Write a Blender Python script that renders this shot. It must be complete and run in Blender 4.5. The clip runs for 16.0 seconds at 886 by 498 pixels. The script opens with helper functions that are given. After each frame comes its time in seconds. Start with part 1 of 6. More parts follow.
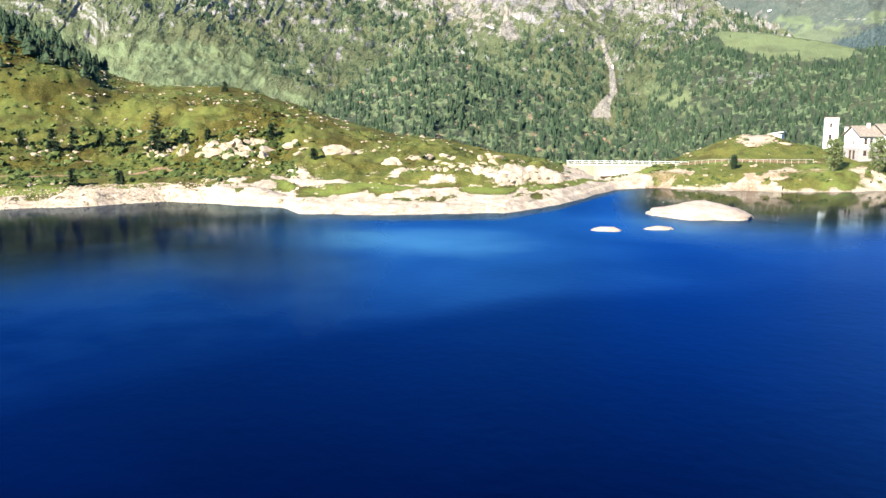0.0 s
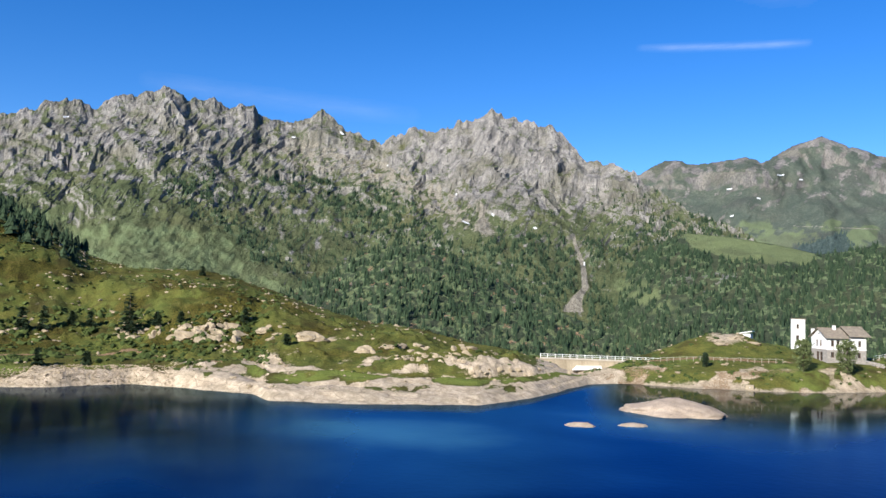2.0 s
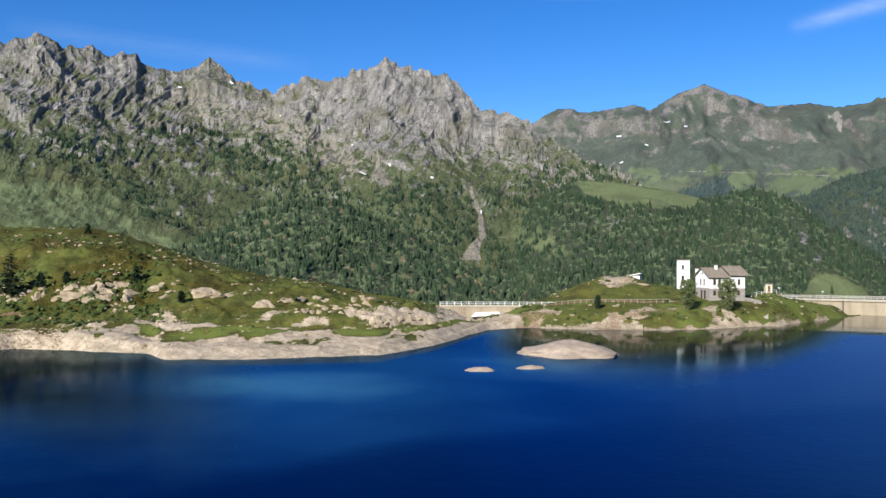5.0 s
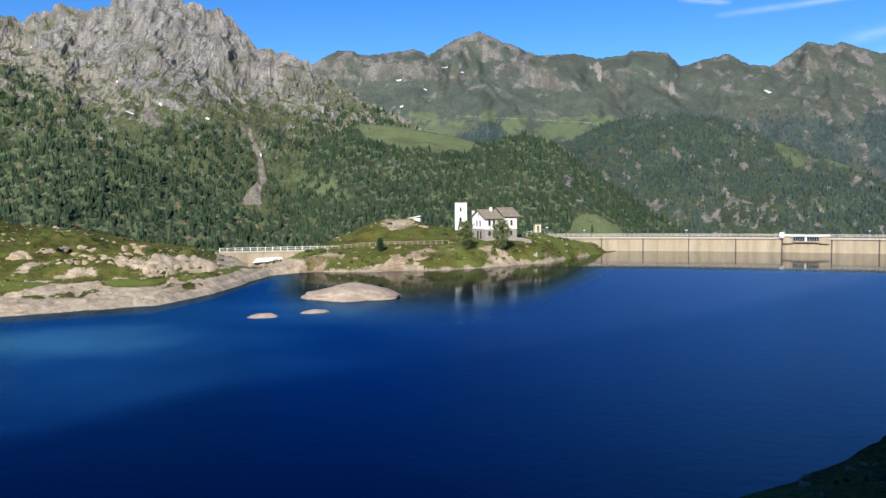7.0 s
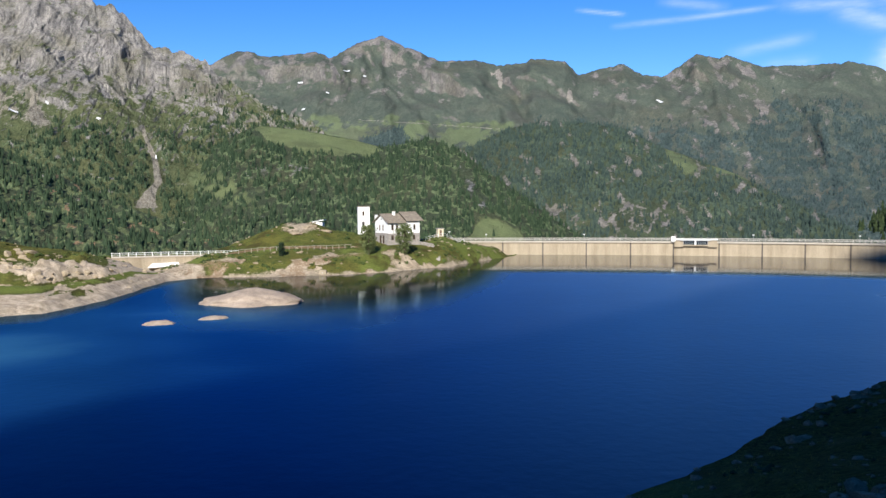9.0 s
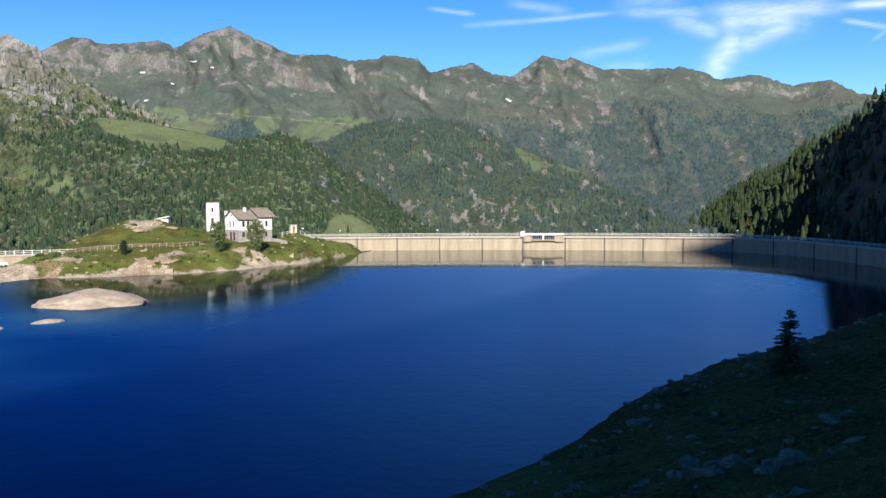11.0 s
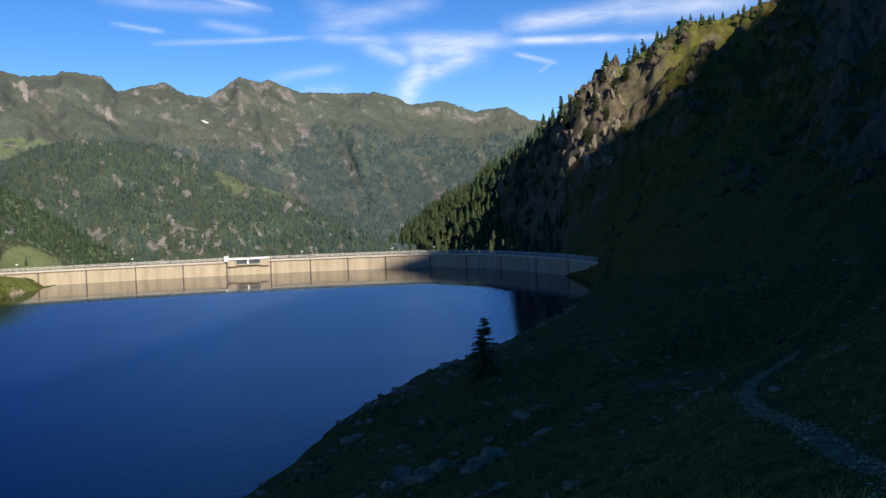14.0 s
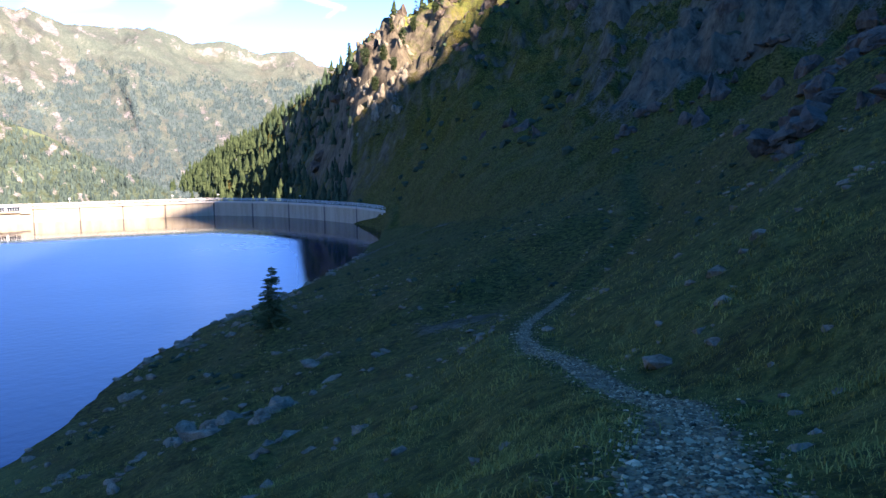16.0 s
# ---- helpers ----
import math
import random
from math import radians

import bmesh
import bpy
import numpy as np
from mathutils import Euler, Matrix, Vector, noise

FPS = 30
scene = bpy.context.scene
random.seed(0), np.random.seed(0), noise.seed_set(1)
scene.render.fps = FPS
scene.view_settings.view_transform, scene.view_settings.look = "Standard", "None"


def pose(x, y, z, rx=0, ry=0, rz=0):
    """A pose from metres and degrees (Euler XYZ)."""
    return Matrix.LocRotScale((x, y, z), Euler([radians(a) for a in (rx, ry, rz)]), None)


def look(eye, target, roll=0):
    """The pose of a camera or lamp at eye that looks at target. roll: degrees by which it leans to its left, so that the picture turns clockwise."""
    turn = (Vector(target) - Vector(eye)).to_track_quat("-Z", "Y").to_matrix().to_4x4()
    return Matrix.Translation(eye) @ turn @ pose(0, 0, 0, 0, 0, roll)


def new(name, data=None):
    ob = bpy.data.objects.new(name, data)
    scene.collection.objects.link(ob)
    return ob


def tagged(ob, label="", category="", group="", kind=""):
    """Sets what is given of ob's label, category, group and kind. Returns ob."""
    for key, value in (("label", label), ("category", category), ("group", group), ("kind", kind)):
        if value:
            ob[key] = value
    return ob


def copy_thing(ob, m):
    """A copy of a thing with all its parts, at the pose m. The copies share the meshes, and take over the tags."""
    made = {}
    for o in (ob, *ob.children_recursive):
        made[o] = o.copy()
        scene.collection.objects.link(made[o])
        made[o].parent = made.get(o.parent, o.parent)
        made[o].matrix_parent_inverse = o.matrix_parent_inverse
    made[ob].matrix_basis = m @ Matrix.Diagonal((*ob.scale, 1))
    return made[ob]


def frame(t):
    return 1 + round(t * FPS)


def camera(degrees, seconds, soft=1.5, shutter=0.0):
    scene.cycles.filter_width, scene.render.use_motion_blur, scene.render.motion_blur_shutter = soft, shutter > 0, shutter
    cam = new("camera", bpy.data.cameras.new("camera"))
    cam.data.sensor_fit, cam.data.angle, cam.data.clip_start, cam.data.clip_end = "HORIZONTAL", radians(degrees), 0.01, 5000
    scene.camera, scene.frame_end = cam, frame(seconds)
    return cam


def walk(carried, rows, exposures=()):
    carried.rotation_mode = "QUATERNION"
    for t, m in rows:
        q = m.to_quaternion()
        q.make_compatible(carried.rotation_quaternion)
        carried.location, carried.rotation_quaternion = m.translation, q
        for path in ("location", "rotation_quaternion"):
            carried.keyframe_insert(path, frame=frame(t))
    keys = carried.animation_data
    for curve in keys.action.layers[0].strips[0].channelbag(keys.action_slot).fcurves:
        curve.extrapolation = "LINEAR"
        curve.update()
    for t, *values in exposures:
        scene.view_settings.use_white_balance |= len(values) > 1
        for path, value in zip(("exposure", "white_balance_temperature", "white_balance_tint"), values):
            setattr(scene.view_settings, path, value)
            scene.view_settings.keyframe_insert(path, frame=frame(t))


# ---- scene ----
CAM_Z = 16.0
cam = camera(56.36, 16.0, soft=1.5)


def aim(t, yaw, pitch, roll):
    a, e = radians(yaw), radians(pitch)
    eye = Vector((0, 0, CAM_Z))
    return t, look(eye, eye + Vector((math.sin(a) * math.cos(e), math.cos(a) * math.cos(e), math.sin(e))), -roll)


walk(cam, [aim(*row) for row in (
    (0.0, -27.08, -9.22, 0.03), (0.5, -26.22, -8.13, -0.08), (1.0, -24.83, -6.34, -0.39), (1.5, -24.62, -2.92, -1.33),
    (2.0, -25.45, 3.91, -1.69), (2.5, -26.02, 6.64, -1.76), (3.0, -27.71, 6.73, -2.00), (3.2, -28.19, 6.78, -2.12),
    (4.2, -24.6, 3.5, -1.4),
    (5.3, -14.92, -0.54, -0.28), (5.5, -12.34, -1.26, -0.79), (6.0, -8.14, -2.17, -0.22), (6.5, -5.83, -3.07, 0.86),
    (7.0, -3.42, -3.39, 0.57), (7.5, -1.49, -3.31, 0.17), (8.0, 0.0, -2.97, 0.0), (8.2, 0.47, -2.93, 0.11),
    (10.3, 9.98, -3.74, 0.22), (10.5, 11.02, -3.71, 0.23), (11.0, 13.38, -3.48, 0.28), (11.5, 16.42, -2.61, 0.83),
    (12.0, 19.89, -1.40, 1.10), (12.5, 23.50, -0.73, 1.73), (13.0, 26.23, -0.68, 1.77), (13.5, 29.59, -1.66, 1.72),
    (14.0, 33.61, -2.35, 1.95), (14.5, 38.14, -3.19, 2.01), (15.0, 41.87, -4.00, 1.99), (15.5, 45.22, -5.22, 1.27),
    (16.0, 48.13, -6.29, 0.99))],
    exposures=((0.0, 1.86, 6500, 10), (1.4, 1.50, 6400, 10), (2.0, 0.86, 6300, 9), (3.2, 0.64, 6300, 9), (5.3, 0.64, 6300, 9), (8.0, 0.62, 6300, 10), (10.3, 0.76, 6400, 10), (11.0, 0.82, 6400, 10), (12.0, 0.73, 6500, 10), (13.0, 0.64, 6600, 11), (14.0, 0.62, 6900, 12), (14.5, 0.99, 6900, 13), (15.0, 1.30, 7100, 17), (16.0, 2.58, 7350, 27)))

# ---------------------------------------------------------------- world and sun
SUN_AZ, SUN_EL = 190.0, 30.0      # clockwise from the north (+y), degrees
world = bpy.data.worlds.new("world")
scene.world = world
world.use_nodes = True
wt = world.node_tree
sky = wt.nodes.new("ShaderNodeTexSky")
sky.sky_type = "NISHITA"
sky.sun_disc = False
sky.sun_elevation = radians(SUN_EL)
sky.sun_rotation = radians(SUN_AZ)
sky.altitude = 1900
sky.air_density = 1.0
sky.dust_density = 0.0
sky.ozone_density = 3.0
deep = wt.nodes.new("ShaderNodeHueSaturation")          # the thin, clear air of high mountains
deep.inputs["Saturation"].default_value = 1.34
deep.inputs["Hue"].default_value = 0.5108
wt.links.new(sky.outputs[0], deep.inputs["Color"])
wt.links.new(deep.outputs[0], wt.nodes["Background"].inputs["Color"])
wt.nodes["Background"].inputs["Strength"].default_value = 0.098
sun = new("sun", bpy.data.lights.new("sun", "SUN"))
sun.data.energy = 5.0
sun.data.angle = radians(0.5)
sun.data.color = (1.0, 0.945, 0.86)
sun.matrix_world = look((0, 0, 0), (-math.sin(radians(SUN_AZ)) * math.cos(radians(SUN_EL)),
                                    -math.cos(radians(SUN_AZ)) * math.cos(radians(SUN_EL)), -math.sin(radians(SUN_EL))))

# ---------------------------------------------------------------- numeric helpers
rng = np.random.default_rng(7)


def hash2(ix, iy, seed):
    h = (ix.astype(np.int64) * 374761393 + iy.astype(np.int64) * 668265263 + seed * 974711) & 0x7FFFFFFF
    h = ((h ^ (h >> 13)) * 1274126177) & 0x7FFFFFFF
    return ((h ^ (h >> 16)) & 0xFFFF) / 65535.0 * 2 * np.pi


def perlin(x, y, seed=0):
    x, y = np.broadcast_arrays(np.asarray(x, float), np.asarray(y, float))
    ix, iy = np.floor(x), np.floor(y)
    fx, fy = x - ix, y - iy
    u, v = fx * fx * fx * (fx * (fx * 6 - 15) + 10), fy * fy * fy * (fy * (fy * 6 - 15) + 10)

    def corner(dx, dy):
        a = hash2(ix + dx, iy + dy, seed)
        return np.cos(a) * (fx - dx) + np.sin(a) * (fy - dy)
    a, b, c, d = corner(0, 0), corner(1, 0), corner(0, 1), corner(1, 1)
    return (a + u * (b - a) + v * (c - a) + u * v * (a - b - c + d)) * 1.5


def fbm(x, y, octaves=5, seed=0, gain=0.5, ridged=False):
    out, amp, freq = 0.0, 1.0, 1.0
    for o in range(octaves):
        n = perlin(np.asarray(x) * freq + 13.7 * o, np.asarray(y) * freq - 7.1 * o, seed + o)
        out = out + amp * ((1 - 2 * np.abs(n)) if ridged else n)
        amp, freq = amp * gain, freq * 2.03
    return out


def smooth(a, b, x):
    t = np.clip((np.asarray(x, float) - a) / (b - a), 0, 1)
    return t * t * (3 - 2 * t)


def table(pairs):
    a = np.array(pairs, float)
    return lambda x: np.interp(x, a[:, 0], a[:, 1])


def mesh_arrays(name, verts, faces, attrs=None, smooth_shade=True):
    """A mesh from numpy arrays; faces all have the same number of corners."""
    me = bpy.data.meshes.new(name)
    verts, faces = np.asarray(verts, np.float32), np.asarray(faces, np.int32)
    k = faces.shape[1]
    me.vertices.add(len(verts))
    me.vertices.foreach_set("co", verts.ravel())
    me.loops.add(faces.size)
    me.loops.foreach_set("vertex_index", faces.ravel())
    me.polygons.add(len(faces))
    me.polygons.foreach_set("loop_start", np.arange(0, faces.size, k, dtype=np.int32))
    me.polygons.foreach_set("loop_total", np.full(len(faces), k, np.int32))
    me.polygons.foreach_set("use_smooth", np.full(len(faces), smooth_shade))
    for key, val in (attrs or {}).items():
        at = me.attributes.new(key, "FLOAT", "POINT")
        at.data.foreach_set("value", np.asarray(val, np.float32).ravel())
    me.update(calc_edges=True)
    return me


def grid_faces(rows, cols, keep=None):
    i = np.arange(rows * cols).reshape(rows, cols)
    q = np.stack([i[:-1, :-1], i[:-1, 1:], i[1:, 1:], i[1:, :-1]], -1).reshape(-1, 4)
    return q if keep is None else q[keep.ravel()]


# ---------------------------------------------------------------- materials
def node_material(name):
    m = bpy.data.materials.new(name)
    m.use_nodes = True
    t = m.node_tree
    return m, t, t.nodes["Principled BSDF"]


class Net:
    """Short hands for building node trees."""

    def __init__(self, tree):
        self.t = tree

    def n(self, kind, **values):
        node = self.t.nodes.new(kind)
        for key, val in values.items():
            if key in ("op", "operation"):
                node.operation = val
            elif key == "dims":
                node.noise_dimensions = val
        return node

    def link(self, a, b):
        self.t.links.new(a, b)

    def put(self, socket, value):
        if isinstance(value, bpy.types.NodeSocket):
            self.link(value, socket)
        else:
            socket.default_value = value

    def math(self, op, a, b=0.0, clamp=False):
        node = self.n("ShaderNodeMath", op=op)
        node.use_clamp = clamp
        self.put(node.inputs[0], a)
        self.put(node.inputs[1], b)
        return node.outputs[0]

    def noise(self, scale, detail=6.0, rough=0.55, vector=None, stretch=None):
        node = self.n("ShaderNodeTexNoise")
        node.inputs["Scale"].default_value = scale
        node.inputs["Detail"].default_value = detail
        node.inputs["Roughness"].default_value = rough
        vec = vector or self.position()
        if stretch:
            mp = self.n("ShaderNodeMapping")
            mp.inputs["Scale"].default_value = stretch
            self.link(vec, mp.inputs["Vector"])
            vec = mp.outputs[0]
        self.link(vec, node.inputs["Vector"])
        return node.outputs["Fac"]

    def voronoi(self, scale, feature="F1", stretch=None, out="Distance"):
        node = self.n("ShaderNodeTexVoronoi")
        node.feature = feature
        node.inputs["Scale"].default_value = scale
        vec = self.position()
        if stretch:
            mp = self.n("ShaderNodeMapping")
            mp.inputs["Scale"].default_value = stretch
            self.link(vec, mp.inputs["Vector"])
            vec = mp.outputs[0]
        self.link(vec, node.inputs["Vector"])
        return node.outputs[out]

    def position(self):
        return self.n("ShaderNodeNewGeometry").outputs["Position"]

    def normal_z(self):
        sep = self.n("ShaderNodeSeparateXYZ")
        self.link(self.n("ShaderNodeNewGeometry").outputs["Normal"], sep.inputs[0])
        return sep.outputs["Z"]

    def attr(self, name):
        node = self.n("ShaderNodeAttribute")
        node.attribute_name = name
        return node.outputs["Fac"]

    def ramp(self, fac, *stops):
        node = self.n("ShaderNodeValToRGB")
        el = node.color_ramp.elements
        while len(el) < len(stops):
            el.new(0.5)
        for e, (pos, col) in zip(el, stops):
            e.position = pos
            e.color = (*col, 1) if not isinstance(col, float) else (col, col, col, 1)
        self.link(fac, node.inputs[0])
        return node.outputs["Color"]

    def mix(self, fac, a, b):
        node = self.n("ShaderNodeMix")
        node.data_type = "RGBA"
        self.put(node.inputs["Factor"], fac)
        for socket, value in ((node.inputs[6], a), (node.inputs[7], b)):
            self.put(socket, (*value, 1) if isinstance(value, tuple) and len(value) == 3 else value)
        return node.outputs[2]

    def bump(self, height, strength, distance):
        node = self.n("ShaderNodeBump")
        node.inputs["Strength"].default_value = strength
        node.inputs["Distance"].default_value = distance
        self.link(height, node.inputs["Height"])
        return node.outputs["Normal"]


def ground_material(name, grain, grass_a, grass_b, rock_a, rock_b, steep=(0.55, 0.8), bump_m=0.3, heathy=0.75, moss=0.0, crack_size=16.0, pits=0.6, lush_a=(0.10, 0.135, 0.03), lush_b=(0.20, 0.225, 0.056), scree_a=(0.14, 0.09, 0.05), scree_b=(0.33, 0.225, 0.135), under_a=(0.032, 0.047, 0.032), under_b=(0.085, 0.108, 0.064)):
    """Turf and rock, told apart by steepness, noise and the mesh's own rock amount. grain: metres of the coarse patches."""
    m, t, p = node_material(name)
    k = Net(t)
    big = k.noise(1.0 / grain, 8, 0.6)
    mid = k.noise(5.0 / grain, 8, 0.65)
    fine = k.noise(40.0 / grain, 6, 0.7)
    grass = k.mix(k.ramp(mid, (0.35, 0.0), (0.65, 1.0)), grass_a, grass_b)
    grass = k.mix(k.math("MULTIPLY", k.ramp(big, (0.5, 0.0), (0.68, 1.0)), 0.6), grass,
                  (grass_b[0] * 1.25, grass_b[1] * 1.0, grass_b[2] * 0.9))
    grass = k.mix(k.ramp(fine, (0.3, 0.75), (0.7, 0.0)), grass, (grass_a[0] * 0.45, grass_a[1] * 0.5, grass_a[2] * 0.5))
    lush = k.ramp(k.attr("grass"), (0.5, 0.0), (0.72, 1.0))
    grass = k.mix(lush, grass, k.mix(fine, lush_a, lush_b))
    dark_turf = k.noise(2.2 / grain, 7, 0.62)
    grass = k.mix(k.math("MULTIPLY", k.ramp(dark_turf, (0.52, 0.0), (0.62, 1.0)), heathy), grass, (grass_a[0] * 0.75, grass_a[1] * 0.52, grass_a[2] * 0.7))
    grit = k.noise(420.0 / grain, 4, 0.7)
    tuft = k.math("ADD", k.math("MULTIPLY", fine, 0.65), k.math("MULTIPLY", k.noise(130.0 / grain, 4, 0.65), 0.35))
    # Dwarf shrub turf; on the shaded slope its darkness is painted shade.
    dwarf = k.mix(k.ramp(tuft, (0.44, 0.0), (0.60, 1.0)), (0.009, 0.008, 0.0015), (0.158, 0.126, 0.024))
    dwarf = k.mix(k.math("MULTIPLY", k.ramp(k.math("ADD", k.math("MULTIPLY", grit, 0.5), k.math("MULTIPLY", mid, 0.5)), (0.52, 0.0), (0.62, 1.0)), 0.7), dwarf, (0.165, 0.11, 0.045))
    grass = k.mix(k.math("MULTIPLY", k.attr("dark_turf"), 0.93), grass, dwarf)
    grass = k.mix(k.ramp(grit, (0.40, 0.5), (0.58, 0.0)), grass, tuple(c * 0.3 for c in grass_a))
    under = k.mix(k.ramp(fine, (0.38, 0.0), (0.62, 1.0)), under_a, under_b)
    grass = k.mix(k.ramp(k.math("ADD", k.attr("wood"), k.math("MULTIPLY", k.math("SUBTRACT", mid, 0.5), 0.9)), (0.38, 0.0), (0.58, 0.92)), grass, under)
    streak = k.noise(9.0 / grain, 9, 0.72, stretch=(1, 1, 0.35))
    rock = k.mix(k.ramp(streak, (0.38, 0.0), (0.61, 1.0)), rock_a, rock_b)
    rock = k.mix(k.math("MULTIPLY", k.ramp(k.noise(2.6 / grain, 7, 0.62), (0.46, 0.0), (0.62, 1.0)), moss), rock, (0.15, 0.14, 0.085))
    crack = k.voronoi(crack_size / grain, "DISTANCE_TO_EDGE", stretch=(0.6, 1.3, 0.5))
    rock = k.mix(k.ramp(k.noise(70.0 / grain, 5, 0.7, stretch=(1, 1, 0.45)), (0.36, pits), (0.54, 0.0)), rock, (rock_a[0] * 0.42, rock_a[1] * 0.42, rock_a[2] * 0.42))
    rock = k.mix(k.ramp(crack, (0.0, 0.45), (0.04, 0.0)), rock, (rock_a[0] * 0.3, rock_a[1] * 0.3, rock_a[2] * 0.32))
    wob = k.math("MULTIPLY", k.math("SUBTRACT", mid, 0.5), 0.7)
    slope = k.math("ADD", k.normal_z(), wob)
    steepness = k.ramp(slope, (steep[0], 1.0), (steep[1], 0.0))
    amount = k.math("ADD", k.attr("rock"), k.math("ADD", k.math("MULTIPLY", k.math("SUBTRACT", mid, 0.5), 1.0), k.math("MULTIPLY", k.math("SUBTRACT", fine, 0.5), 0.9)))
    rocky = k.math("MAXIMUM", steepness, k.ramp(amount, (0.42, 0.0), (0.58, 1.0)))
    barren = k.ramp(k.math("ADD", k.attr("grass"), k.math("MULTIPLY", k.math("SUBTRACT", fine, 0.5), 0.6)), (0.45, 0.0), (0.6, 1.0))
    rocky = k.math("SUBTRACT", rocky, barren, clamp=True)
    # Brown tone carries the hill's shade as a darker rock colour.
    brown = k.mix(k.ramp(streak, (0.32, 0.0), (0.66, 1.0)), (0.028, 0.024, 0.018), (0.145, 0.12, 0.08))
    rock = k.mix(k.attr("brown"), rock, brown)
    col = k.mix(rocky, grass, rock)
    scree = k.mix(k.ramp(fine, (0.35, 0.0), (0.6, 1.0)), scree_a, scree_b)
    scree = k.mix(k.ramp(grit, (0.38, 0.85), (0.55, 0.0)), scree, tuple(c * 0.4 for c in scree_a))
    sc = k.math("ADD", k.attr("scree"), k.math("MULTIPLY", k.math("SUBTRACT", fine, 0.5), 0.8))
    col = k.mix(k.ramp(sc, (0.45, 0.0), (0.55, 1.0)), col, scree)
    k.link(col, p.inputs["Base Color"])
    p.inputs["Roughness"].default_value = 0.92
    p.inputs["Specular IOR Level"].default_value = 0.04
    h = k.math("ADD", k.math("MULTIPLY", streak, 1.0), k.math("MULTIPLY", fine, 0.6))
    k.link(k.bump(h, 1.0, bump_m), p.inputs["Normal"])
    return m


def plain_material(name, col_a, col_b, scale, rough=0.85, bump=0.02, metal=0.0, spots=0.0, stretch=None):
    m, t, p = node_material(name)
    k = Net(t)
    a = k.noise(scale, 7, 0.65, stretch=stretch)
    b = k.noise(scale * 9, 5, 0.6)
    col = k.mix(k.ramp(a, (0.3, 0.0), (0.7, 1.0)), col_a, col_b)
    col = k.mix(k.math("MULTIPLY", k.ramp(b, (0.45, 0.0), (0.75, 1.0)), spots), col, tuple(c * 0.5 for c in col_a))
    k.link(col, p.inputs["Base Color"])
    p.inputs["Roughness"].default_value = rough
    p.inputs["Metallic"].default_value = metal
    p.inputs["Specular IOR Level"].default_value = 0.12 if rough > 0.8 else 0.5
    if bump:
        k.link(k.bump(k.math("ADD", a, k.math("MULTIPLY", b, 0.5)), 0.7, bump), p.inputs["Normal"])
    return m


def leaf_material(name, dark, light, rough=0.8, patch=0.012):
    m, t, p = node_material(name)
    k = Net(t)
    isl = k.n("ShaderNodeNewGeometry").outputs["Random Per Island"]
    big = k.noise(patch, 4, 0.6)
    fac = k.math("ADD", k.math("MULTIPLY", isl, 0.7), k.math("MULTIPLY", k.math("SUBTRACT", big, 0.35), 0.9), clamp=True)
    k.link(k.mix(fac, dark, light), p.inputs["Base Color"])
    p.inputs["Roughness"].default_value = rough
    p.inputs["Specular IOR Level"].default_value = 0.04
    return m


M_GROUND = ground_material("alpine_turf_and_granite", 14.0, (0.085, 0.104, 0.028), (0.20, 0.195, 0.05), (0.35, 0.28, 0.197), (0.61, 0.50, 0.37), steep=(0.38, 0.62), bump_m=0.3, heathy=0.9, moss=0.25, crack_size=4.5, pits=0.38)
M_MASSIF = ground_material("massif_rock", 160.0, (0.10, 0.122, 0.056), (0.18, 0.195, 0.096), (0.14, 0.132, 0.126), (0.37, 0.342, 0.305), steep=(0.42, 0.62), bump_m=6.0, heathy=0.25, moss=0.6, pits=0.55, scree_a=(0.20, 0.178, 0.138), scree_b=(0.36, 0.325, 0.26), lush_a=(0.145, 0.19, 0.09), lush_b=(0.225, 0.26, 0.125), under_a=(0.055, 0.08, 0.042), under_b=(0.135, 0.17, 0.088))
M_SLOPE = ground_material("forest_slope", 160.0, (0.055, 0.073, 0.045), (0.105, 0.125, 0.07), (0.12, 0.12, 0.12), (0.34, 0.32, 0.295), steep=(0.22, 0.42), bump_m=4.0, heathy=0.3, moss=0.5, lush_a=(0.145, 0.185, 0.08), lush_b=(0.21, 0.235, 0.108), under_a=(0.058, 0.085, 0.042), under_b=(0.16, 0.20, 0.10))
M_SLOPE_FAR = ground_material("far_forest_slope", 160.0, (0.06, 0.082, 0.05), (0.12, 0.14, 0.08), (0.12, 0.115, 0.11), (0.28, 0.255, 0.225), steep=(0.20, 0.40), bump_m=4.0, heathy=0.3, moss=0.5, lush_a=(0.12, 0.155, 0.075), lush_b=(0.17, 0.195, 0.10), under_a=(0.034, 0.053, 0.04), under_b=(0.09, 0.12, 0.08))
# Blue haze of the distance is put into these far turf and rock colours.
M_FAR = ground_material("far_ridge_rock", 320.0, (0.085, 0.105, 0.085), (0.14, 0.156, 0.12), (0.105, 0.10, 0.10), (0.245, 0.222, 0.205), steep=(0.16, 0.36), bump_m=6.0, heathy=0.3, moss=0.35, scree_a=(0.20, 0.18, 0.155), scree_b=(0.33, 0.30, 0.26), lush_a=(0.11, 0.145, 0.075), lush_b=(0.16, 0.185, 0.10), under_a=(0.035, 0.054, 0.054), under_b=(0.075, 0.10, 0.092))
M_NEEDLES = leaf_material("conifer_needles", (0.014, 0.027, 0.017), (0.05, 0.074, 0.038))
# Needles of the two farthest woods, with the blue of haze mixed in.
M_NEEDLES_FAR = leaf_material("hazy_far_needles", (0.028, 0.045, 0.045), (0.06, 0.084, 0.078))
M_NEEDLES_SLOPE = leaf_material("hazy_slope_needles", (0.02, 0.034, 0.031), (0.06, 0.084, 0.066))
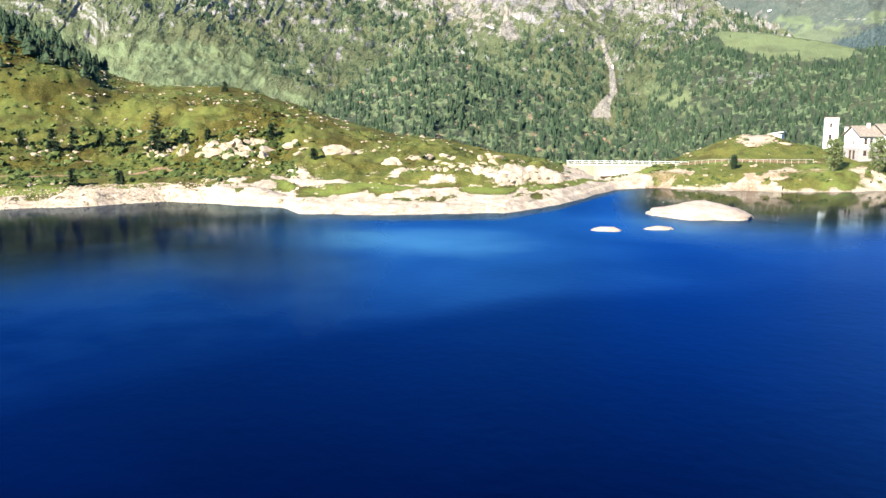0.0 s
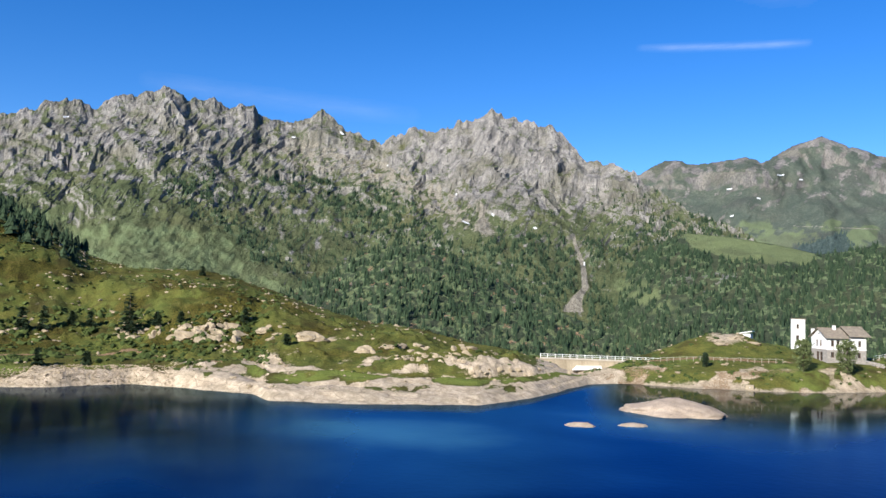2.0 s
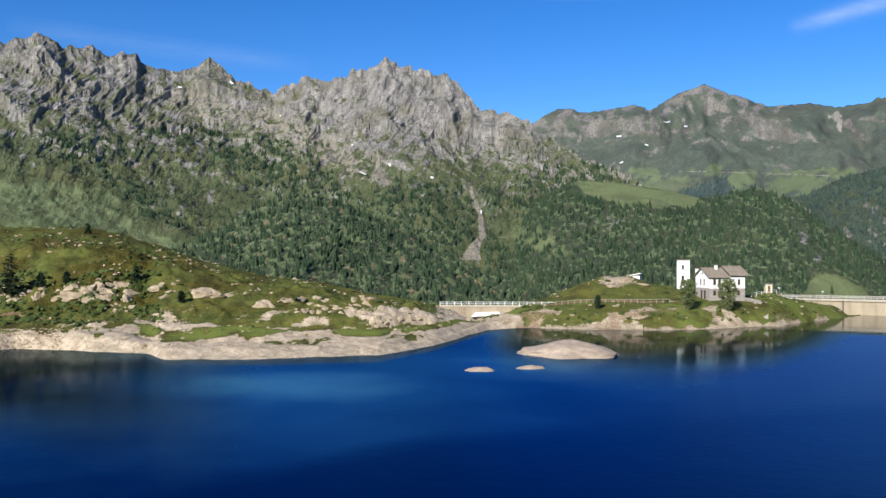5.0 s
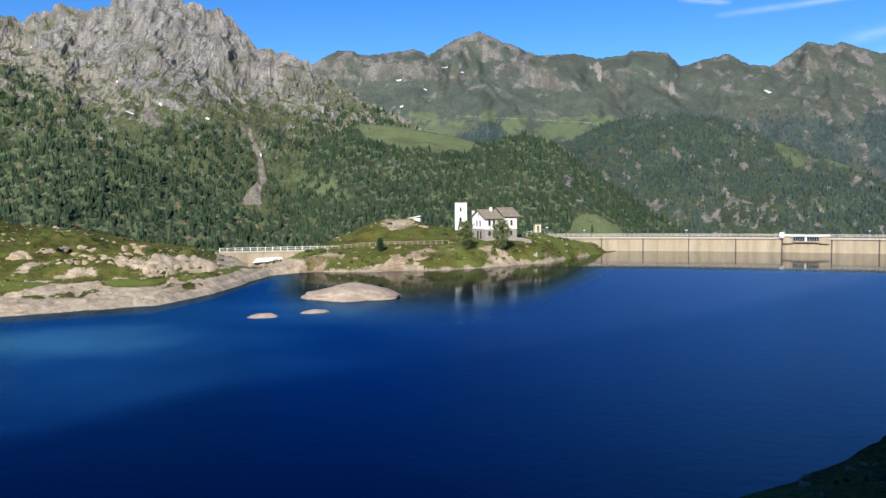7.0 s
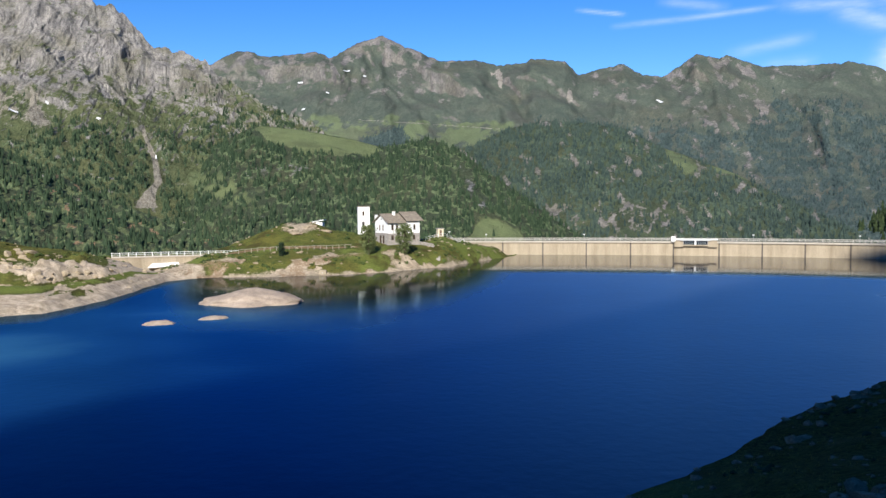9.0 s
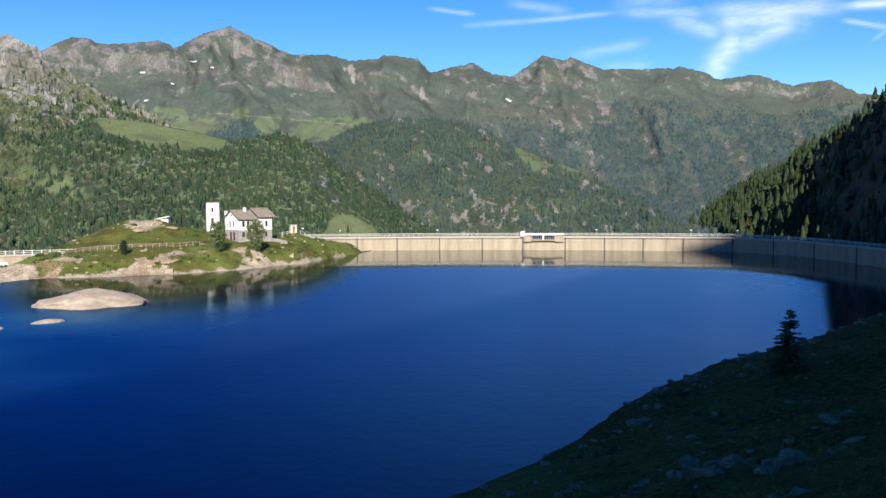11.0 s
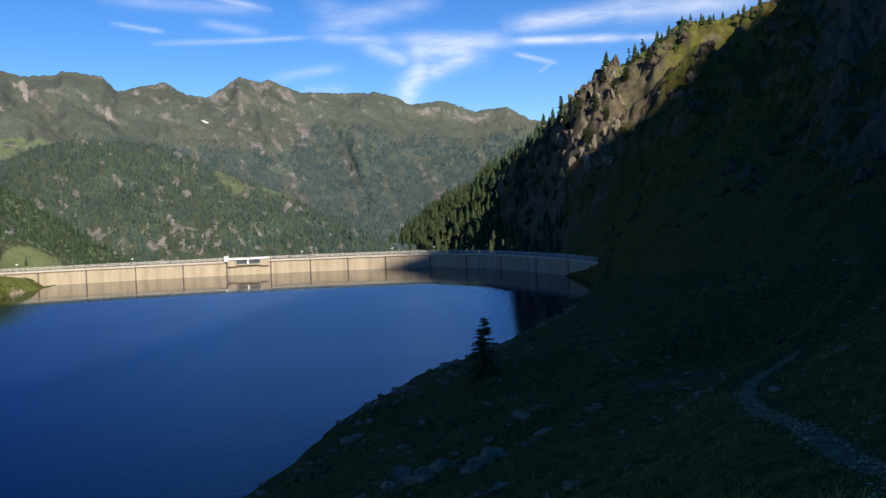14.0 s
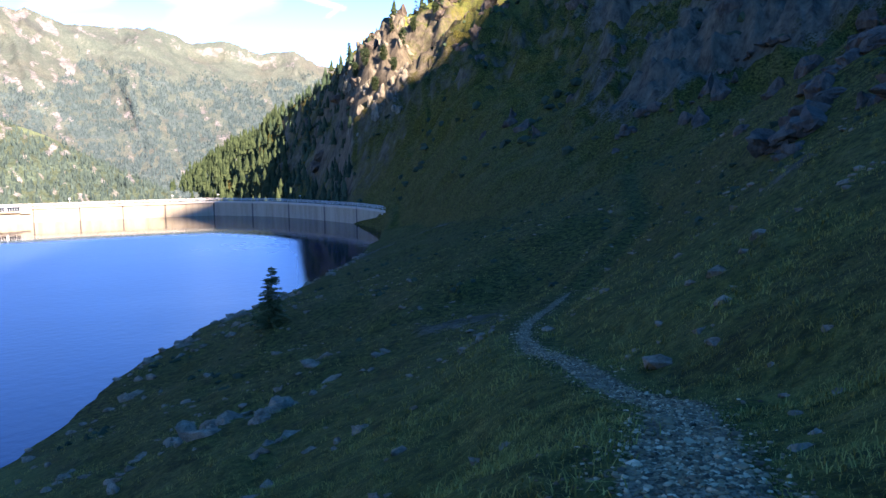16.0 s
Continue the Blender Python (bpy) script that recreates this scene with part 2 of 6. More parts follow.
M_SHRUB = leaf_material("alpine_shrub_leaves", (0.022, 0.036, 0.012), (0.088, 0.112, 0.034))
M_GRASS = leaf_material("meadow_grass_blades", (0.06, 0.052, 0.01), (0.45, 0.32, 0.08), patch=0.7)
M_LARCH = leaf_material("larch_needles", (0.016, 0.027, 0.013), (0.046, 0.062, 0.026))
M_BARK = plain_material("bark", (0.10, 0.075, 0.055), (0.2, 0.16, 0.12), 6.0, 0.95, 0.03)
M_SNOW = plain_material("old_snow", (0.55, 0.55, 0.54), (0.74, 0.74, 0.74), 0.05, 0.6, 0.3)


def water_material():
    """Deep clear water: a dark blue body under a gloss that grows towards grazing sight; wind-ruffled out on the lake, calm near the banks."""
    m, t, p = node_material("lake_water")
    k = Net(t)
    t.nodes.remove(p)
    patch = k.noise(0.035, 4, 0.6)
    calm = k.math("ADD", k.attr("calm"), k.math("MULTIPLY", k.math("SUBTRACT", patch, 0.5), 0.30))
    sh = k.math("ADD", k.attr("shallow"), k.math("MULTIPLY", k.math("SUBTRACT", patch, 0.5), 0.7))
    body, gloss, mixer = k.n("ShaderNodeBsdfDiffuse"), k.n("ShaderNodeBsdfGlossy"), k.n("ShaderNodeMixShader")
    k.link(k.ramp(sh, (0.0, (0.0001, 0.0015, 0.012)), (0.35, (0.006, 0.036, 0.10)), (0.75, (0.045, 0.16, 0.24)), (1.0, (0.17, 0.19, 0.19))), body.inputs["Color"])
    # Gloss tint stands in for reflections: blue sky, dark bank, paler towards the dam.
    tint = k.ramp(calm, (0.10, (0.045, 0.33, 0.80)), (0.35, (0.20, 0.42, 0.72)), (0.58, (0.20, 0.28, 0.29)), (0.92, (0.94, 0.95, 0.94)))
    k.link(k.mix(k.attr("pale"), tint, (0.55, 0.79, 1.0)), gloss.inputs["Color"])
    k.link(k.ramp(calm, (0.08, 0.30), (0.30, 0.20), (0.75, 0.06)), gloss.inputs["Roughness"])
    bump = k.n("ShaderNodeBump")
    bump.inputs["Distance"].default_value = 0.22
    k.link(k.ramp(k.attr("calm"), (0.1, 0.10), (0.6, 0.02)), bump.inputs["Strength"])
    k.link(k.math("ADD", k.noise(0.9, 3, 0.5), k.math("MULTIPLY", k.noise(0.07, 4, 0.6), 1.5)), bump.inputs["Height"])
    fres = k.n("ShaderNodeFresnel")
    fres.inputs["IOR"].default_value = 1.31
    for node in (gloss, fres):
        k.link(bump.outputs["Normal"], node.inputs["Normal"])
    k.link(fres.outputs[0], mixer.inputs[0])
    k.link(body.outputs[0], mixer.inputs[1])
    k.link(gloss.outputs[0], mixer.inputs[2])
    k.link(mixer.outputs[0], t.nodes["Material Output"].inputs["Surface"])
    return m


M_WATER = water_material()

# ---------------------------------------------------------------- lie of the land
DEG = np.pi / 180
# shoreline on the near side, from behind the viewer round to the dam's right abutment
SHORE = np.array([(-400, -170), (-120, -30), (-42, 8), (-18, 25), (0.5, 35.0), (17.0, 46.8), (31.5, 61.2), (44, 71), (52, 74), (74, 88.8),
                  (95, 103.4), (112, 119), (138, 150), (170, 230), (180, 420)], float)
# footpath, from behind the viewer: x, y, z
PATH = np.array([(-30, -14, 15.2), (-8, -4.5, 14.8), (0, -0.3, 14.4), (3.9, 1.8, 14.3), (5.3, 2.5, 14.0), (8.2, 3.9, 13.25), (10.4, 6.0, 12.6), (14.0, 9.2, 11.85),
                 (16.0, 11.4, 11.3), (19.8, 14.6, 10.55), (25.0, 18.2, 9.7), (30.2, 21.0, 9.1), (38.0, 24.5, 8.7), (56, 30, 11), (80, 45, 14)], float)


def seg_dist(x, y, line):
    """Distance to a polyline, the side (positive to its right) and the place along it (index plus fraction)."""
    best = np.full(np.shape(x), 1e9)
    side, along = np.zeros(np.shape(x)), np.zeros(np.shape(x))
    for i in range(len(line) - 1):
        ax, ay = line[i][:2]
        dx, dy = line[i + 1][0] - ax, line[i + 1][1] - ay
        t = np.clip(((x - ax) * dx + (y - ay) * dy) / (dx * dx + dy * dy), 0, 1)
        px, py = x - ax - t * dx, y - ay - t * dy
        d = np.hypot(px, py)
        s = np.sign(dy * (x - ax) - dx * (y - ay))
        near = d < best
        best, side, along = np.where(near, d, best), np.where(near, s, side), np.where(near, i + t, along)
    return best, side, along


# far shore (azimuth, distance), then hill crests (azimuth, elevation, distance)
FAR_SHORE = table([(-180, 260), (-75, 200), (-62, 170), (-55, 160), (-50.3, 160), (-45.6, 163), (-41, 151), (-38, 146), (-37, 136), (-30.5, 133), (-22.8, 135),
                   (-19, 149), (-16.8, 167), (-15.3, 182), (-12.4, 188), (-8.2, 186), (-4.9, 187), (-1.7, 190), (0.2, 196), (3.4, 207), (6.1, 228), (7.8, 246), (8.8, 262), (12, 300), (180, 300)])
LEFT_EL = table([(-75, 8.5), (-62, 7.2), (-56, 6.1), (-54.2, 5.6), (-51.8, 4.5), (-49.8, 3.5), (-48.5, 2.55), (-45.8, 1.8), (-41.5, 1.75), (-39.2, 1.35), (-36.2, 0.5),
                 (-33.8, -0.45), (-30.7, -1.2), (-26.8, -1.65), (-22.9, -2.6), (-19.1, -3.2), (-17.6, -3.5), (-16, -5.5), (-14, -8)])
LEFT_D = table([(-75, 420), (-56, 380), (-49, 330), (-46, 275), (-40, 262), (-34, 240), (-27, 215), (-19, 206), (-14, 200)])
KNOLL_EL = table([(-18, -8), (-16.0, -4.2), (-13.5, -3.45), (-12.2, -3.05), (-9.9, -2.2), (-7.5, -1.25), (-5.6, -1.2), (-4.4, -1.75), (-3, -2.0), (0, -2.35), (2, -2.4), (2.7, -2.25), (3.5, -2.25), (4.2, -2.6),
                  (5, -2.75), (7, -3.0), (9, -4.5), (12, -7)])
KNOLL_D = table([(-18, 205), (-12, 215), (-7, 222), (-4, 226), (0, 224), (3, 235), (7, 255), (9, 263)])
RIGHT_EL = table([(22, -8), (26, -4), (28, -2.7), (30.8, -1.0), (33.1, 0.3), (35.9, 1.8), (38.2, 3.7), (40.5, 5.5), (42.0, 6.6), (43.8, 7.6), (46.3, 9.6), (48.7, 10.9),
                  (49.7, 11.6), (52.6, 11.8), (54.7, 12.1), (60, 14.5), (70, 19), (80, 22), (100, 24), (120, 26)])
RIGHT_D = table([(22, 1050), (28, 880), (33, 700), (36, 550), (38.2, 435), (40.5, 345), (42, 292), (46, 305), (50, 330), (55, 350), (70, 360), (100, 340), (120, 330)])
RIGHT_F = table([(22, 275), (32, 262), (36.5, 246), (39.5, 226), (42.5, 205), (46, 165), (50, 120), (55, 95), (65, 70), (80, 60), (120, 50)])
_a = np.arange(10, 140, 0.5)
_k = np.exp(-(np.arange(-24, 25) / 9.0) ** 2)
_soft = np.convolve(np.pad(RIGHT_EL(_a), 24, mode="edge"), _k / _k.sum(), mode="valid")
RIGHT_SOFT = lambda x: np.interp(x, _a, _soft)
_k = np.exp(-(np.arange(-12, 13) / 4.5) ** 2)
_f = np.convolve(np.pad(RIGHT_F(_a), 12, mode="edge"), _k / _k.sum(), mode="valid")
_z = np.convolve(np.pad(np.interp(_a, [22, 30, 36, 42.5, 50, 80], [-80, -40, -10, 1, 6, 12]), 12, mode="edge"), _k / _k.sum(), mode="valid")
RIGHT_F = lambda x: np.interp(x, _a, _f)
RIGHT_Z = lambda x: np.interp(x, _a, _z)
DAM_R = table([(0, 257), (32.7, 257), (36.5, 243), (39.5, 224), (42.5, 204), (44, 190), (46.5, 168)])


def land(x, y):
    """Height of the ground and amounts of rock, scree and lush turf at x, y."""
    az, r = np.degrees(np.arctan2(x, y)), np.hypot(x, y)
    n1, n2, n3 = fbm(x / 40, y / 40, 4, 11), fbm(x / 9, y / 9, 4, 21), fbm(x / 2.2, y / 2.2, 3, 31)
    rd = fbm(x / 26, y / 26, 5, 41, 0.55, True)
    # near side
    d, side, _ = seg_dist(x, y, SHORE)
    sd = d * side
    v = 0.81 * x + 0.59 * y
    kk = np.interp(v, [-60, 0, 20, 45, 150, 250], [0.45, 0.475, 0.40, 0.30, 0.33, 0.35])
    up = np.maximum(sd - 30, 0)
    wide = np.maximum(smooth(150, 60, r), smooth(60, 110, np.abs(az)))
    up = up * wide
    near = np.where(sd > 0, kk * np.minimum(sd, 30) + 0.60 * np.minimum(up, 55) + 0.85 * np.maximum(up - 55, 0), 0.35 * sd)
    near = near + (0.7 * n1 + 0.35 * n2) * smooth(0, 12, sd) + 0.05 * n3 + 0.25 * n2 * smooth(-2, 2, sd)
    near = near - 60 * smooth(155, 190, r) * smooth(44.0, 42.0, az)
    near = np.maximum(near, -14 + (20.5 + 0.8 * n2) * smooth(41.6, 44.8, az + 0.25 * n2) * smooth(140, 190, r) * smooth(56, 50, az))
    pd, ps, pa = seg_dist(x, y, PATH)
    pz = np.interp(pa, np.arange(len(PATH)), PATH[:, 2])
    pull = np.exp(-(pd / 7.0) ** 2)
    near = near * (1 - pull) + (pz + np.clip(-ps * pd, -7, 7) * -0.42 * smooth(0.35, 2.5, pd) + 0.10 * n2 * smooth(0.5, 2, pd)) * pull
    near = near + 0.05 * n3 * np.exp(-(pd / 0.9) ** 2)
    near = near + 0.07 * fbm(x / 1.1, y / 1.1, 3, 33) * smooth(50, 30, r) * smooth(0.2, 0.7, pd)
    near = np.where((sd < -25), -12, near)
    cliff = smooth(52, 75, sd) * smooth(54, 59, az) * smooth(95, 85, az)
    near = near + cliff * (2.6 * (fbm(x / 12, y / 12, 5, 35, 0.55, True) - 0.4) + 1.2 * (fbm(x / 4, y / 4, 3, 36, 0.5, True) - 0.4))
    near_rock = 0.12 + 0.35 * cliff + 0.55 * smooth(0.35, 0.9, n1 + 0.4 * n2) + 0.45 * smooth(60, 100, sd)
    # hill on the right, above the dam's abutment
    F, D = RIGHT_F(az), RIGHT_D(az)
    s = np.clip((r - F) / (D - F), 0, 1)
    zc = CAM_Z + D * np.tan((RIGHT_SOFT(az) + (RIGHT_EL(az) - RIGHT_SOFT(az)) * smooth(0.55, 1.0, s)) * DEG)
    zf = RIGHT_Z(az)
    crag = smooth(0.18, 0.5, s) * (1 - 0.75 * smooth(0.8, 1, s))
    right = zf + (zc - zf) * (0.75 * s + 0.25 * s ** 2) + crag * (5.5 * (rd - 0.45) + 1.5 * n2 + 2.2 * (fbm(x / 11, y / 11, 4, 43, 0.55, True) - 0.4)) + 0.8 * n2 * smooth(0, 0.1, s)
    bluff = np.exp(-((az - 43.8 + 0.9 * n1) / 2.0) ** 4) * smooth(0.50, 0.58, s) * (1 - smooth(0.95, 1.15, s))
    right = right + (5.0 + 3.0 * n2) * bluff + 5.0 * bluff * (1 - smooth(0.6, 0.85, s))
    wall = smooth(0.10, 0.20, s) * smooth(55, 60, az) * smooth(110, 100, az)
    right = right + wall * (3.2 * (fbm(x / 13, y / 13, 5, 44, 0.55, True) - 0.4) + 1.0 * n2)
    right = np.where(r > D, zc - 0.55 * (r - D) + 1.2 * n2, right)
    right = np.where(az < 22, -60, right)
    right = np.where(r < F, zf - 0.5 * (F - r), right)
    right_rock = 0.0 - 0.3 * smooth(42, 39, az) - 0.25 * smooth(0.85, 0.95, s) + 0.22 * n1 + 0.40 * smooth(0.30, 0.55, s) * smooth(36, 40, az) * smooth(52, 47, az) + 0.10 * (rd - 0.3) + 0.55 * bluff + 0.65 * wall * smooth(-0.5, 0.2, n1 + 0.5 * n2)
    # far side on the left
    F = FAR_SHORE(az) + 1.4 * n1 + 1.3 * n2
    D = LEFT_D(az)
    zc = CAM_Z + D * np.tan(LEFT_EL(az) * DEG)
    s = np.clip((r - F) / (D - F), 0, 1)
    q = r - F
    A_along = az * DEG * 150
    shz = np.interp(az, [-62, -46, -42, -37, -30, -22, -18], [2.9, 2.9, 3.0, 2.7, 2.7, 2.5, 2.2])
    shw = np.interp(az, [-62, -47, -43, -40, -37, -22, -18, -15], [8, 8, 13, 20, 34, 32, 24, 18])
    shelf = shz * (1 - np.exp(-2.3 * np.maximum(q, 0) / shw))
    t = np.clip((q - 0.75 * shw) / np.maximum(D - F - 0.75 * shw, 10), 0, 1)
    ledge = fbm(x / 15, y / 15, 4, 61, 0.5, True)
    out = smooth(0.50, 0.66, fbm(x / 9, y / 9, 5, 63) + 0.30 * np.exp(-((t - 0.30) / 0.16) ** 2) + 0.15 * ledge - 0.05)
    out = out * smooth(0.04, 0.14, t) * (1 - smooth(0.72, 0.95, t))
    left = shelf + (zc - shz) * (0.45 * smooth(0.10, 0.46, t) + 0.55 * t ** 1.1) + 0.8 * n1 * t + 0.35 * n2 * smooth(2, 10, q) + 0.35 * out + 0.22 * (ledge - 0.4) * smooth(0, 5, q) + 0.75 * fbm(A_along / 26, q / 8, 4, 67) * smooth(0, 6, q) * smooth(1.2, 0.8, q / shw) + 0.30 * (fbm(A_along / 10, q / 2.6, 4, 68, 0.5, True) - 0.4) * smooth(0.5, 3, q) * smooth(1.3, 0.9, q / shw)
    left = left + 0.35 * fbm(x / 5, y / 5, 3, 65, 0.5, True) * out + (0.55 * (fbm(x / 7, y / 7, 4, 66, 0.55, True) - 0.4) + 0.25 * n3) * smooth(0.06, 0.16, t) * smooth(0.9, 0.6, t)
    left = np.where(r > D, zc - 0.30 * (r - D), left)
    left = np.where(r < F, -0.22 * (F - r), left)
    left = np.where(az > -13.5, -60, left)
    u = q / shw + 0.09 * n2 + 0.05 * n1
    band = smooth(0.80, 0.86, u) * smooth(1.16, 1.0, u) * smooth(-46, -40, az)
    left = left + (0.5 + 1.1 * smooth(-33, -28, az)) * smooth(0.82, 0.90, u) * smooth(1.6, 1.0, u) * (az > -48)
    lawn = smooth(0.44, 0.54, u) * smooth(0.82, 0.77, u) * smooth(-0.55, 0.0, n2 + n1)
    spill = smooth(0.10, 0.40, n2 + 0.3 * n3) * smooth(0.15, 0.35, u)
    left_rock = np.where(u < 0.8, 0.98 - 0.95 * np.maximum(lawn, spill), 0.06 + 0.85 * band * smooth(-0.45, 0.1, n2 + 0.6 * n1)) + 0.22 * out + 0.08 * n2
    left = np.where(az > -20, np.minimum(left, 1.3 + 0.9 * np.maximum(-az - 16, 0)), left)
    left = np.where(az > -13.5, -60, left)
    # knoll with the keeper's house
    D = KNOLL_D(az)
    zc = CAM_Z + D * np.tan(KNOLL_EL(az) * DEG)
    s = np.clip((r - F) / np.maximum(D - F, 3), 0, 1)
    terrace = np.interp(az, [-16, -10, -4, 0, 4, 8], [3.8, 4.4, 5.0, 5.4, 5.2, 3.0])
    terrace = np.minimum(terrace, np.maximum(zc, 0.2))
    knoll = terrace * (0.6 * smooth(0, 0.22, s) + 0.4 * smooth(0.1, 0.5, s)) + (zc - terrace) * smooth(0.45, 1, s) + 0.35 * n2 * smooth(0, 0.2, s) + 0.08 * n3
    knoll = np.where(r > D, zc - 0.45 * (r - D), knoll)
    knoll = np.where(r < F, -0.3 * (F - r), knoll)
    knoll = np.where((az < -19) | (az > 13), -60, knoll)
    knoll_rock = 0.09 + 0.60 * (1 - smooth(0.03, 0.16, s + 0.05 * n1)) * smooth(14, 2, az + 6 * n1) + 0.55 * smooth(-0.05, 0.35, n2 + 0.3 * n3) * (1 - smooth(0.25, 0.5, s)) + 0.60 * np.exp(-((az + 6.4) / 1.8) ** 2) * smooth(0.66, 0.85, s) + 0.15 * n2
    sand = smooth(-19.5, -18, az) * smooth(-11, -14, az) * smooth(3.4, 2.4, knoll)
    left_rock, knoll_rock = np.maximum(left_rock, sand * (az > -19)), np.maximum(knoll_rock, sand)
    # the valley floor under it all
    base = np.where(r < 275, -12, -12 - 0.28 * (r - 275))
    base = np.maximum(base, -170)
    z = np.maximum.reduce([near, right, left, knoll, base])
    rock = np.select([z == left, z == knoll, z == right, z == near], [left_rock, knoll_rock, right_rock, near_rock], 0.1)
    scree = np.exp(-(pd / np.interp(r, [4, 14, 30, 45], [0.42, 0.36, 0.24, 0.20])) ** 2) * (z <= near + 0.01) * smooth(50, 38, r)
    pathl = np.exp(-((r - FAR_SHORE(az) - 19 - 1.2 * n1) / 0.8) ** 2) * ((az > -70) & (az < -40))
    track = np.exp(-((r - 204.5 - 0.5 * (az + 10)) / 1.3) ** 2) * smooth(-13, -11, az) * smooth(-1.5, -3, az) * (z == knoll)
    dry_bank = 0.52 * smooth(0.45, 0.22, s) * smooth(-0.45, 0.2, n2 + 0.5 * n1) * smooth(3, -3, az) * (z == knoll)
    scree = np.maximum.reduce([scree, 0.85 * pathl, 0.8 * track, dry_bank])
    grass = (0.24 + 0.34 * smooth(-0.35, 0.45, n1 + 0.5 * n2) - 0.45 * smooth(0.35, 0.7, rock)) * (z == left)
    grass = np.where((z == left) & (u < 0.95), np.maximum(grass, 0.75 * lawn), grass)
    grass = np.where(z == knoll, 0.46 + 0.30 * smooth(-0.2, 0.4, n1 + 0.5 * n2) - 0.3 * smooth(0.5, 0.8, rock), grass)
    grass = np.where(z == right, 0.75 * smooth(0.72, 0.9, (r - RIGHT_F(az)) / (RIGHT_D(az) - RIGHT_F(az))) * smooth(43, 46, az) * smooth(-0.3, 0.2, n1 + 0.4 * n2), grass)
    hs = (r - RIGHT_F(az)) / (RIGHT_D(az) - RIGHT_F(az)) + 0.12 * n1
    meadow = 0.8 * smooth(40.5, 42.5, az) * smooth(58, 54, az) * smooth(np.interp(az, [41, 44, 47, 52], [0.10, 0.30, 0.55, 0.42]), np.interp(az, [41, 44, 47, 52], [0.02, 0.18, 0.42, 0.30]), hs)
    grass = np.where(z == right, np.maximum(grass, meadow), np.where((z == near) & (r > 145), 0.75, grass))
    return z, rock, scree, grass


def brownness(x, y):
    """Dark brown rock tone: shade painted into the gneiss above the abutment, browner than the far shore's pale
    granite; faint on the knoll.
    """
    a = np.degrees(np.arctan2(x, y))
    return smooth(17, 23, a) + 0.15 * smooth(-13, -9, a) * smooth(12, 8, a) * (np.hypot(x, y) > 150)


def heath_and_shade(x, y, z):
    """Shade painted as dark turf all over the shaded side, save the sunlit crest; dwarf shrubs in patches above the
    ledges of the far shore.
    """
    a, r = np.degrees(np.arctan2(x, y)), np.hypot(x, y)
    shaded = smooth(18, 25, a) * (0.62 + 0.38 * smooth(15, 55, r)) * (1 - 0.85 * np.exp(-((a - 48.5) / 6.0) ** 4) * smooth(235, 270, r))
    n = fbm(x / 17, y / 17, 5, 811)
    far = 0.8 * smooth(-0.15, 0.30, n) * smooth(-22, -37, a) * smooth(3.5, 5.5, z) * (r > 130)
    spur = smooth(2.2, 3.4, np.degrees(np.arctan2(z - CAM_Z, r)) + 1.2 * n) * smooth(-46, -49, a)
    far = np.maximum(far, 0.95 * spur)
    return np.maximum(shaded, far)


def polar_ground(name, az, rad, keep_under=-2.0):
    a, r = np.meshgrid(az * DEG, rad)
    x, y = r * np.sin(a), r * np.cos(a)
    z, rock, scree, grass = land(x, y)
    low = (z < keep_under) & (r < 330)
    keep = ~(low[:-1, :-1] & low[1:, :-1] & low[:-1, 1:] & low[1:, 1:])
    me = mesh_arrays(name, np.stack([x, y, z], -1).reshape(-1, 3), grid_faces(len(rad), len(az), keep),
                     {"rock": rock, "scree": scree, "grass": grass, "brown": brownness(x, y), "dark_turf": heath_and_shade(x, y, z)})
    me.materials.append(M_GROUND)
    return new(name, me)


RAD = np.concatenate([[0.0], 0.35 * 1.024 ** np.arange(248), np.arange(125, 215, 0.9), np.arange(215, 350, 2.4), 350 * 1.04 ** np.arange(10)])
ground = polar_ground("ground", np.concatenate([np.arange(-63, 84, 0.165), np.arange(84, 297.01, 3.0)]), RAD)
tagged(ground, "alpine turf, footpath and granite slopes round the lake", "ground", kind="structure")

valley_az = np.arange(-180, 180.1, 4.0)
a, r = np.meshgrid(valley_az * DEG, np.array([440.0, 600, 900, 1500, 2600, 4950]))
vz = -60 - 110 * smooth(440, 900, r)
ob = new("valley_floor", mesh_arrays("valley_floor", np.stack([r * np.sin(a), r * np.cos(a), vz], -1).reshape(-1, 3), grid_faces(6, len(valley_az)),
                                     {"rock": vz * 0, "scree": vz * 0, "grass": vz * 0, "wood": vz * 0 + 0.8}))
ob.data.materials.append(M_FAR)
tagged(ob, "grassy valley floor far below the dam", "ground", kind="structure")


def inside(m, poly, soft, wobble=0.0, seed=0):
    """1 within a region of a flank given by its corners (azimuth, elevation), 0 outside, with a soft, uneven edge."""
    x, y = m.A + wobble * fbm(m.A * 0.8, m.EL * 0.8, 5, seed), m.EL + 0.6 * wobble * fbm(m.A * 0.9, m.EL * 0.9, 5, seed + 40)
    gap, odd = np.full(x.shape, 1e9), np.zeros(x.shape, bool)
    for (ax, ay), (bx, by) in zip(poly, poly[1:] + poly[:1]):
        dx, dy = bx - ax, by - ay
        t = np.clip(((x - ax) * dx + (y - ay) * dy) / (dx * dx + dy * dy), 0, 1)
        gap = np.minimum(gap, np.hypot(x - ax - t * dx, y - ay - t * dy))
        if dy:
            odd ^= ((ay > y) != (by > y)) & (x < ax + (y - ay) * dx / dy)
    return smooth(-soft, soft, np.where(odd, gap, -gap))


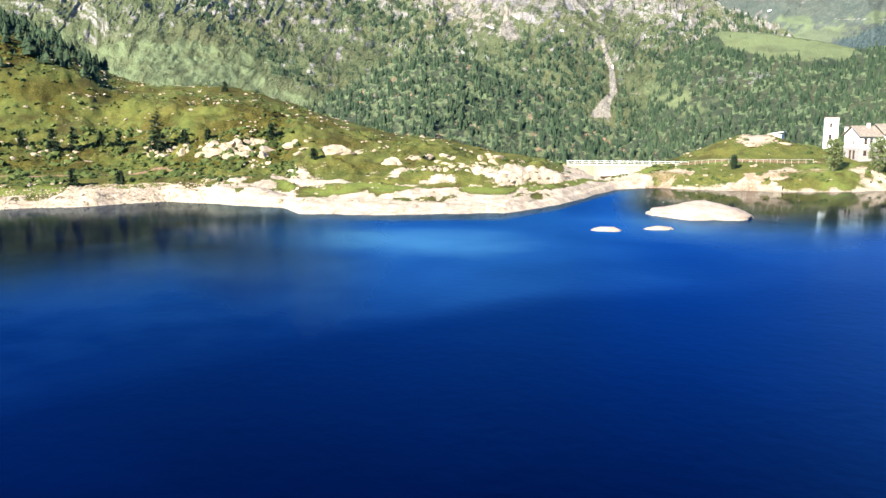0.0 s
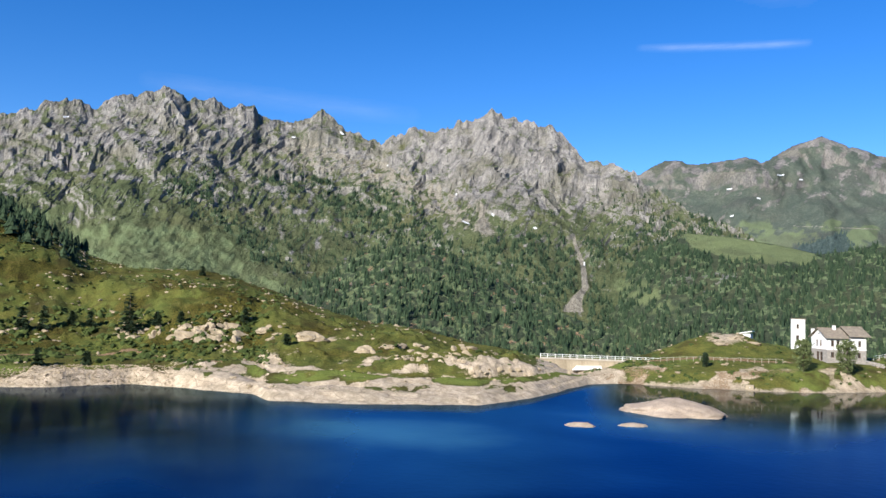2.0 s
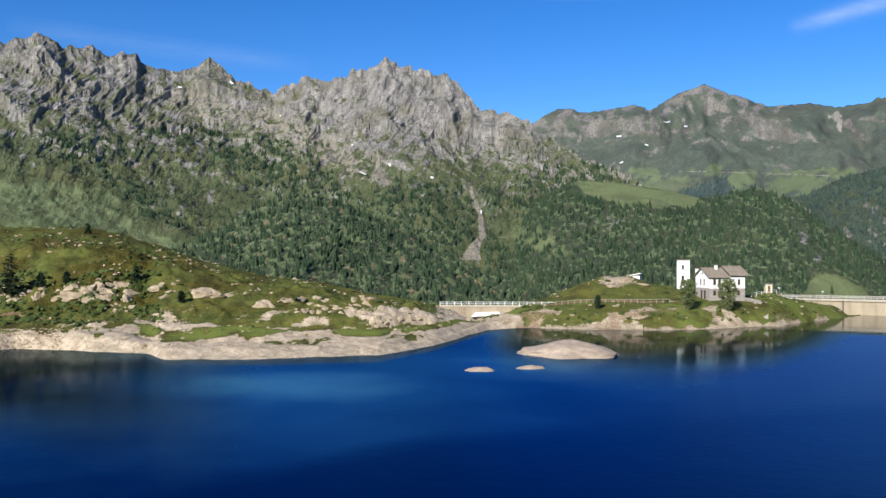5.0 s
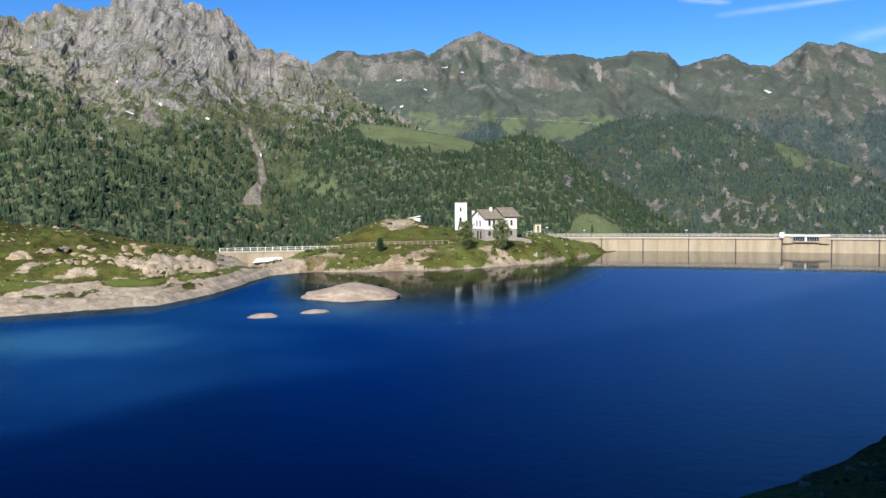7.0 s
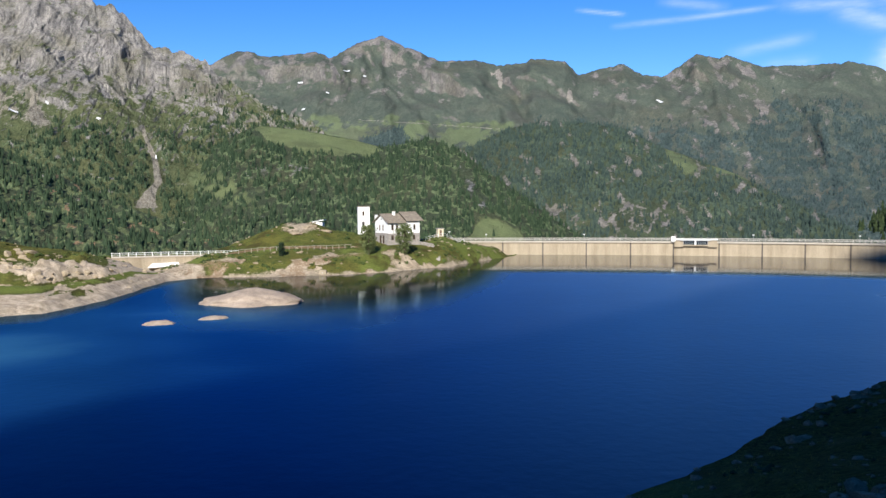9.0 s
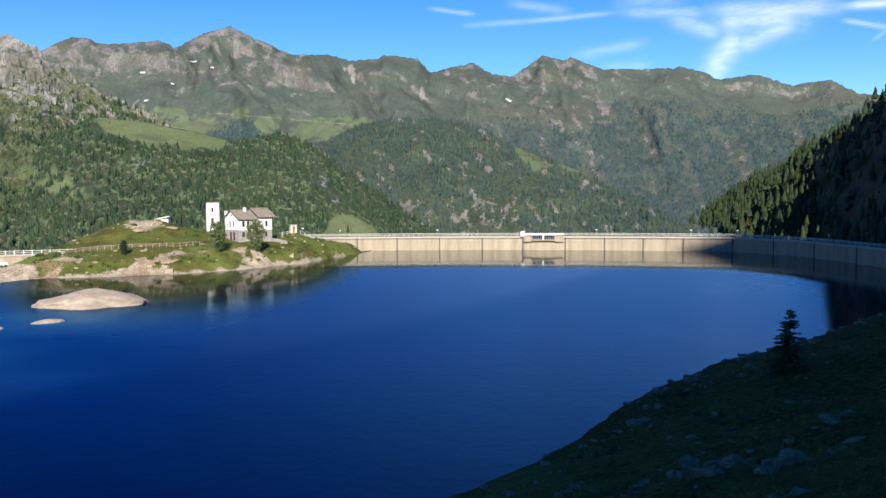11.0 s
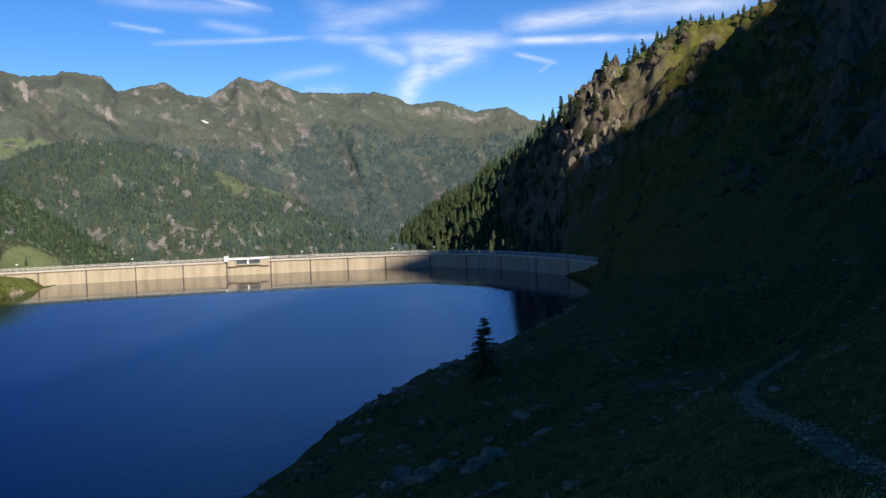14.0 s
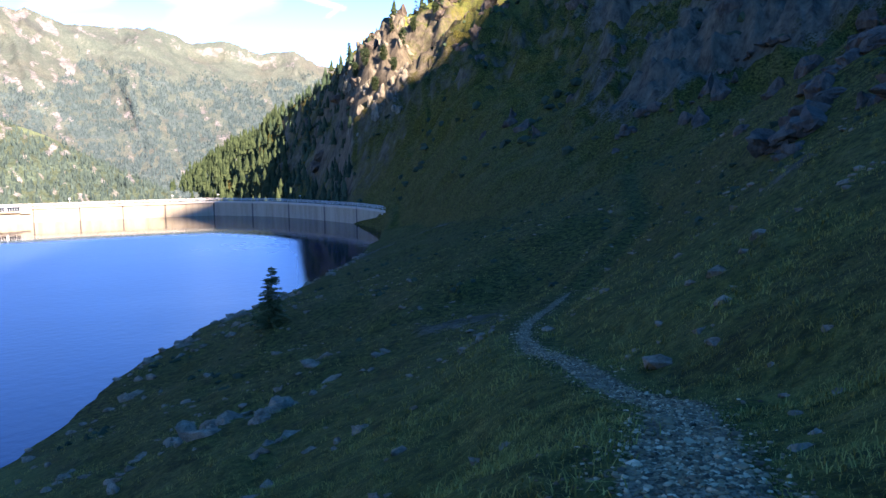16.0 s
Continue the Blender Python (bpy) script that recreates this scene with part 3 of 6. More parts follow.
class Range:
    """A mountain flank seen across the valley: a crest line (azimuth, elevation), its distance, a foot, and the run and rise from foot to crest.
    face: how far buttresses stand out, their width and height, and the share of small ribs; vert: height of bumps and their width; jag: height of the crest's teeth."""

    def __init__(self, name, label, crest, far, foot, foot_z, az_step, rows, run, rise, face, vert, material, seed, masks, jag=0.0, lean=0.0, rounded=True):
        c = np.array(crest, float)
        self.az = np.arange(c[0, 0], c[-1, 0] + 1e-6, az_step)
        el, D = np.interp(self.az, c[:, 0], c[:, 1]), np.interp(self.az, *np.array(far, float).T)
        zc = CAM_Z + D * np.tan(el * DEG)
        w = int(2.2 / az_step)
        ker = np.exp(-(np.arange(-2 * w, 2 * w + 1) / w) ** 2)
        zs = np.convolve(np.pad(zc, 2 * w, mode="edge"), ker / ker.sum(), mode="valid")
        s = np.concatenate([np.linspace(0, 1, rows), [1.03, 1.10, 1.25]])
        S, A = np.meshgrid(s, self.az, indexing="ij")
        F = np.interp(self.az, *np.array(foot, float).T)
        f = np.clip(S, 0, 1)
        R = F + (D - F) * (np.interp(f, *np.array(run, float).T) + np.maximum(S - 1, 0))
        arc = A * DEG * D.mean()
        zc = zs + (zc - zs) * smooth(0.55, 1.0, f)
        Z = foot_z + (zc - foot_z) * np.interp(f, *np.array(rise, float).T)
        env = smooth(0.0, 0.12, f) * smooth(1.0, 0.90, f)
        steep = 0.35 + 0.65 * smooth(0.35, 0.65, f)
        q = arc + lean * Z
        warp = 0.35 * fbm(arc / face[1], Z / face[1], 3, seed + 5)
        g = fbm(q / face[1] + warp, Z / face[2], 6, seed, 0.42, True) - 0.45
        h = fbm((arc - 0.6 * lean * Z) / (0.22 * face[1]) + warp, Z / (0.36 * face[1]), 4, seed + 20, 0.6, True) - 0.45
        R = R - env * steep * face[0] * (g + face[3] * h)
        R = np.maximum.accumulate(R - 0.2 * Z, axis=0) + 0.2 * Z          # cliffs, but no overhangs
        Z = Z + env * vert[0] * fbm(arc / vert[1], R / vert[1], 5, seed + 30, 0.5)
        tops = smooth(0.90, 1.0, f) * (S <= 1)
        Z = Z + jag * tops * (fbm(arc / 34, R / 60, 4, seed + 60, 0.6, True) - 0.55)
        Z = np.where(S > 1, Z - (S - 1) * (D - F) * 1.1, Z)
        X, Y = R * np.sin(A * DEG), R * np.cos(A * DEG)
        self.P = np.stack([X, Y, Z], -1)
        self.S, self.A, self.EL = S, A, np.degrees(np.arctan2(Z - CAM_Z, R))
        self.bare = self.EL >= np.maximum.accumulate(self.EL, axis=0) - 0.01
        m = masks(self)
        self.rock, self.scree, self.grass = (np.broadcast_to(q, S.shape) for q in m[:3])
        self.wood = np.broadcast_to(m[3] if len(m) > 3 else 0.0, S.shape)
        me = mesh_arrays(name, self.P.reshape(-1, 3), grid_faces(*S.shape), {"rock": self.rock, "scree": self.scree, "grass": self.grass, "brown": 0 * self.S, "wood": self.wood}, rounded)
        me.materials.append(material)
        self.ob = tagged(new(name, me), label, "mountain", kind="structure")

    def at(self, i, j):
        """Points on the mesh for fractional row and column numbers."""
        i0, j0 = i.astype(int), j.astype(int)
        u, v = (i - i0)[:, None], (j - j0)[:, None]
        P = self.P
        return (P[i0, j0] * (1 - u) + P[i0 + 1, j0] * u) * (1 - v) + (P[i0, j0 + 1] * (1 - u) + P[i0 + 1, j0 + 1] * u) * v

    def spots(self, count, density):
        """Random points by area and density (an array on the grid)."""
        P = self.P
        area = np.linalg.norm(np.cross(P[1:, :-1] - P[:-1, :-1], P[:-1, 1:] - P[:-1, :-1]), axis=-1)
        w = (area * density[:-1, :-1]).ravel()
        w[-(3 * (P.shape[1] - 1)):] = 0
        pick = rng.choice(len(w), count, p=w / w.sum())
        i, j = np.divmod(pick, P.shape[1] - 1)
        return self.at(i + rng.random(count) * 0.999, j + rng.random(count) * 0.999)


def crown_template(sides, tiers, seed):
    """A conifer of unit height as drooping, ragged skirts. Returns verts and triangles."""
    g = np.random.default_rng(seed)
    V, T = [], []
    for k in range(tiers):
        z0, z1 = 0.06 + 0.80 * k / tiers, 0.06 + 0.94 * min(1.0, (k + 1.75) / tiers)
        rad = 0.19 * (1 - 0.80 * k / tiers)
        base = len(V)
        V.append((g.normal(0, 0.008), g.normal(0, 0.008), z1))
        for s in range(sides):
            a = 2 * np.pi * (s + 0.5 * (k % 2)) / sides + g.normal(0, 0.15)
            q = rad * g.uniform(0.65, 1.2)
            V.append((q * np.cos(a), q * np.sin(a), z0 + g.uniform(-0.03, 0.04)))
        for s in range(sides):
            T.append((base, base + 1 + s, base + 1 + (s + 1) % sides))
    return np.array(V), np.array(T)


def forest(name, label, points, heights, material, sides=5, tiers=3, seed=1, stout=1.0):
    """Many small conifers joined into one mesh."""
    temps = [crown_template(sides, tiers, seed + k) for k in range(6)]
    Vs, Ts, off = [], [], 0
    which = rng.integers(0, 6, len(points))
    for k, (V, T) in enumerate(temps):
        p, h = points[which == k], heights[which == k]
        if not len(p):
            continue
        ang = rng.random(len(p)) * 6.283
        wide = stout * rng.uniform(0.8, 1.3, len(p))
        c, s = np.cos(ang), np.sin(ang)
        x = (V[None, :, 0] * c[:, None] - V[None, :, 1] * s[:, None]) * (h * wide)[:, None] + p[:, 0:1]
        y = (V[None, :, 0] * s[:, None] + V[None, :, 1] * c[:, None]) * (h * wide)[:, None] + p[:, 1:2]
        z = V[None, :, 2] * h[:, None] + p[:, 2:3] - 0.06 * h[:, None]
        Vs.append(np.stack([x, y, z], -1).reshape(-1, 3))
        Ts.append((T[None] + (np.arange(len(p)) * len(V))[:, None, None] + off).reshape(-1, 3))
        off += len(p) * len(V)
    me = mesh_arrays(name, np.concatenate(Vs), np.concatenate(Ts), smooth_shade=False)
    me.materials.append(material)
    return tagged(new(name, me), label, "forest", kind="stuff")


def thickets(m, size, seed, lo=-0.15, hi=0.25):
    """Clumps and gaps of a wood, 0 to 1."""
    return smooth(lo, hi, fbm(m.A * 1.5 / size, m.EL * 2.2 / size, 5, seed))


# ---- the rocky massif across the valley
WOODED = [(-45.4, 7.0), (-43.6, 8.0), (-42.0, 8.9), (-39.2, 7.9), (-36.0, 8.9), (-33.5, 8.5), (-29.8, 7.9), (-26.1, 6.0), (-24.8, 4.4), (-23.4, 3.6), (-22.0, 5.3),
          (-19.2, 5.1), (-16.7, 4.9), (-14.3, 4.4), (-11.6, 6.2), (-7.5, 6.4), (-4, 4), (-4, -6), (-32, -6), (-33.1, -0.6), (-35.1, 1.0), (-38.4, 2.5), (-39.6, 4.1), (-41.7, 5.3), (-43.6, 6.0)]
PASTURE = [(-58, 4.2), (-52.4, 5.4), (-49.5, 4.9), (-44.3, 5.0), (-39.6, 4.3), (-38.4, 2.5), (-35.1, 1.0), (-32.5, -0.6), (-32, -6), (-62, -6), (-62, 4)]
TAN_TURF = [(-38.0, 10.3), (-35.0, 11.2), (-30.3, 10.3), (-26.7, 9.0), (-23.4, 6.8), (-23.8, 4.8), (-26.0, 6.2), (-29.8, 8.0), (-33.5, 8.6), (-36.0, 9.0)]

SCRUB = [(-42.0, 9.3), (-33.9, 7.0), (-27.7, 2.9), (-21.7, -1.1), (-33.3, -0.6), (-40.0, 5.7)]


def massif_masks(m):
    n = fbm(m.A * 0.45, m.EL * 0.7, 4, 91)
    fine = fbm(m.A * 1.6, m.EL * 1.9, 5, 94)
    woods, meadow, tan = inside(m, WOODED, 0.35, 0.8, 701), inside(m, PASTURE, 0.7, 0.9, 703), inside(m, TAN_TURF, 0.6, 0.8, 705)
    rock = 0.12 + 0.36 * smooth(4.5, 10.0, m.EL + 1.5 * n) + 0.50 * fine + 0.25 * smooth(-29, -24, m.A) * smooth(5.5, 7.5, m.EL) + 0.14 * smooth(8.5, 10.5, m.EL)
    rock = rock - 0.03 * woods - 0.35 * meadow - 0.10 * tan - 0.20 * smooth(-18, -11, m.A) * smooth(10, 7.5, m.EL) * smooth(-0.3, 0.3, fine)
    line = np.interp(m.EL, [0.2, 0.9, 1.5, 3.0, 4.6, 6.0], [-16.4, -16.1, -15.6, -15.8, -16.4, -16.6])
    wid = np.interp(m.EL, [0.0, 0.5, 1.2, 2.5, 5.0], [0.75, 0.5, 0.30, 0.20, 0.12])
    scree = 1.1 * np.exp(-((m.A - line) / wid) ** 2) * (m.EL < 5.2) * (m.EL > -0.2)
    fw = np.interp(m.EL, [4.0, 5.2, 6.2, 7.6], [1.5, 1.4, 0.6, 0.15])
    fan = 0.68 * np.exp(-((m.A + 22.8 + 0.5 * n) / fw) ** 2) * smooth(7.9, 7.2, m.EL) * smooth(4.0, 5.0, m.EL + 0.5 * n)
    scree = np.maximum(scree, np.maximum(fan, tan * (0.30 + 0.40 * thickets(m, 0.7, 97))))
    grass = 0.40 * thickets(m, 1.3, 95) * smooth(10, 7, m.EL) * (1 - tan)
    grass = np.maximum(grass, 0.56 * meadow + 0.2 * meadow * thickets(m, 1.5, 98))
    glade = np.exp(-((m.A + 12.6 + 0.7 * (m.EL - 1.0)) / 1.3) ** 2 - ((m.EL - 1.2) / 1.9) ** 2)
    wood = woods * (0.10 + 0.90 * thickets(m, 0.8, 301, 0.02, 0.25))
    scrub = inside(m, SCRUB, 0.6, 0.8, 709)
    wood = wood * (1 - 0.6 * scrub)
    rock = rock + 0.10 * scrub
    wood = np.maximum(wood, 0.10 * thickets(m, 0.7, 307, 0.0, 0.3) * smooth(10.0, 7.5, m.EL) * (1 - meadow))
    wood = np.maximum(wood, 0.32 * smooth(-17.5, -14, m.A) * smooth(9.6, 8, m.EL) * thickets(m, 0.6, 305, -0.2, 0.3))
    wood = np.maximum(wood, 0.5 * thickets(m, 0.9, 309, 0.1, 0.3) * inside(m, [(-57, 3.5), (-53, 5.5), (-51, 4.2), (-52, 2), (-57, 2)], 0.3, 0.5, 707))
    grass = np.maximum(grass, 0.75 * glade)
    clear = np.exp(-((m.A - line) / (wid + 0.22)) ** 4) * (m.EL < 5.2)
    return rock, scree, grass, wood * (1 - clear) * (scree < 0.5) * (1 - np.clip(1.3 * glade, 0, 1))


massif = Range("mountain_massif", "rugged grey granite massif with forest on its lower flank",
               [(-62, 9.2), (-56.4, 9.2), (-55.4, 9.6), (-54.6, 10.4), (-52.3, 11.35), (-51.5, 11.9), (-49.7, 12.1), (-48.85, 11.7), (-47.9, 12.45), (-46.25, 13.0), (-45.4, 13.2), (-44.5, 13.6), (-43.5, 13.4),
                (-43.0, 12.95), (-41.4, 13.1), (-40.65, 12.7), (-39.9, 12.8), (-39.6, 13.05), (-38.75, 12.95), (-38.5, 12.4), (-36.6, 11.9), (-35.6, 12.1), (-34.9, 12.4), (-34.2, 13.0), (-33.6, 12.6), (-32.9, 11.95)]
               + [(-31.5, 11.5), (-29.9, 10.8), (-29.3, 11.4), (-28.5, 11.5), (-27.75, 12.15), (-26.35, 11.9), (-25.0, 12.1), (-24.7, 12.6), (-23.6, 12.55), (-22.9, 13.1), (-22.2, 13.4), (-21.4, 12.9), (-19.8, 12.8),
                  (-19.0, 12.2), (-18.3, 12.55), (-17.2, 11.5), (-15.7, 9.95), (-13.8, 9.75), (-12.3, 9.1), (-10.6, 7.7), (-8.1, 6.4), (-5.7, 5.4), (-3, 3.5), (0, 0)],
               [(-62, 1700), (-45, 1750), (-34, 1840), (-26, 1700), (-17, 1630), (-8, 1450), (0, 1300)],
               [(-75, 560), (-40, 600), (-28, 660), (-12, 720), (0, 760)], -75, 0.085, 250,
               [(0, 0), (0.30, 0.42), (0.5, 0.66), (0.75, 0.87), (1, 1)], [(0, 0), (0.30, 0.20), (0.5, 0.42), (0.75, 0.68), (1, 1)],
               (24, 200, 260, 0.35), (9, 100), M_MASSIF, 101, massif_masks, jag=7, lean=0.9, rounded=False)


# ---- forested spur below the massif
def spur_masks(m):
    open_ = smooth(-33.5, -38, m.A - 1.2 * (m.EL - 1) + 1.2 * fbm(m.A * 0.7, m.EL * 0.9, 4, 313))
    fine = fbm(m.A * 1.4, m.EL * 1.9, 5, 96)
    wood = (1 - 0.93 * open_) * (0.05 + 0.95 * thickets(m, 0.8, 311, 0.0, 0.25))
    return 0.12 + 0.45 * fine - 0.2 * open_, 0.55 * smooth(0.42, 0.55, fine) * (1 - open_), 0.36 + 0.30 * np.maximum(open_, thickets(m, 1.1, 315)), wood


spur = Range("mountain_spur_forest", "dark conifer covered spur running down to the valley",
             [(-46, -3.0), (-42, -2.0), (-38, -0.6), (-34.5, 1.4), (-31, 3.4), (-28.5, 4.2), (-26.2, 4.0), (-24.3, 3.3), (-21.7, 2.0), (-18.3, 0.2), (-14.7, -1.2), (-11.5, -2.4), (-9, -4)],
             [(-46, 860), (-31, 960), (-22, 880), (-14.7, 720), (-9, 600)], [(-46, 480), (-9, 480)], -70, 0.14, 110, [(0, 0), (1, 1)], [(0, 0), (1, 1)], (7, 110, 200, 0.1), (5, 60), M_SLOPE, 151, spur_masks, lean=0.3)


# ---- spur with the mown meadow
MOWN = [(-9.6, 4.9), (-8.6, 5.4), (-6.4, 5.2), (-3.8, 4.7), (-1.2, 4.3), (-0.9, 3.5), (-2.5, 3.25), (-5.5, 3.4), (-8.0, 3.9)]


def meadow_masks(m):
    fine = fbm(m.A * 1.4, m.EL * 1.8, 5, 98)
    mown = inside(m, MOWN, 0.15, 0.35, 711)
    glade = inside(m, [(4.6, -2.6), (5.4, -1.3), (6.9, -0.9), (8.3, -1.6), (9.2, -2.6), (9.0, -4), (4.6, -4)], 0.2, 0.4, 713)
    gap = np.exp(-((m.A + 11.2 + 0.9 * (m.EL - 0.7)) / 2.0) ** 2 - ((m.EL - 1.0) / 1.8) ** 2) * (0.4 + 0.6 * thickets(m, 0.9, 717, -0.3, 0.1))
    small = smooth(0.40, 0.6, fbm(m.A * 1.1, m.EL * 1.7, 4, 79))
    rib = np.exp(-((m.A - 4.8 - 0.5 * (2.0 - m.EL)) / 0.7) ** 2) * smooth(2.9, 2.2, m.EL) * smooth(-1.2, 0.4, m.EL)
    rock = 0.03 + 0.36 * fine + 0.35 * np.exp(-((m.A + 8.5) / 2.5) ** 2 - ((m.EL - 2.4) / 0.7) ** 2) + 0.35 * rib
    grass = 0.28 + np.maximum.reduce([0.5 * mown, 0.5 * glade, 0.52 * gap, 0.30 * small])
    wood = 0.04 + 0.96 * thickets(m, 0.8, 321, -0.12, 0.15)
    for q in (mown, glade, 0.8 * gap, 0.7 * small, 0.6 * rib):
        wood = wood * (1 - np.clip(1.15 * q, 0, 0.965))
    return rock, 0 * fine, grass, wood


meadow_spur = Range("mountain_spur_meadow", "forested spur with a pale green alpine meadow on its shoulder",
                    [(-22, -4.0), (-18, -2.2), (-15.2, -0.4), (-13.6, 1.6), (-11.8, 4.0), (-9.4, 5.3), (-6.4, 5.05), (-3.3, 4.5), (-0.9, 3.9), (0.6, 4.1), (2.4, 4.5), (4.5, 3.6), (6.4, 2.2), (8.8, 0.45), (10.7, -0.9), (12.8, -2.4), (15, -4)],
                    [(-22, 1250), (-9, 1300), (2, 1210), (15, 1000)], [(-22, 560), (15, 560)], -110, 0.13, 110, [(0, 0), (1, 1)], [(0, 0), (1, 1)], (10, 170, 260, 0.1), (5, 70), M_SLOPE, 171, meadow_masks, lean=0.4)


# ---- forested slope beyond it on the right
def slope_masks(m):
    fine = fbm(m.A * 1.5, m.EL * 1.2, 5, 99)
    cliffs = inside(m, [(15.6, 0.2), (18.6, 0.0), (19.5, -2.6), (14.4, -2.6), (14.6, -1.2)], 0.35, 0.6, 721)
    rib = inside(m, [(11.0, 0.8), (12.4, 0.6), (12.0, -1.5), (9.8, -2.5), (9.6, -1.2)], 0.3, 0.6, 723)
    rock = 0.06 + 0.44 * fine + 0.45 * cliffs * thickets(m, 0.5, 725) + 0.36 * rib * thickets(m, 0.5, 726)
    lawn = inside(m, [(18.2, 3.6), (19.9, 3.3), (20.3, 1.9), (19.3, 1.9)], 0.2, 0.4, 727) + inside(m, [(20.6, 2.6), (22.6, 2.1), (25.0, 1.7), (24.5, 1.2), (21.9, 1.8)], 0.15, 0.3, 728)
    small = smooth(0.35, 0.6, fbm(m.A * 0.9, m.EL * 0.9, 4, 89)) * smooth(0, 2.5, m.EL)
    grass = 0.20 + np.maximum(0.5 * np.clip(lawn, 0, 1), 0.34 * small)
    chute = smooth(0.12, 0.42, fbm((m.A + 0.7 * m.EL) * 1.3, m.EL * 0.3, 5, 333)) * smooth(-0.3, 0.2, fine)
    rock = rock + 0.40 * chute
    wood = (1 - 0.85 * chute) * (0.08 + 0.92 * thickets(m, 0.7, 331, -0.35, 0.1)) * (1 - 0.85 * small) * (1 - np.clip(lawn, 0, 0.95)) * (1 - 0.75 * cliffs) * (1 - 0.6 * rib)
    return rock, 0 * fine, grass, wood


far_slope = Range("mountain_slope_forest", "steep forested valley side with rocky gullies",
                  [(-4, 2), (2, 3.4), (5.3, 3.9), (7.5, 5.0), (10.1, 5.55), (13.0, 5.4), (15.8, 4.9), (17.9, 3.7), (19.6, 3.1), (22.8, 1.8), (25.2, 0.5), (28.2, -1.0), (32, -3)],
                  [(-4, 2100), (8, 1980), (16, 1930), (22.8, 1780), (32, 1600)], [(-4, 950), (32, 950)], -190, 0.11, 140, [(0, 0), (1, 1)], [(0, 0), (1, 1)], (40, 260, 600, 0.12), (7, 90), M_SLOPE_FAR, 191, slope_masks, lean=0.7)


# ---- far ridge
def far_masks(m):
    n = fbm(m.A * 0.5, m.EL * 0.8, 4, 92)
    fine = fbm(m.A * 1.5, m.EL * 1.5, 5, 193)
    ribs = fbm((m.A + 0.5 * m.EL) * 0.9, m.EL * 0.22, 5, 93)
    bowl = inside(m, [(-6.8, 5.6), (-2.6, 6.0), (3.2, 5.7), (7.8, 5.5), (11.0, 5.0), (9.0, 3.0), (-7.0, 3.0)], 0.35, 0.5, 731)
    crags = np.maximum(inside(m, [(17.4, 8.2), (20.2, 9.6), (25.0, 8.7), (25.2, 5.2), (22, 4.2), (18.5, 4.6)], 0.5, 0.7, 733), inside(m, [(13.6, 8.9), (16.0, 9.4), (17.0, 7.6), (15.8, 5.4), (13.8, 7.0)], 0.4, 0.5, 735))
    tops = smooth(-1.6, -0.2, m.EL - np.interp(m.A, FAR_CREST[:, 0], FAR_CREST[:, 1]) + 0.7 * n)
    rock = 0.08 + 0.16 * tops * smooth(6, 2, m.A) + 0.20 * tops + 0.30 * crags * smooth(-0.1, 0.35, ribs + 0.5 * fine) + 0.34 * fine - 0.5 * bowl - 0.25 * smooth(3, 7, m.A) * smooth(13, 10, m.A)
    rock = rock + 0.22 * smooth(8, 2, m.A) * smooth(6.6, 7.6, m.EL) * smooth(-0.1, 0.4, fine + 0.4 * n)
    line = np.interp(m.A, [-2.5, 2.5, 7.1, 10.2, 12.5], [5.75, 5.45, 5.08, 4.95, 4.85])
    track = np.exp(-((m.EL - line) / 0.06) ** 2) * (m.A > -2.5) * (m.A < 13.0) * 0.62
    sc = (0.7 + 0.6 * fbm(m.A * 3, m.EL * 3, 3, 191)) * 0.75 * np.exp(-((m.A - 6.9) / 0.6) ** 2 - ((m.EL - 8.8) / 0.4) ** 2) + 0.75 * np.exp(-((m.A - 7.3) / 0.2) ** 2 - ((m.EL - 8.2) / 0.6) ** 2) + 0.7 * np.exp(-((m.A - 12.0) / 0.3) ** 2 - ((m.EL - 7.2) / 0.8) ** 2)
    sc = np.maximum(sc, 0.35 * smooth(0.30, 0.5, fine + 0.4 * n) * tops * (m.A < 5))
    woods = inside(m, [(7.6, 4.6), (10.2, 5.4), (16.0, 5.2), (19.5, 4.9), (22.8, 4.4), (24.4, 6.2), (28.5, 6.3), (31, 5.0), (33.2, 5.9), (35, 4.7), (39, 5.6), (43, 5.2), (43, -9), (7, -9)], 0.45, 1.0, 737)
    patch = inside(m, [(-2.2, 4.3), (0.4, 5.3), (0.9, 4.2), (0.6, 3.2), (-2.2, 3.2)], 0.15, 0.3, 739)
    wood = np.maximum(woods * (0.12 + 0.88 * thickets(m, 0.9, 341, -0.35, 0.1)) * (1 - 0.8 * smooth(0.10, 0.4, ribs)), patch)
    rock = rock + 0.30 * woods * smooth(0.10, 0.45, ribs) * smooth(-0.3, 0.2, fine)
    return rock, np.maximum(track, sc), 0.34 * smooth(0.0, 0.5, n + 0.2) + bowl * (0.36 + 0.22 * thickets(m, 0.9, 195)) + 0.12 * smooth(12, 8, m.A), wood


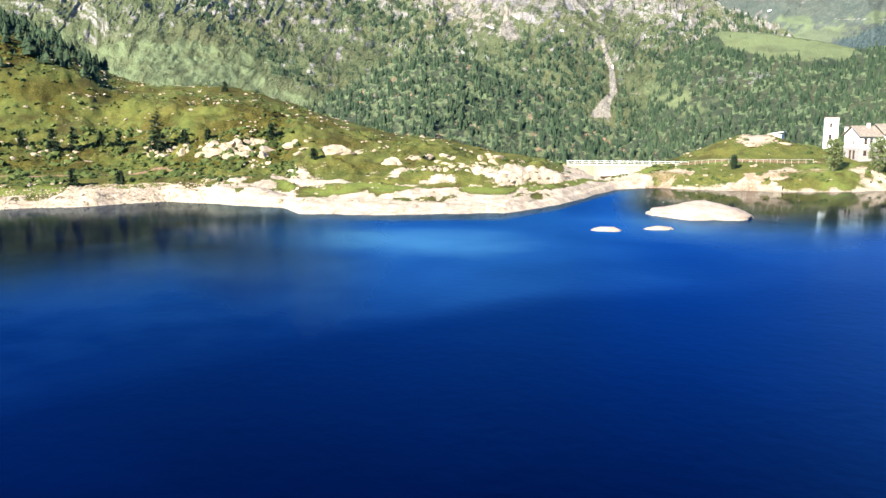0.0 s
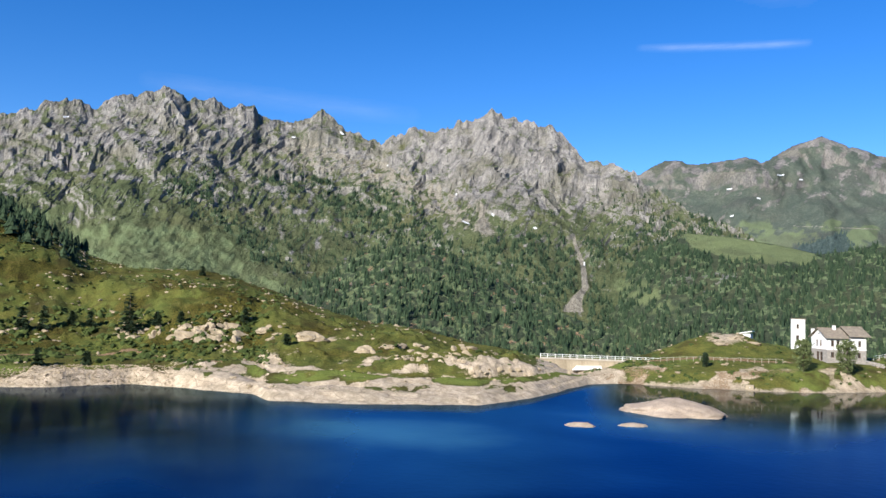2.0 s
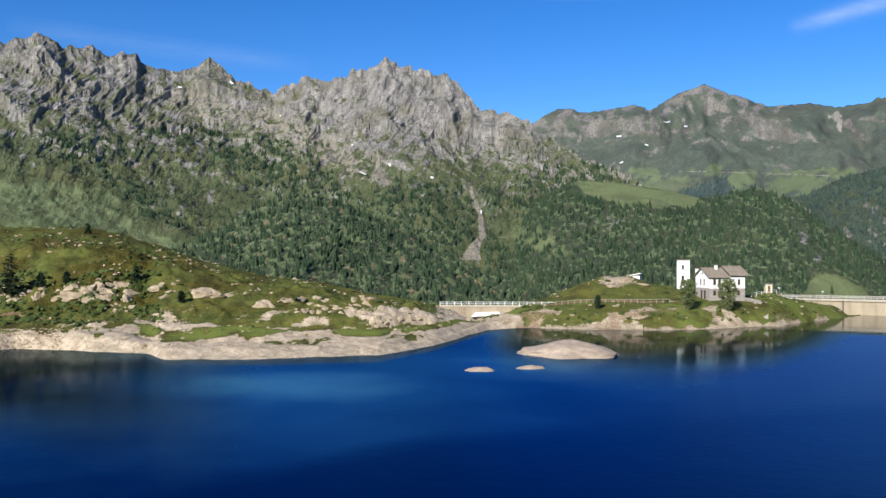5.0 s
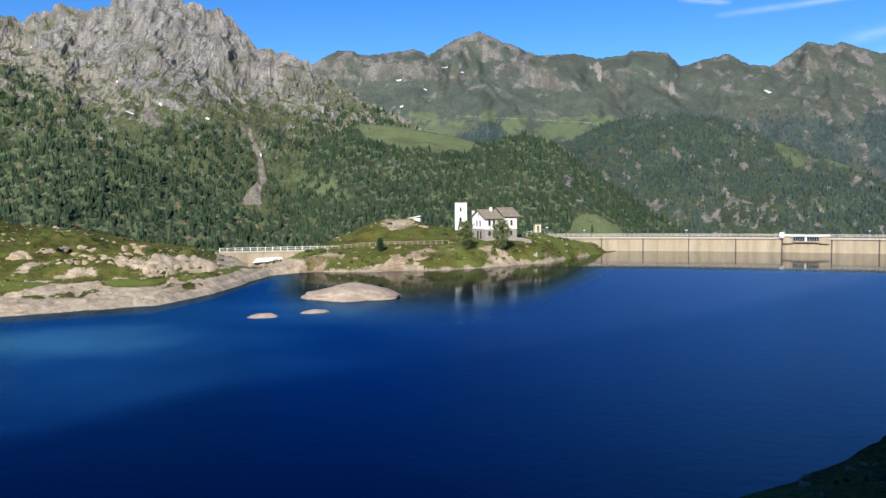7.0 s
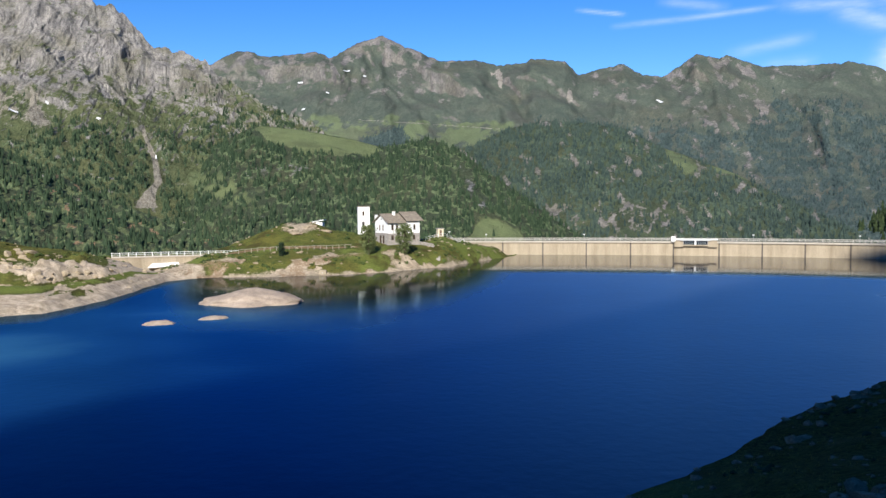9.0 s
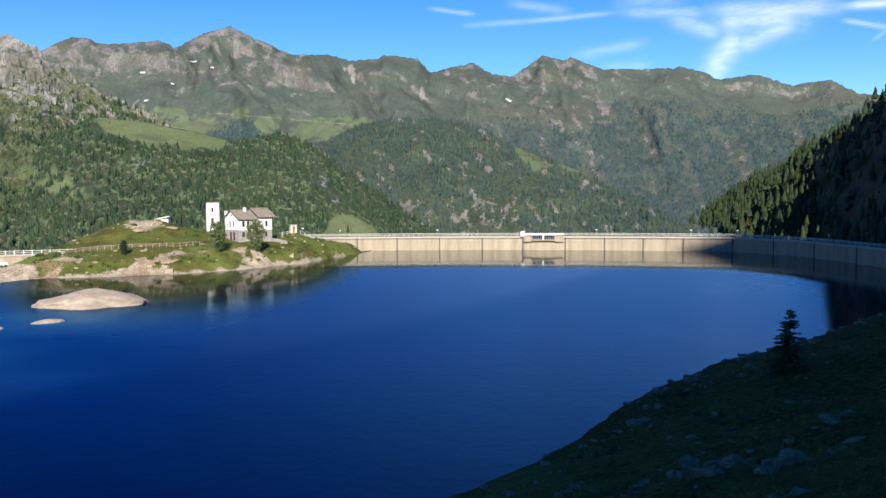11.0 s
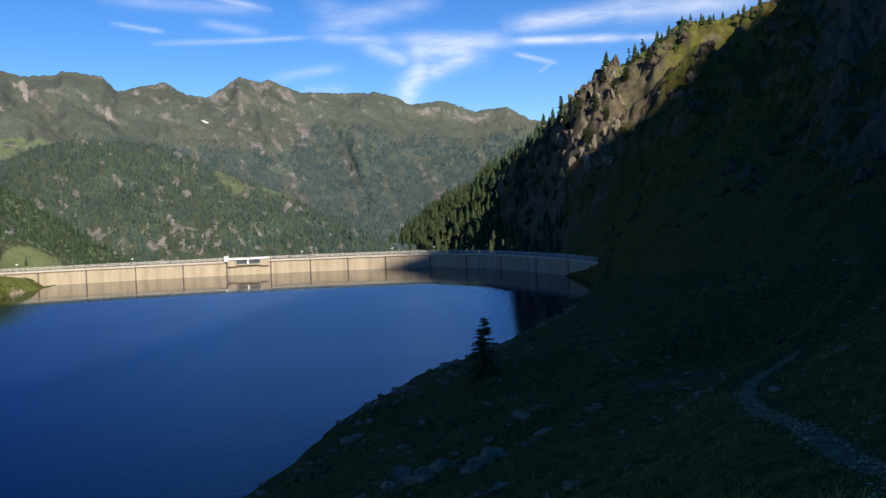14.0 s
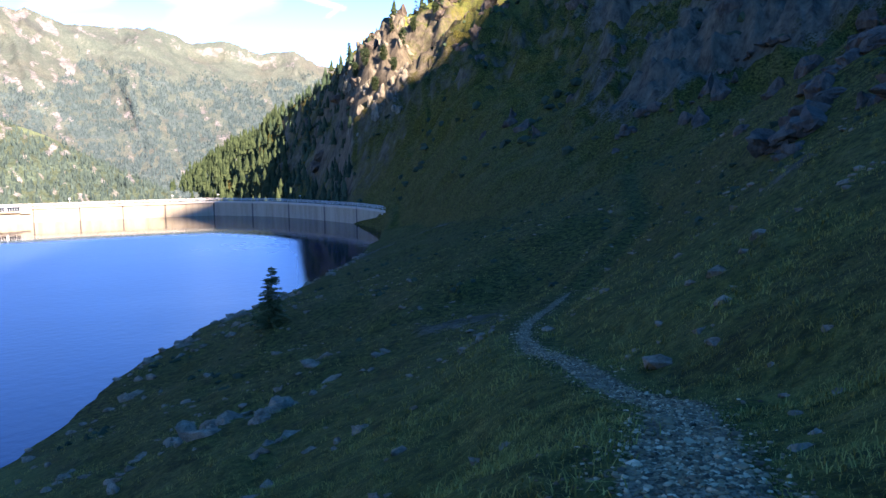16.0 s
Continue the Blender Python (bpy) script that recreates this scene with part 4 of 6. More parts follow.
FAR_CREST = np.array([(-22, 6), (-16, 8.0), (-12.1, 9.15), (-10.6, 10.05), (-9.6, 10.05), (-8.6, 9.75), (-6.4, 10.0), (-5.3, 10.15), (-4.2, 9.8), (-2.4, 10.8), (-1.6, 11.0), (-0.85, 11.3), (0.4, 10.75), (2.6, 9.9), (3.2, 9.6), (5.6, 9.65), (7.1, 9.3), (9.0, 9.4), (9.4, 9.7),
                      (11.7, 9.45), (12.6, 8.5), (13.7, 8.8), (15.5, 9.15), (16.8, 8.4), (18.1, 8.25), (19.1, 8.8), (20.2, 9.55)]
                     + [(21.7, 9.2), (22.1, 9.4), (24.2, 8.55), (27.0, 8.45), (28.9, 8.45), (29.2, 8.55), (30.9, 8.05), (31.6, 7.6), (33.9, 7.8), (36.1, 7.0), (38.3, 7.2), (39.9, 6.3), (43, 5.8), (52, 5)])
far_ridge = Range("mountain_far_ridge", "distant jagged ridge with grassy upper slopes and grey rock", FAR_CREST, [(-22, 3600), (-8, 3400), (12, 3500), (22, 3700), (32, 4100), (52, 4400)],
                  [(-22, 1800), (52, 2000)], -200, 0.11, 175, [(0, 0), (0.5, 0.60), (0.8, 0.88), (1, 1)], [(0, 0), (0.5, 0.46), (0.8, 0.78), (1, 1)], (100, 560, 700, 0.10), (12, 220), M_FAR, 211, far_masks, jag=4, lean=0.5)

# ---- mountain behind the viewer, whose shadow lies over the near slope
behind = Range("mountain_behind", "steep shaded mountain side above the footpath", [(86, 22), (110, 30), (140, 40), (157.2, 41.9), (159.2, 43.1), (162.8, 43), (164.8, 42.6), (168.8, 41), (176.4, 42),
               (182, 39), (190, 33.5), (194.3, 31.5), (196, 27), (199, 20), (206, 10), (222, 8), (275, 6), (297, 6)],
               [(86, 420), (140, 450), (157.2, 448), (159.2, 426), (164.8, 405), (168.8, 408), (176.4, 369), (182, 430), (190, 520), (199, 520), (206, 600), (222, 800), (275, 700), (297, 420)],
               [(86, 70), (200, 60), (221, 90), (235, 160), (250, 220), (297, 260)], 4, 0.7, 40, [(0, 0), (1, 1)], [(0, 0), (1, 1)], (2, 80, 80, 0.1), (3, 40), M_GROUND, 231, lambda m: (0.35 + 0 * m.S, 0 * m.S, 0 * m.S))

for rg, count, low, high, mat, label, tiers, sides, pw in (
        (massif, 12500, 4, 10, M_NEEDLES, "scattered dark conifers climbing the massif's flank", 2, 4, 1.8),
        (spur, 5200, 4.0, 9.5, M_NEEDLES, "dense dark spruce forest on the spur", 2, 5, 1.6),
        (meadow_spur, 10500, 5.0, 11, M_NEEDLES, "dense dark spruce forest below the meadow", 2, 4, 1.5),
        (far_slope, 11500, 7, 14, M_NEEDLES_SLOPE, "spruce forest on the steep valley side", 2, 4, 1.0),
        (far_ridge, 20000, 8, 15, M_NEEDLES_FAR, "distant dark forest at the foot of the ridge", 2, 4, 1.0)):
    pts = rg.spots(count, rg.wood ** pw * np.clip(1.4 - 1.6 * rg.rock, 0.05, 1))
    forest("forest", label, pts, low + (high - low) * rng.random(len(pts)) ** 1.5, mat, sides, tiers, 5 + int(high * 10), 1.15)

# ---------------------------------------------------------------- lake
waz = np.concatenate([np.arange(-180, -66, 4.0), np.arange(-66, 46, 0.5), np.arange(48, 181, 4.0)])
wr = np.concatenate([[0.0], np.geomspace(12, 1, 1), np.linspace(20, 1.0, 1), np.linspace(25, 300, 70)])
wr = np.unique(np.clip(wr, 0, 300))
A, R = np.meshgrid(waz, wr)
lim = np.where((A > 4) & (A < 46), DAM_R(A) + 0.5, np.where(A <= 4, 206, 100))
R = np.minimum(R, lim)
X, Y = R * np.sin(A * DEG), R * np.cos(A * DEG)
shore_gap = FAR_SHORE(A) - R
shallow = 0 * A
shallow = np.maximum(shallow, 0.62 * np.exp(-((X + 52) / 24) ** 2 - ((Y - 92) / 16) ** 2))
shallow = np.maximum(shallow, 0.5 * np.exp(-((X + 28) / 20) ** 2 - ((Y - 122) / 16) ** 2))
shallow = np.maximum(shallow, 0.25 * np.exp(-((X + 45) / 28) ** 2 - ((Y - 74) / 20) ** 2))
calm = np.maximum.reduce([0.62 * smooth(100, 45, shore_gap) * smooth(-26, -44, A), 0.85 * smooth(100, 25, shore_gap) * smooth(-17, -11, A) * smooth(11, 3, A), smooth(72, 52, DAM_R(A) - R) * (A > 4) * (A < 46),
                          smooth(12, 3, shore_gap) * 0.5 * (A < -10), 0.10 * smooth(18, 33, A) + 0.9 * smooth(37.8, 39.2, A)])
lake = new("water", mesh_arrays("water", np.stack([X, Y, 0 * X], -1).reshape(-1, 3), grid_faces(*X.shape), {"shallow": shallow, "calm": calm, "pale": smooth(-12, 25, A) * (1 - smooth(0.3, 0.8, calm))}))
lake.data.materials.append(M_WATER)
tagged(lake, "deep blue calm mountain lake with turquoise shallows", "water", kind="structure")

# ---------------------------------------------------------------- building blocks
def part(name, bm, material, parent=None, label="", at=None, smooth_shade=False):
    me = bpy.data.meshes.new(name)
    bm.to_mesh(me)
    bm.free()
    if smooth_shade:
        me.polygons.foreach_set("use_smooth", np.full(len(me.polygons), True))
    me.materials.append(material)
    ob = new(name, me)
    if at is not None:
        ob.matrix_basis = at
    if parent is not None:
        ob.parent = parent
    if label:
        tagged(ob, label)
    return ob


def box(x0, y0, z0, x1, y1, z1, bevel=0.0, bm=None):
    bm = bm or bmesh.new()
    made = bmesh.ops.create_cube(bm, size=1.0, matrix=Matrix.LocRotScale(((x0 + x1) / 2, (y0 + y1) / 2, (z0 + z1) / 2), None, (x1 - x0, y1 - y0, z1 - z0)))
    if bevel:
        es = {e for v in made["verts"] for e in v.link_edges}
        bmesh.ops.bevel(bm, geom=list(es), offset=bevel, segments=1, affect="EDGES")
    return bm


def rod(a, b, r0, r1=None, sides=6, bm=None):
    bm = bm or bmesh.new()
    a, b = Vector(a), Vector(b)
    m = Matrix.Translation((a + b) / 2) @ (b - a).to_track_quat("Z", "Y").to_matrix().to_4x4()
    bmesh.ops.create_cone(bm, cap_ends=True, segments=sides, radius1=r0, radius2=r0 if r1 is None else r1, depth=(b - a).length, matrix=m)
    return bm


def prism(outline, y0, y1, bm=None):
    """Extrude an outline of (x, z) points along y."""
    bm = bm or bmesh.new()
    f = [bm.verts.new((x, y0, z)) for x, z in outline]
    g = [bm.verts.new((x, y1, z)) for x, z in outline]
    bm.faces.new(f)
    bm.faces.new(g[::-1])
    for i in range(len(f)):
        j = (i + 1) % len(f)
        bm.faces.new((f[i], g[i], g[j], f[j]))
    bmesh.ops.recalc_face_normals(bm, faces=bm.faces)
    return bm


def empty(name, m, label="", category="", group="", kind=""):
    ob = new(name)
    ob.matrix_basis = m
    ob.empty_display_size = 0.3
    return tagged(ob, label, category, group, kind)


def height(x, y):
    return float(land(np.array([float(x)]), np.array([float(y)]))[0][0])


def polar(az, d):
    return d * math.sin(radians(az)), d * math.cos(radians(az))


def spot(az, el, near=60.0, far=430.0):
    """Where the line of sight from the viewpoint at that azimuth and elevation meets the ground."""
    r = np.linspace(near, far, 1200)
    x, y = r * np.sin(az * DEG), r * np.cos(az * DEG)
    z = land(x, y)[0]
    hit = np.nonzero(z >= CAM_Z + r * np.tan(el * DEG))[0]
    i = hit[0] if len(hit) else len(r) - 1
    return float(x[i]), float(y[i]), float(z[i])


M_CONCRETE = plain_material("weathered_concrete", (0.25, 0.205, 0.142), (0.41, 0.345, 0.25), 0.5, 0.9, 0.03, spots=0.4, stretch=(1, 1, 0.12))
M_COPING = plain_material("pale_concrete_coping", (0.36, 0.32, 0.255), (0.48, 0.43, 0.355), 0.8, 0.85, 0.01, spots=0.15)
# Joint strips have a darker tone than the wall blocks.
M_JOINT = plain_material("dark_wall_joint", (0.06, 0.05, 0.045), (0.12, 0.10, 0.085), 1.0, 0.8, 0.02, stretch=(1, 1, 0.3))
M_WHITE = plain_material("white_render_wall", (0.74, 0.73, 0.70), (0.84, 0.83, 0.80), 0.8, 0.9, 0.01, spots=0.08)
M_WHITE_METAL = plain_material("white_painted_steel", (0.72, 0.72, 0.70), (0.82, 0.82, 0.80), 3.0, 0.5, 0.0)
M_RAIL = plain_material("grey_painted_rail", (0.46, 0.43, 0.38), (0.58, 0.55, 0.49), 3.0, 0.6, 0.0)
M_STONE = plain_material("grey_stone_masonry", (0.22, 0.20, 0.18), (0.42, 0.38, 0.34), 2.2, 0.92, 0.05, spots=0.5)
M_ROOF = plain_material("grey_slate_roof", (0.17, 0.145, 0.115), (0.32, 0.27, 0.21), 1.5, 0.85, 0.04, spots=0.4)
M_WOOD = plain_material("brown_window_wood", (0.09, 0.05, 0.03), (0.16, 0.10, 0.06), 5.0, 0.7, 0.01, stretch=(6, 6, 1))
M_FENCE = plain_material("grey_weathered_wood", (0.28, 0.25, 0.20), (0.44, 0.40, 0.33), 4.0, 0.9, 0.01, stretch=(5, 5, 1))
M_GRANITE = plain_material("pale_lichen_granite", (0.22, 0.172, 0.112), (0.48, 0.395, 0.275), 0.7, 0.9, 0.10, spots=0.6)
M_ISLET = plain_material("pink_granite_islet", (0.26, 0.205, 0.155), (0.44, 0.355, 0.275), 0.6, 0.9, 0.12, spots=0.5)
M_BOULDER = plain_material("grey_gneiss_boulder", (0.10, 0.068, 0.042), (0.36, 0.25, 0.165), 2.2, 0.94, 0.12, spots=0.7)
M_PANE, _, _p = node_material("dark_window_glass")
_p.inputs["Base Color"].default_value = (0.015, 0.018, 0.02, 1)
_p.inputs["Roughness"].default_value = 0.08
# One gneiss in two tones: darkened for shaded crags, lightened for the sunlit bluff.
M_CRAG = plain_material("shaded_gneiss_crag", (0.03, 0.024, 0.018), (0.135, 0.106, 0.078), 0.9, 0.95, 0.12, spots=0.6, stretch=(1, 1, 0.5))
M_BLUFF = plain_material("sunlit_gneiss_bluff", (0.055, 0.05, 0.034), (0.29, 0.245, 0.17), 0.9, 0.95, 0.25, spots=0.7, stretch=(1, 1, 0.3))
M_STEEL = plain_material("galvanised_steel", (0.35, 0.36, 0.37), (0.5, 0.5, 0.5), 4.0, 0.45, 0.0, metal=0.7)

# ---------------------------------------------------------------- the dam
WALL_TOP, DECK_TOP, RAIL_TOP = 3.75, 4.25, 5.1
dam = empty("dam", Matrix.Identity(4), "long pale concrete dam with dark joints and railed crest", "dam")


def dam_xy(az, off=0.0):
    return polar(az, float(DAM_R(az)) + off)


def dam_sweep(a0, a1, prof, steps):
    """Sweep a closed (radial offset, z) profile along the dam's line."""
    bm = bmesh.new()
    rings = []
    for i in range(steps + 1):
        az = a0 + (a1 - a0) * i / steps
        rings.append([bm.verts.new((*dam_xy(az, o), z)) for o, z in prof])
    n = len(prof)
    for p0, p1 in zip(rings, rings[1:]):
        for k in range(n):
            bm.faces.new((p0[k], p0[(k + 1) % n], p1[(k + 1) % n], p1[k]))
    bm.faces.new(rings[0])
    bm.faces.new(rings[-1][::-1])
    bmesh.ops.recalc_face_normals(bm, faces=bm.faces)
    return bm


joints = [3.0, 4.9, 7.45, 10.2, 13.15, 16.1, 18.9, 21.8, 24.45, 27.0, 29.6, 32.7, 35.2, 37.6, 40.0, 42.2, 44.2]
for a0, a1 in zip(joints, joints[1:]):
    part("wall_block", dam_sweep(a0 + 0.045, a1 - 0.045, [(0, -8), (0, WALL_TOP), (3.2, WALL_TOP), (9, -8)], 4), M_CONCRETE, dam)
    part("coping", dam_sweep(a0 + 0.008, a1 - 0.008, [(-0.45, WALL_TOP + 0.05), (-0.45, DECK_TOP), (3.5, DECK_TOP), (3.5, WALL_TOP + 0.05)], 4), M_COPING, dam, "pale cantilevered crest walkway")
    for off in (-0.35, 3.4):
        for z in (DECK_TOP + 0.45, RAIL_TOP):
            bm = bmesh.new()
            for i in range(4):
                b0, b1 = a0 + (a1 - a0) * i / 4, a0 + (a1 - a0) * (i + 1) / 4
                rod((*dam_xy(b0, off), z), (*dam_xy(b1, off), z), 0.045, sides=4, bm=bm)
            part("rail", bm, M_RAIL, dam)
for a in joints[1:-1]:
    part("joint", dam_sweep(a - 0.075, a + 0.075, [(0.30, -7), (0.30, WALL_TOP - 0.02), (2.9, WALL_TOP - 0.02), (8, -7)], 1), M_JOINT, dam, "dark recessed expansion joint")
bm0 = rod((0, 0, 0), (0, 0, RAIL_TOP - DECK_TOP + 0.05), 0.05, sides=4)
post_me = bpy.data.meshes.new("post")
bm0.to_mesh(post_me)
bm0.free()
post_me.materials.append(M_RAIL)
for az in np.arange(3.2, 44.1, 0.34):
    for off in (-0.35, 3.4):
        ob = new("post", post_me)
        ob.matrix_basis = Matrix.Translation((*dam_xy(az, off), DECK_TOP - 0.03))
        ob.parent = dam


def lamp_post():
    th = empty("street_lamp", Matrix.Identity(4), "slim grey steel lamp post on the dam crest", "street lamp", "lamps on the dam")
    part("pole", rod((0, 0, 0), (0, 0, 1.9), 0.05, 0.035), M_STEEL, th)
    part("lamp_head", box(-0.32, -0.1, 1.85, 0.32, 0.1, 2.05, 0.03), M_WHITE_METAL, th, "pale lamp head")
    return th


first = lamp_post()
lamp_az = [6.3, 13.0, 23.9, 30.1, 33.0, 38.4]
first.matrix_basis = Matrix.Translation((*dam_xy(lamp_az[0], 3.0), DECK_TOP))
for az in lamp_az[1:]:
    copy_thing(first, Matrix.Translation((*dam_xy(az, 3.0), DECK_TOP)))

# gatehouse over the spillway, set on the crest
gx, gy = dam_xy(20.3, 0)
gate = empty("gatehouse", Matrix.Translation((gx, gy, 0)) @ Matrix.Rotation(radians(-20.3), 4, "Z"), "low white concrete gatehouse with two dark openings on the dam crest", "gatehouse")
part("roof", box(-6.1, -1.3, 4.72, 6.4, 3.4, 5.0, 0.05), M_WHITE, gate)
part("parapet", box(-6.9, -1.35, 4.3, -5.7, 0.2, 5.75, 0.04), M_WHITE, gate)
for x0, x1 in ((-6.0, -3.5), (3.6, 6.1)):
    part("side_wall", box(x0, -0.9, 2.6, x1, 0.4, 4.72, 0.03), M_CONCRETE, gate)
part("side_wall", box(-0.22, -0.9, 3.3, 0.22, 0.4, 4.72, 0.02), M_WHITE, gate)
part("sill", box(-3.5, -1.05, 2.95, 3.6, 0.3, 3.3, 0.04), M_CONCRETE, gate, "concrete sill beam")
for x0, x1 in ((-3.4, -0.24), (0.24, 3.5)):
    part("window", box(x0, -0.5, 3.32, x1, -0.35, 4.7), M_PANE, gate, "dark glazed opening")
    for x in np.linspace(x0 + 0.1, x1 - 0.1, 6):
        part("mullion", box(x - 0.035, -0.62, 3.32, x + 0.035, -0.5, 4.7), M_STEEL, gate)
part("gutter", box(-4.4, -1.5, 4.55, 4.3, -1.32, 4.7, 0.03), M_STEEL, gate, "grey steel rail under the roof")
# ---------------------------------------------------------------- small side dam in the cove
side = empty("side_dam", Matrix.Identity(4), "small pale concrete saddle dam with a white railing", "dam")
sd_az = np.linspace(-18.6, -10.6, 9)
for b0, b1 in zip(sd_az, sd_az[1:]):
    x0, y0 = polar(b0, 206)
    x1, y1 = polar(b1, 206)
    m = Matrix.Translation((x0, y0, 0)) @ Matrix.Rotation(math.atan2(y1 - y0, x1 - x0), 4, "Z")
    L = math.hypot(x1 - x0, y1 - y0)
    part("wall_block", box(0.01, 0, -3, L - 0.01, 2.2, 3.7, 0.03), M_CONCRETE, side, at=m)
    part("coping", box(0, -0.2, 3.72, L, 2.4, 4.05, 0.03), M_COPING, side, at=m)
    part("rail", rod((0, -0.1, 4.9), (L, -0.1, 4.9), 0.05, sides=4), M_WHITE_METAL, side, at=m)
    part("rail", rod((0, -0.1, 4.5), (L, -0.1, 4.5), 0.04, sides=4), M_WHITE_METAL, side, at=m)
    for x in (0.1, L / 2):
        part("post", box(x, -0.18, 4.0, x + 0.14, -0.02, 5.0), M_WHITE_METAL, side, at=m)
x0, y0 = polar(-15.4, 204.5)
part("apron", prism([(-3.6, 1.3), (3.6, 1.7), (3.3, 2.5), (-2.6, 2.3)], 0, 1.6), M_WHITE, side, "white plastered apron", at=Matrix.Translation((x0, y0, 0)) @ Matrix.Rotation(radians(15.4), 4, "Z"))

# ---------------------------------------------------------------- keeper's house
HX, HY = polar(-0.5, 211)
HZ = 5.75
house = empty("house", Matrix.Translation((HX, HY, HZ)) @ Matrix.Rotation(radians(29), 4, "Z"), "white rendered keeper's house with stone ground floor and slate roof", "house")
# local: x along the front, y away from the viewer, front-left corner at the origin
LX, LY, STONE, EAVE, RIDGE = 9.4, 7.0, 2.75, 5.6, 7.55


def wall_with_holes(length, z0, z1, thick, holes):
    """A wall along x, outer face at y = 0, with rectangular holes (x0, z0, x1, z1) through it."""
    xs = sorted({0, length, *[h[0] for h in holes], *[h[2] for h in holes]})
    zs = sorted({z0, z1, *[h[1] for h in holes], *[h[3] for h in holes]})
    bm = bmesh.new()
    for a0, a1 in zip(xs, xs[1:]):
        for b0, b1 in zip(zs, zs[1:]):
            cx, cz = (a0 + a1) / 2, (b0 + b1) / 2
            if b0 >= z0 and b1 <= z1 and not any(h[0] < cx < h[2] and h[1] < cz < h[3] for h in holes):
                box(a0, 0, b0, a1, thick, b1, bm=bm)
    bmesh.ops.remove_doubles(bm, verts=bm.verts, dist=1e-4)
    inner = [f for f in bm.faces if sum(1 for g in bm.faces if g is not f and (g.calc_center_median() - f.calc_center_median()).length < 1e-4)]
    bmesh.ops.delete(bm, geom=inner, context="FACES")
    return bm


def window(parent, m, x0, z0, x1, z1):
    w = part("window", box(x0, 0.16, z0, x1, 0.2, z1), M_PANE, parent, "dark window pane", at=m)
    for a0, a1, b0, b1 in ((x0, x0 + 0.07, z0, z1), (x1 - 0.07, x1, z0, z1), (x0 + 0.07, x1 - 0.07, z0, z0 + 0.07), (x0 + 0.07, x1 - 0.07, z1 - 0.07, z1), ((x0 + x1) / 2 - 0.03, (x0 + x1) / 2 + 0.03, z0 + 0.07, z1 - 0.07)):
        part("frame", box(a0, 0.09, b0, a1, 0.15, b1), M_WOOD, w)
    part("sill", box(x0 - 0.1, -0.1, z0 - 0.1, x1 + 0.1, 0.12, z0 - 0.005), M_STONE, w)
    return w


FRONT = Matrix.Identity(4)
GABLE = Matrix.Translation((0, LY, 0)) @ Matrix.Rotation(radians(-90), 4, "Z")
BACK = Matrix.Translation((LX, LY, 0)) @ Matrix.Rotation(radians(180), 4, "Z")
EAST = Matrix.Translation((LX, 0, 0)) @ Matrix.Rotation(radians(90), 4, "Z")
f_low = [(1.0, 0.95, 1.75, 2.2), (2.3, 0.95, 3.05, 2.2), (5.0, 0.95, 5.75, 2.2), (7.4, 0.95, 8.1, 2.2)]
f_up = [(1.0, 3.55, 1.75, 4.9), (2.3, 3.55, 3.05, 4.9), (5.3, 3.55, 6.05, 4.9), (7.5, 3.55, 8.2, 4.9)]
g_low = [(2.4, 0.05, 3.5, 2.15), (4.0, 0.05, 5.1, 2.15)]
g_up = [(2.2, 3.5, 2.95, 4.9), (3.9, 3.5, 4.65, 4.9)]
T = 0.35
for m, L, low, high in ((FRONT, LX, f_low, f_up), (GABLE, LY, g_low, g_up), (BACK, LX, [], []), (EAST, LY, [], [])):
    inset = T if L == LY else 0.0
    mm = m @ Matrix.Translation((inset, 0, 0))
    sh = lambda hs: [(a - inset, b, c - inset, d) for a, b, c, d in hs]
    part("stone_wall", wall_with_holes(L - 2 * inset, -1.2, STONE, T, sh(low)), M_STONE, house, "grey stone ground-floor wall", at=mm)
    part("wall", wall_with_holes(L - 2 * inset, STONE, EAVE, T, sh(high)), M_WHITE, house, at=mm)
    for h in low + high:
        window(house, m, *h)
for m in (GABLE, EAST):
    part("gable", prism([(T, EAVE), (LY - T, EAVE), (LY / 2, RIDGE - 0.12)], 0.0, T), M_WHITE, house, at=m)
part("vent", prism([(LY / 2 - 0.3, EAVE + 0.55), (LY / 2 + 0.3, EAVE + 0.55), (LY / 2, EAVE + 1.05)], -0.02, 0.1), M_PANE, house, "small triangular gable vent", at=GABLE)
part("string_course", box(-0.06, -0.06, STONE - 0.08, LX + 0.06, -0.003, STONE + 0.06), M_WHITE, house)


def roof_half(x0, x1, rise, side):
    """One pitch with rows of slates standing a little proud of each other."""
    y_eave, y_ridge = (-0.6, LY / 2) if side < 0 else (LY + 0.6, LY / 2)
    z_eave, z_ridge = EAVE - 0.28 + rise, RIDGE + rise
    rows = 9
    line = []
    for i in range(rows):
        for f, lift in ((i / rows, 0.16), ((i + 1) / rows, 0.09)):
            line.append((y_eave + (y_ridge - y_eave) * f, z_eave + (z_ridge - z_eave) * f + lift))
    line += [(y_ridge, z_ridge), (y_eave, z_eave)]
    bm = prism(line, x0, x1)
    for v in bm.verts:
        v.co = Vector((v.co.y, v.co.x, v.co.z))
    bmesh.ops.recalc_face_normals(bm, faces=bm.faces)
    return bm


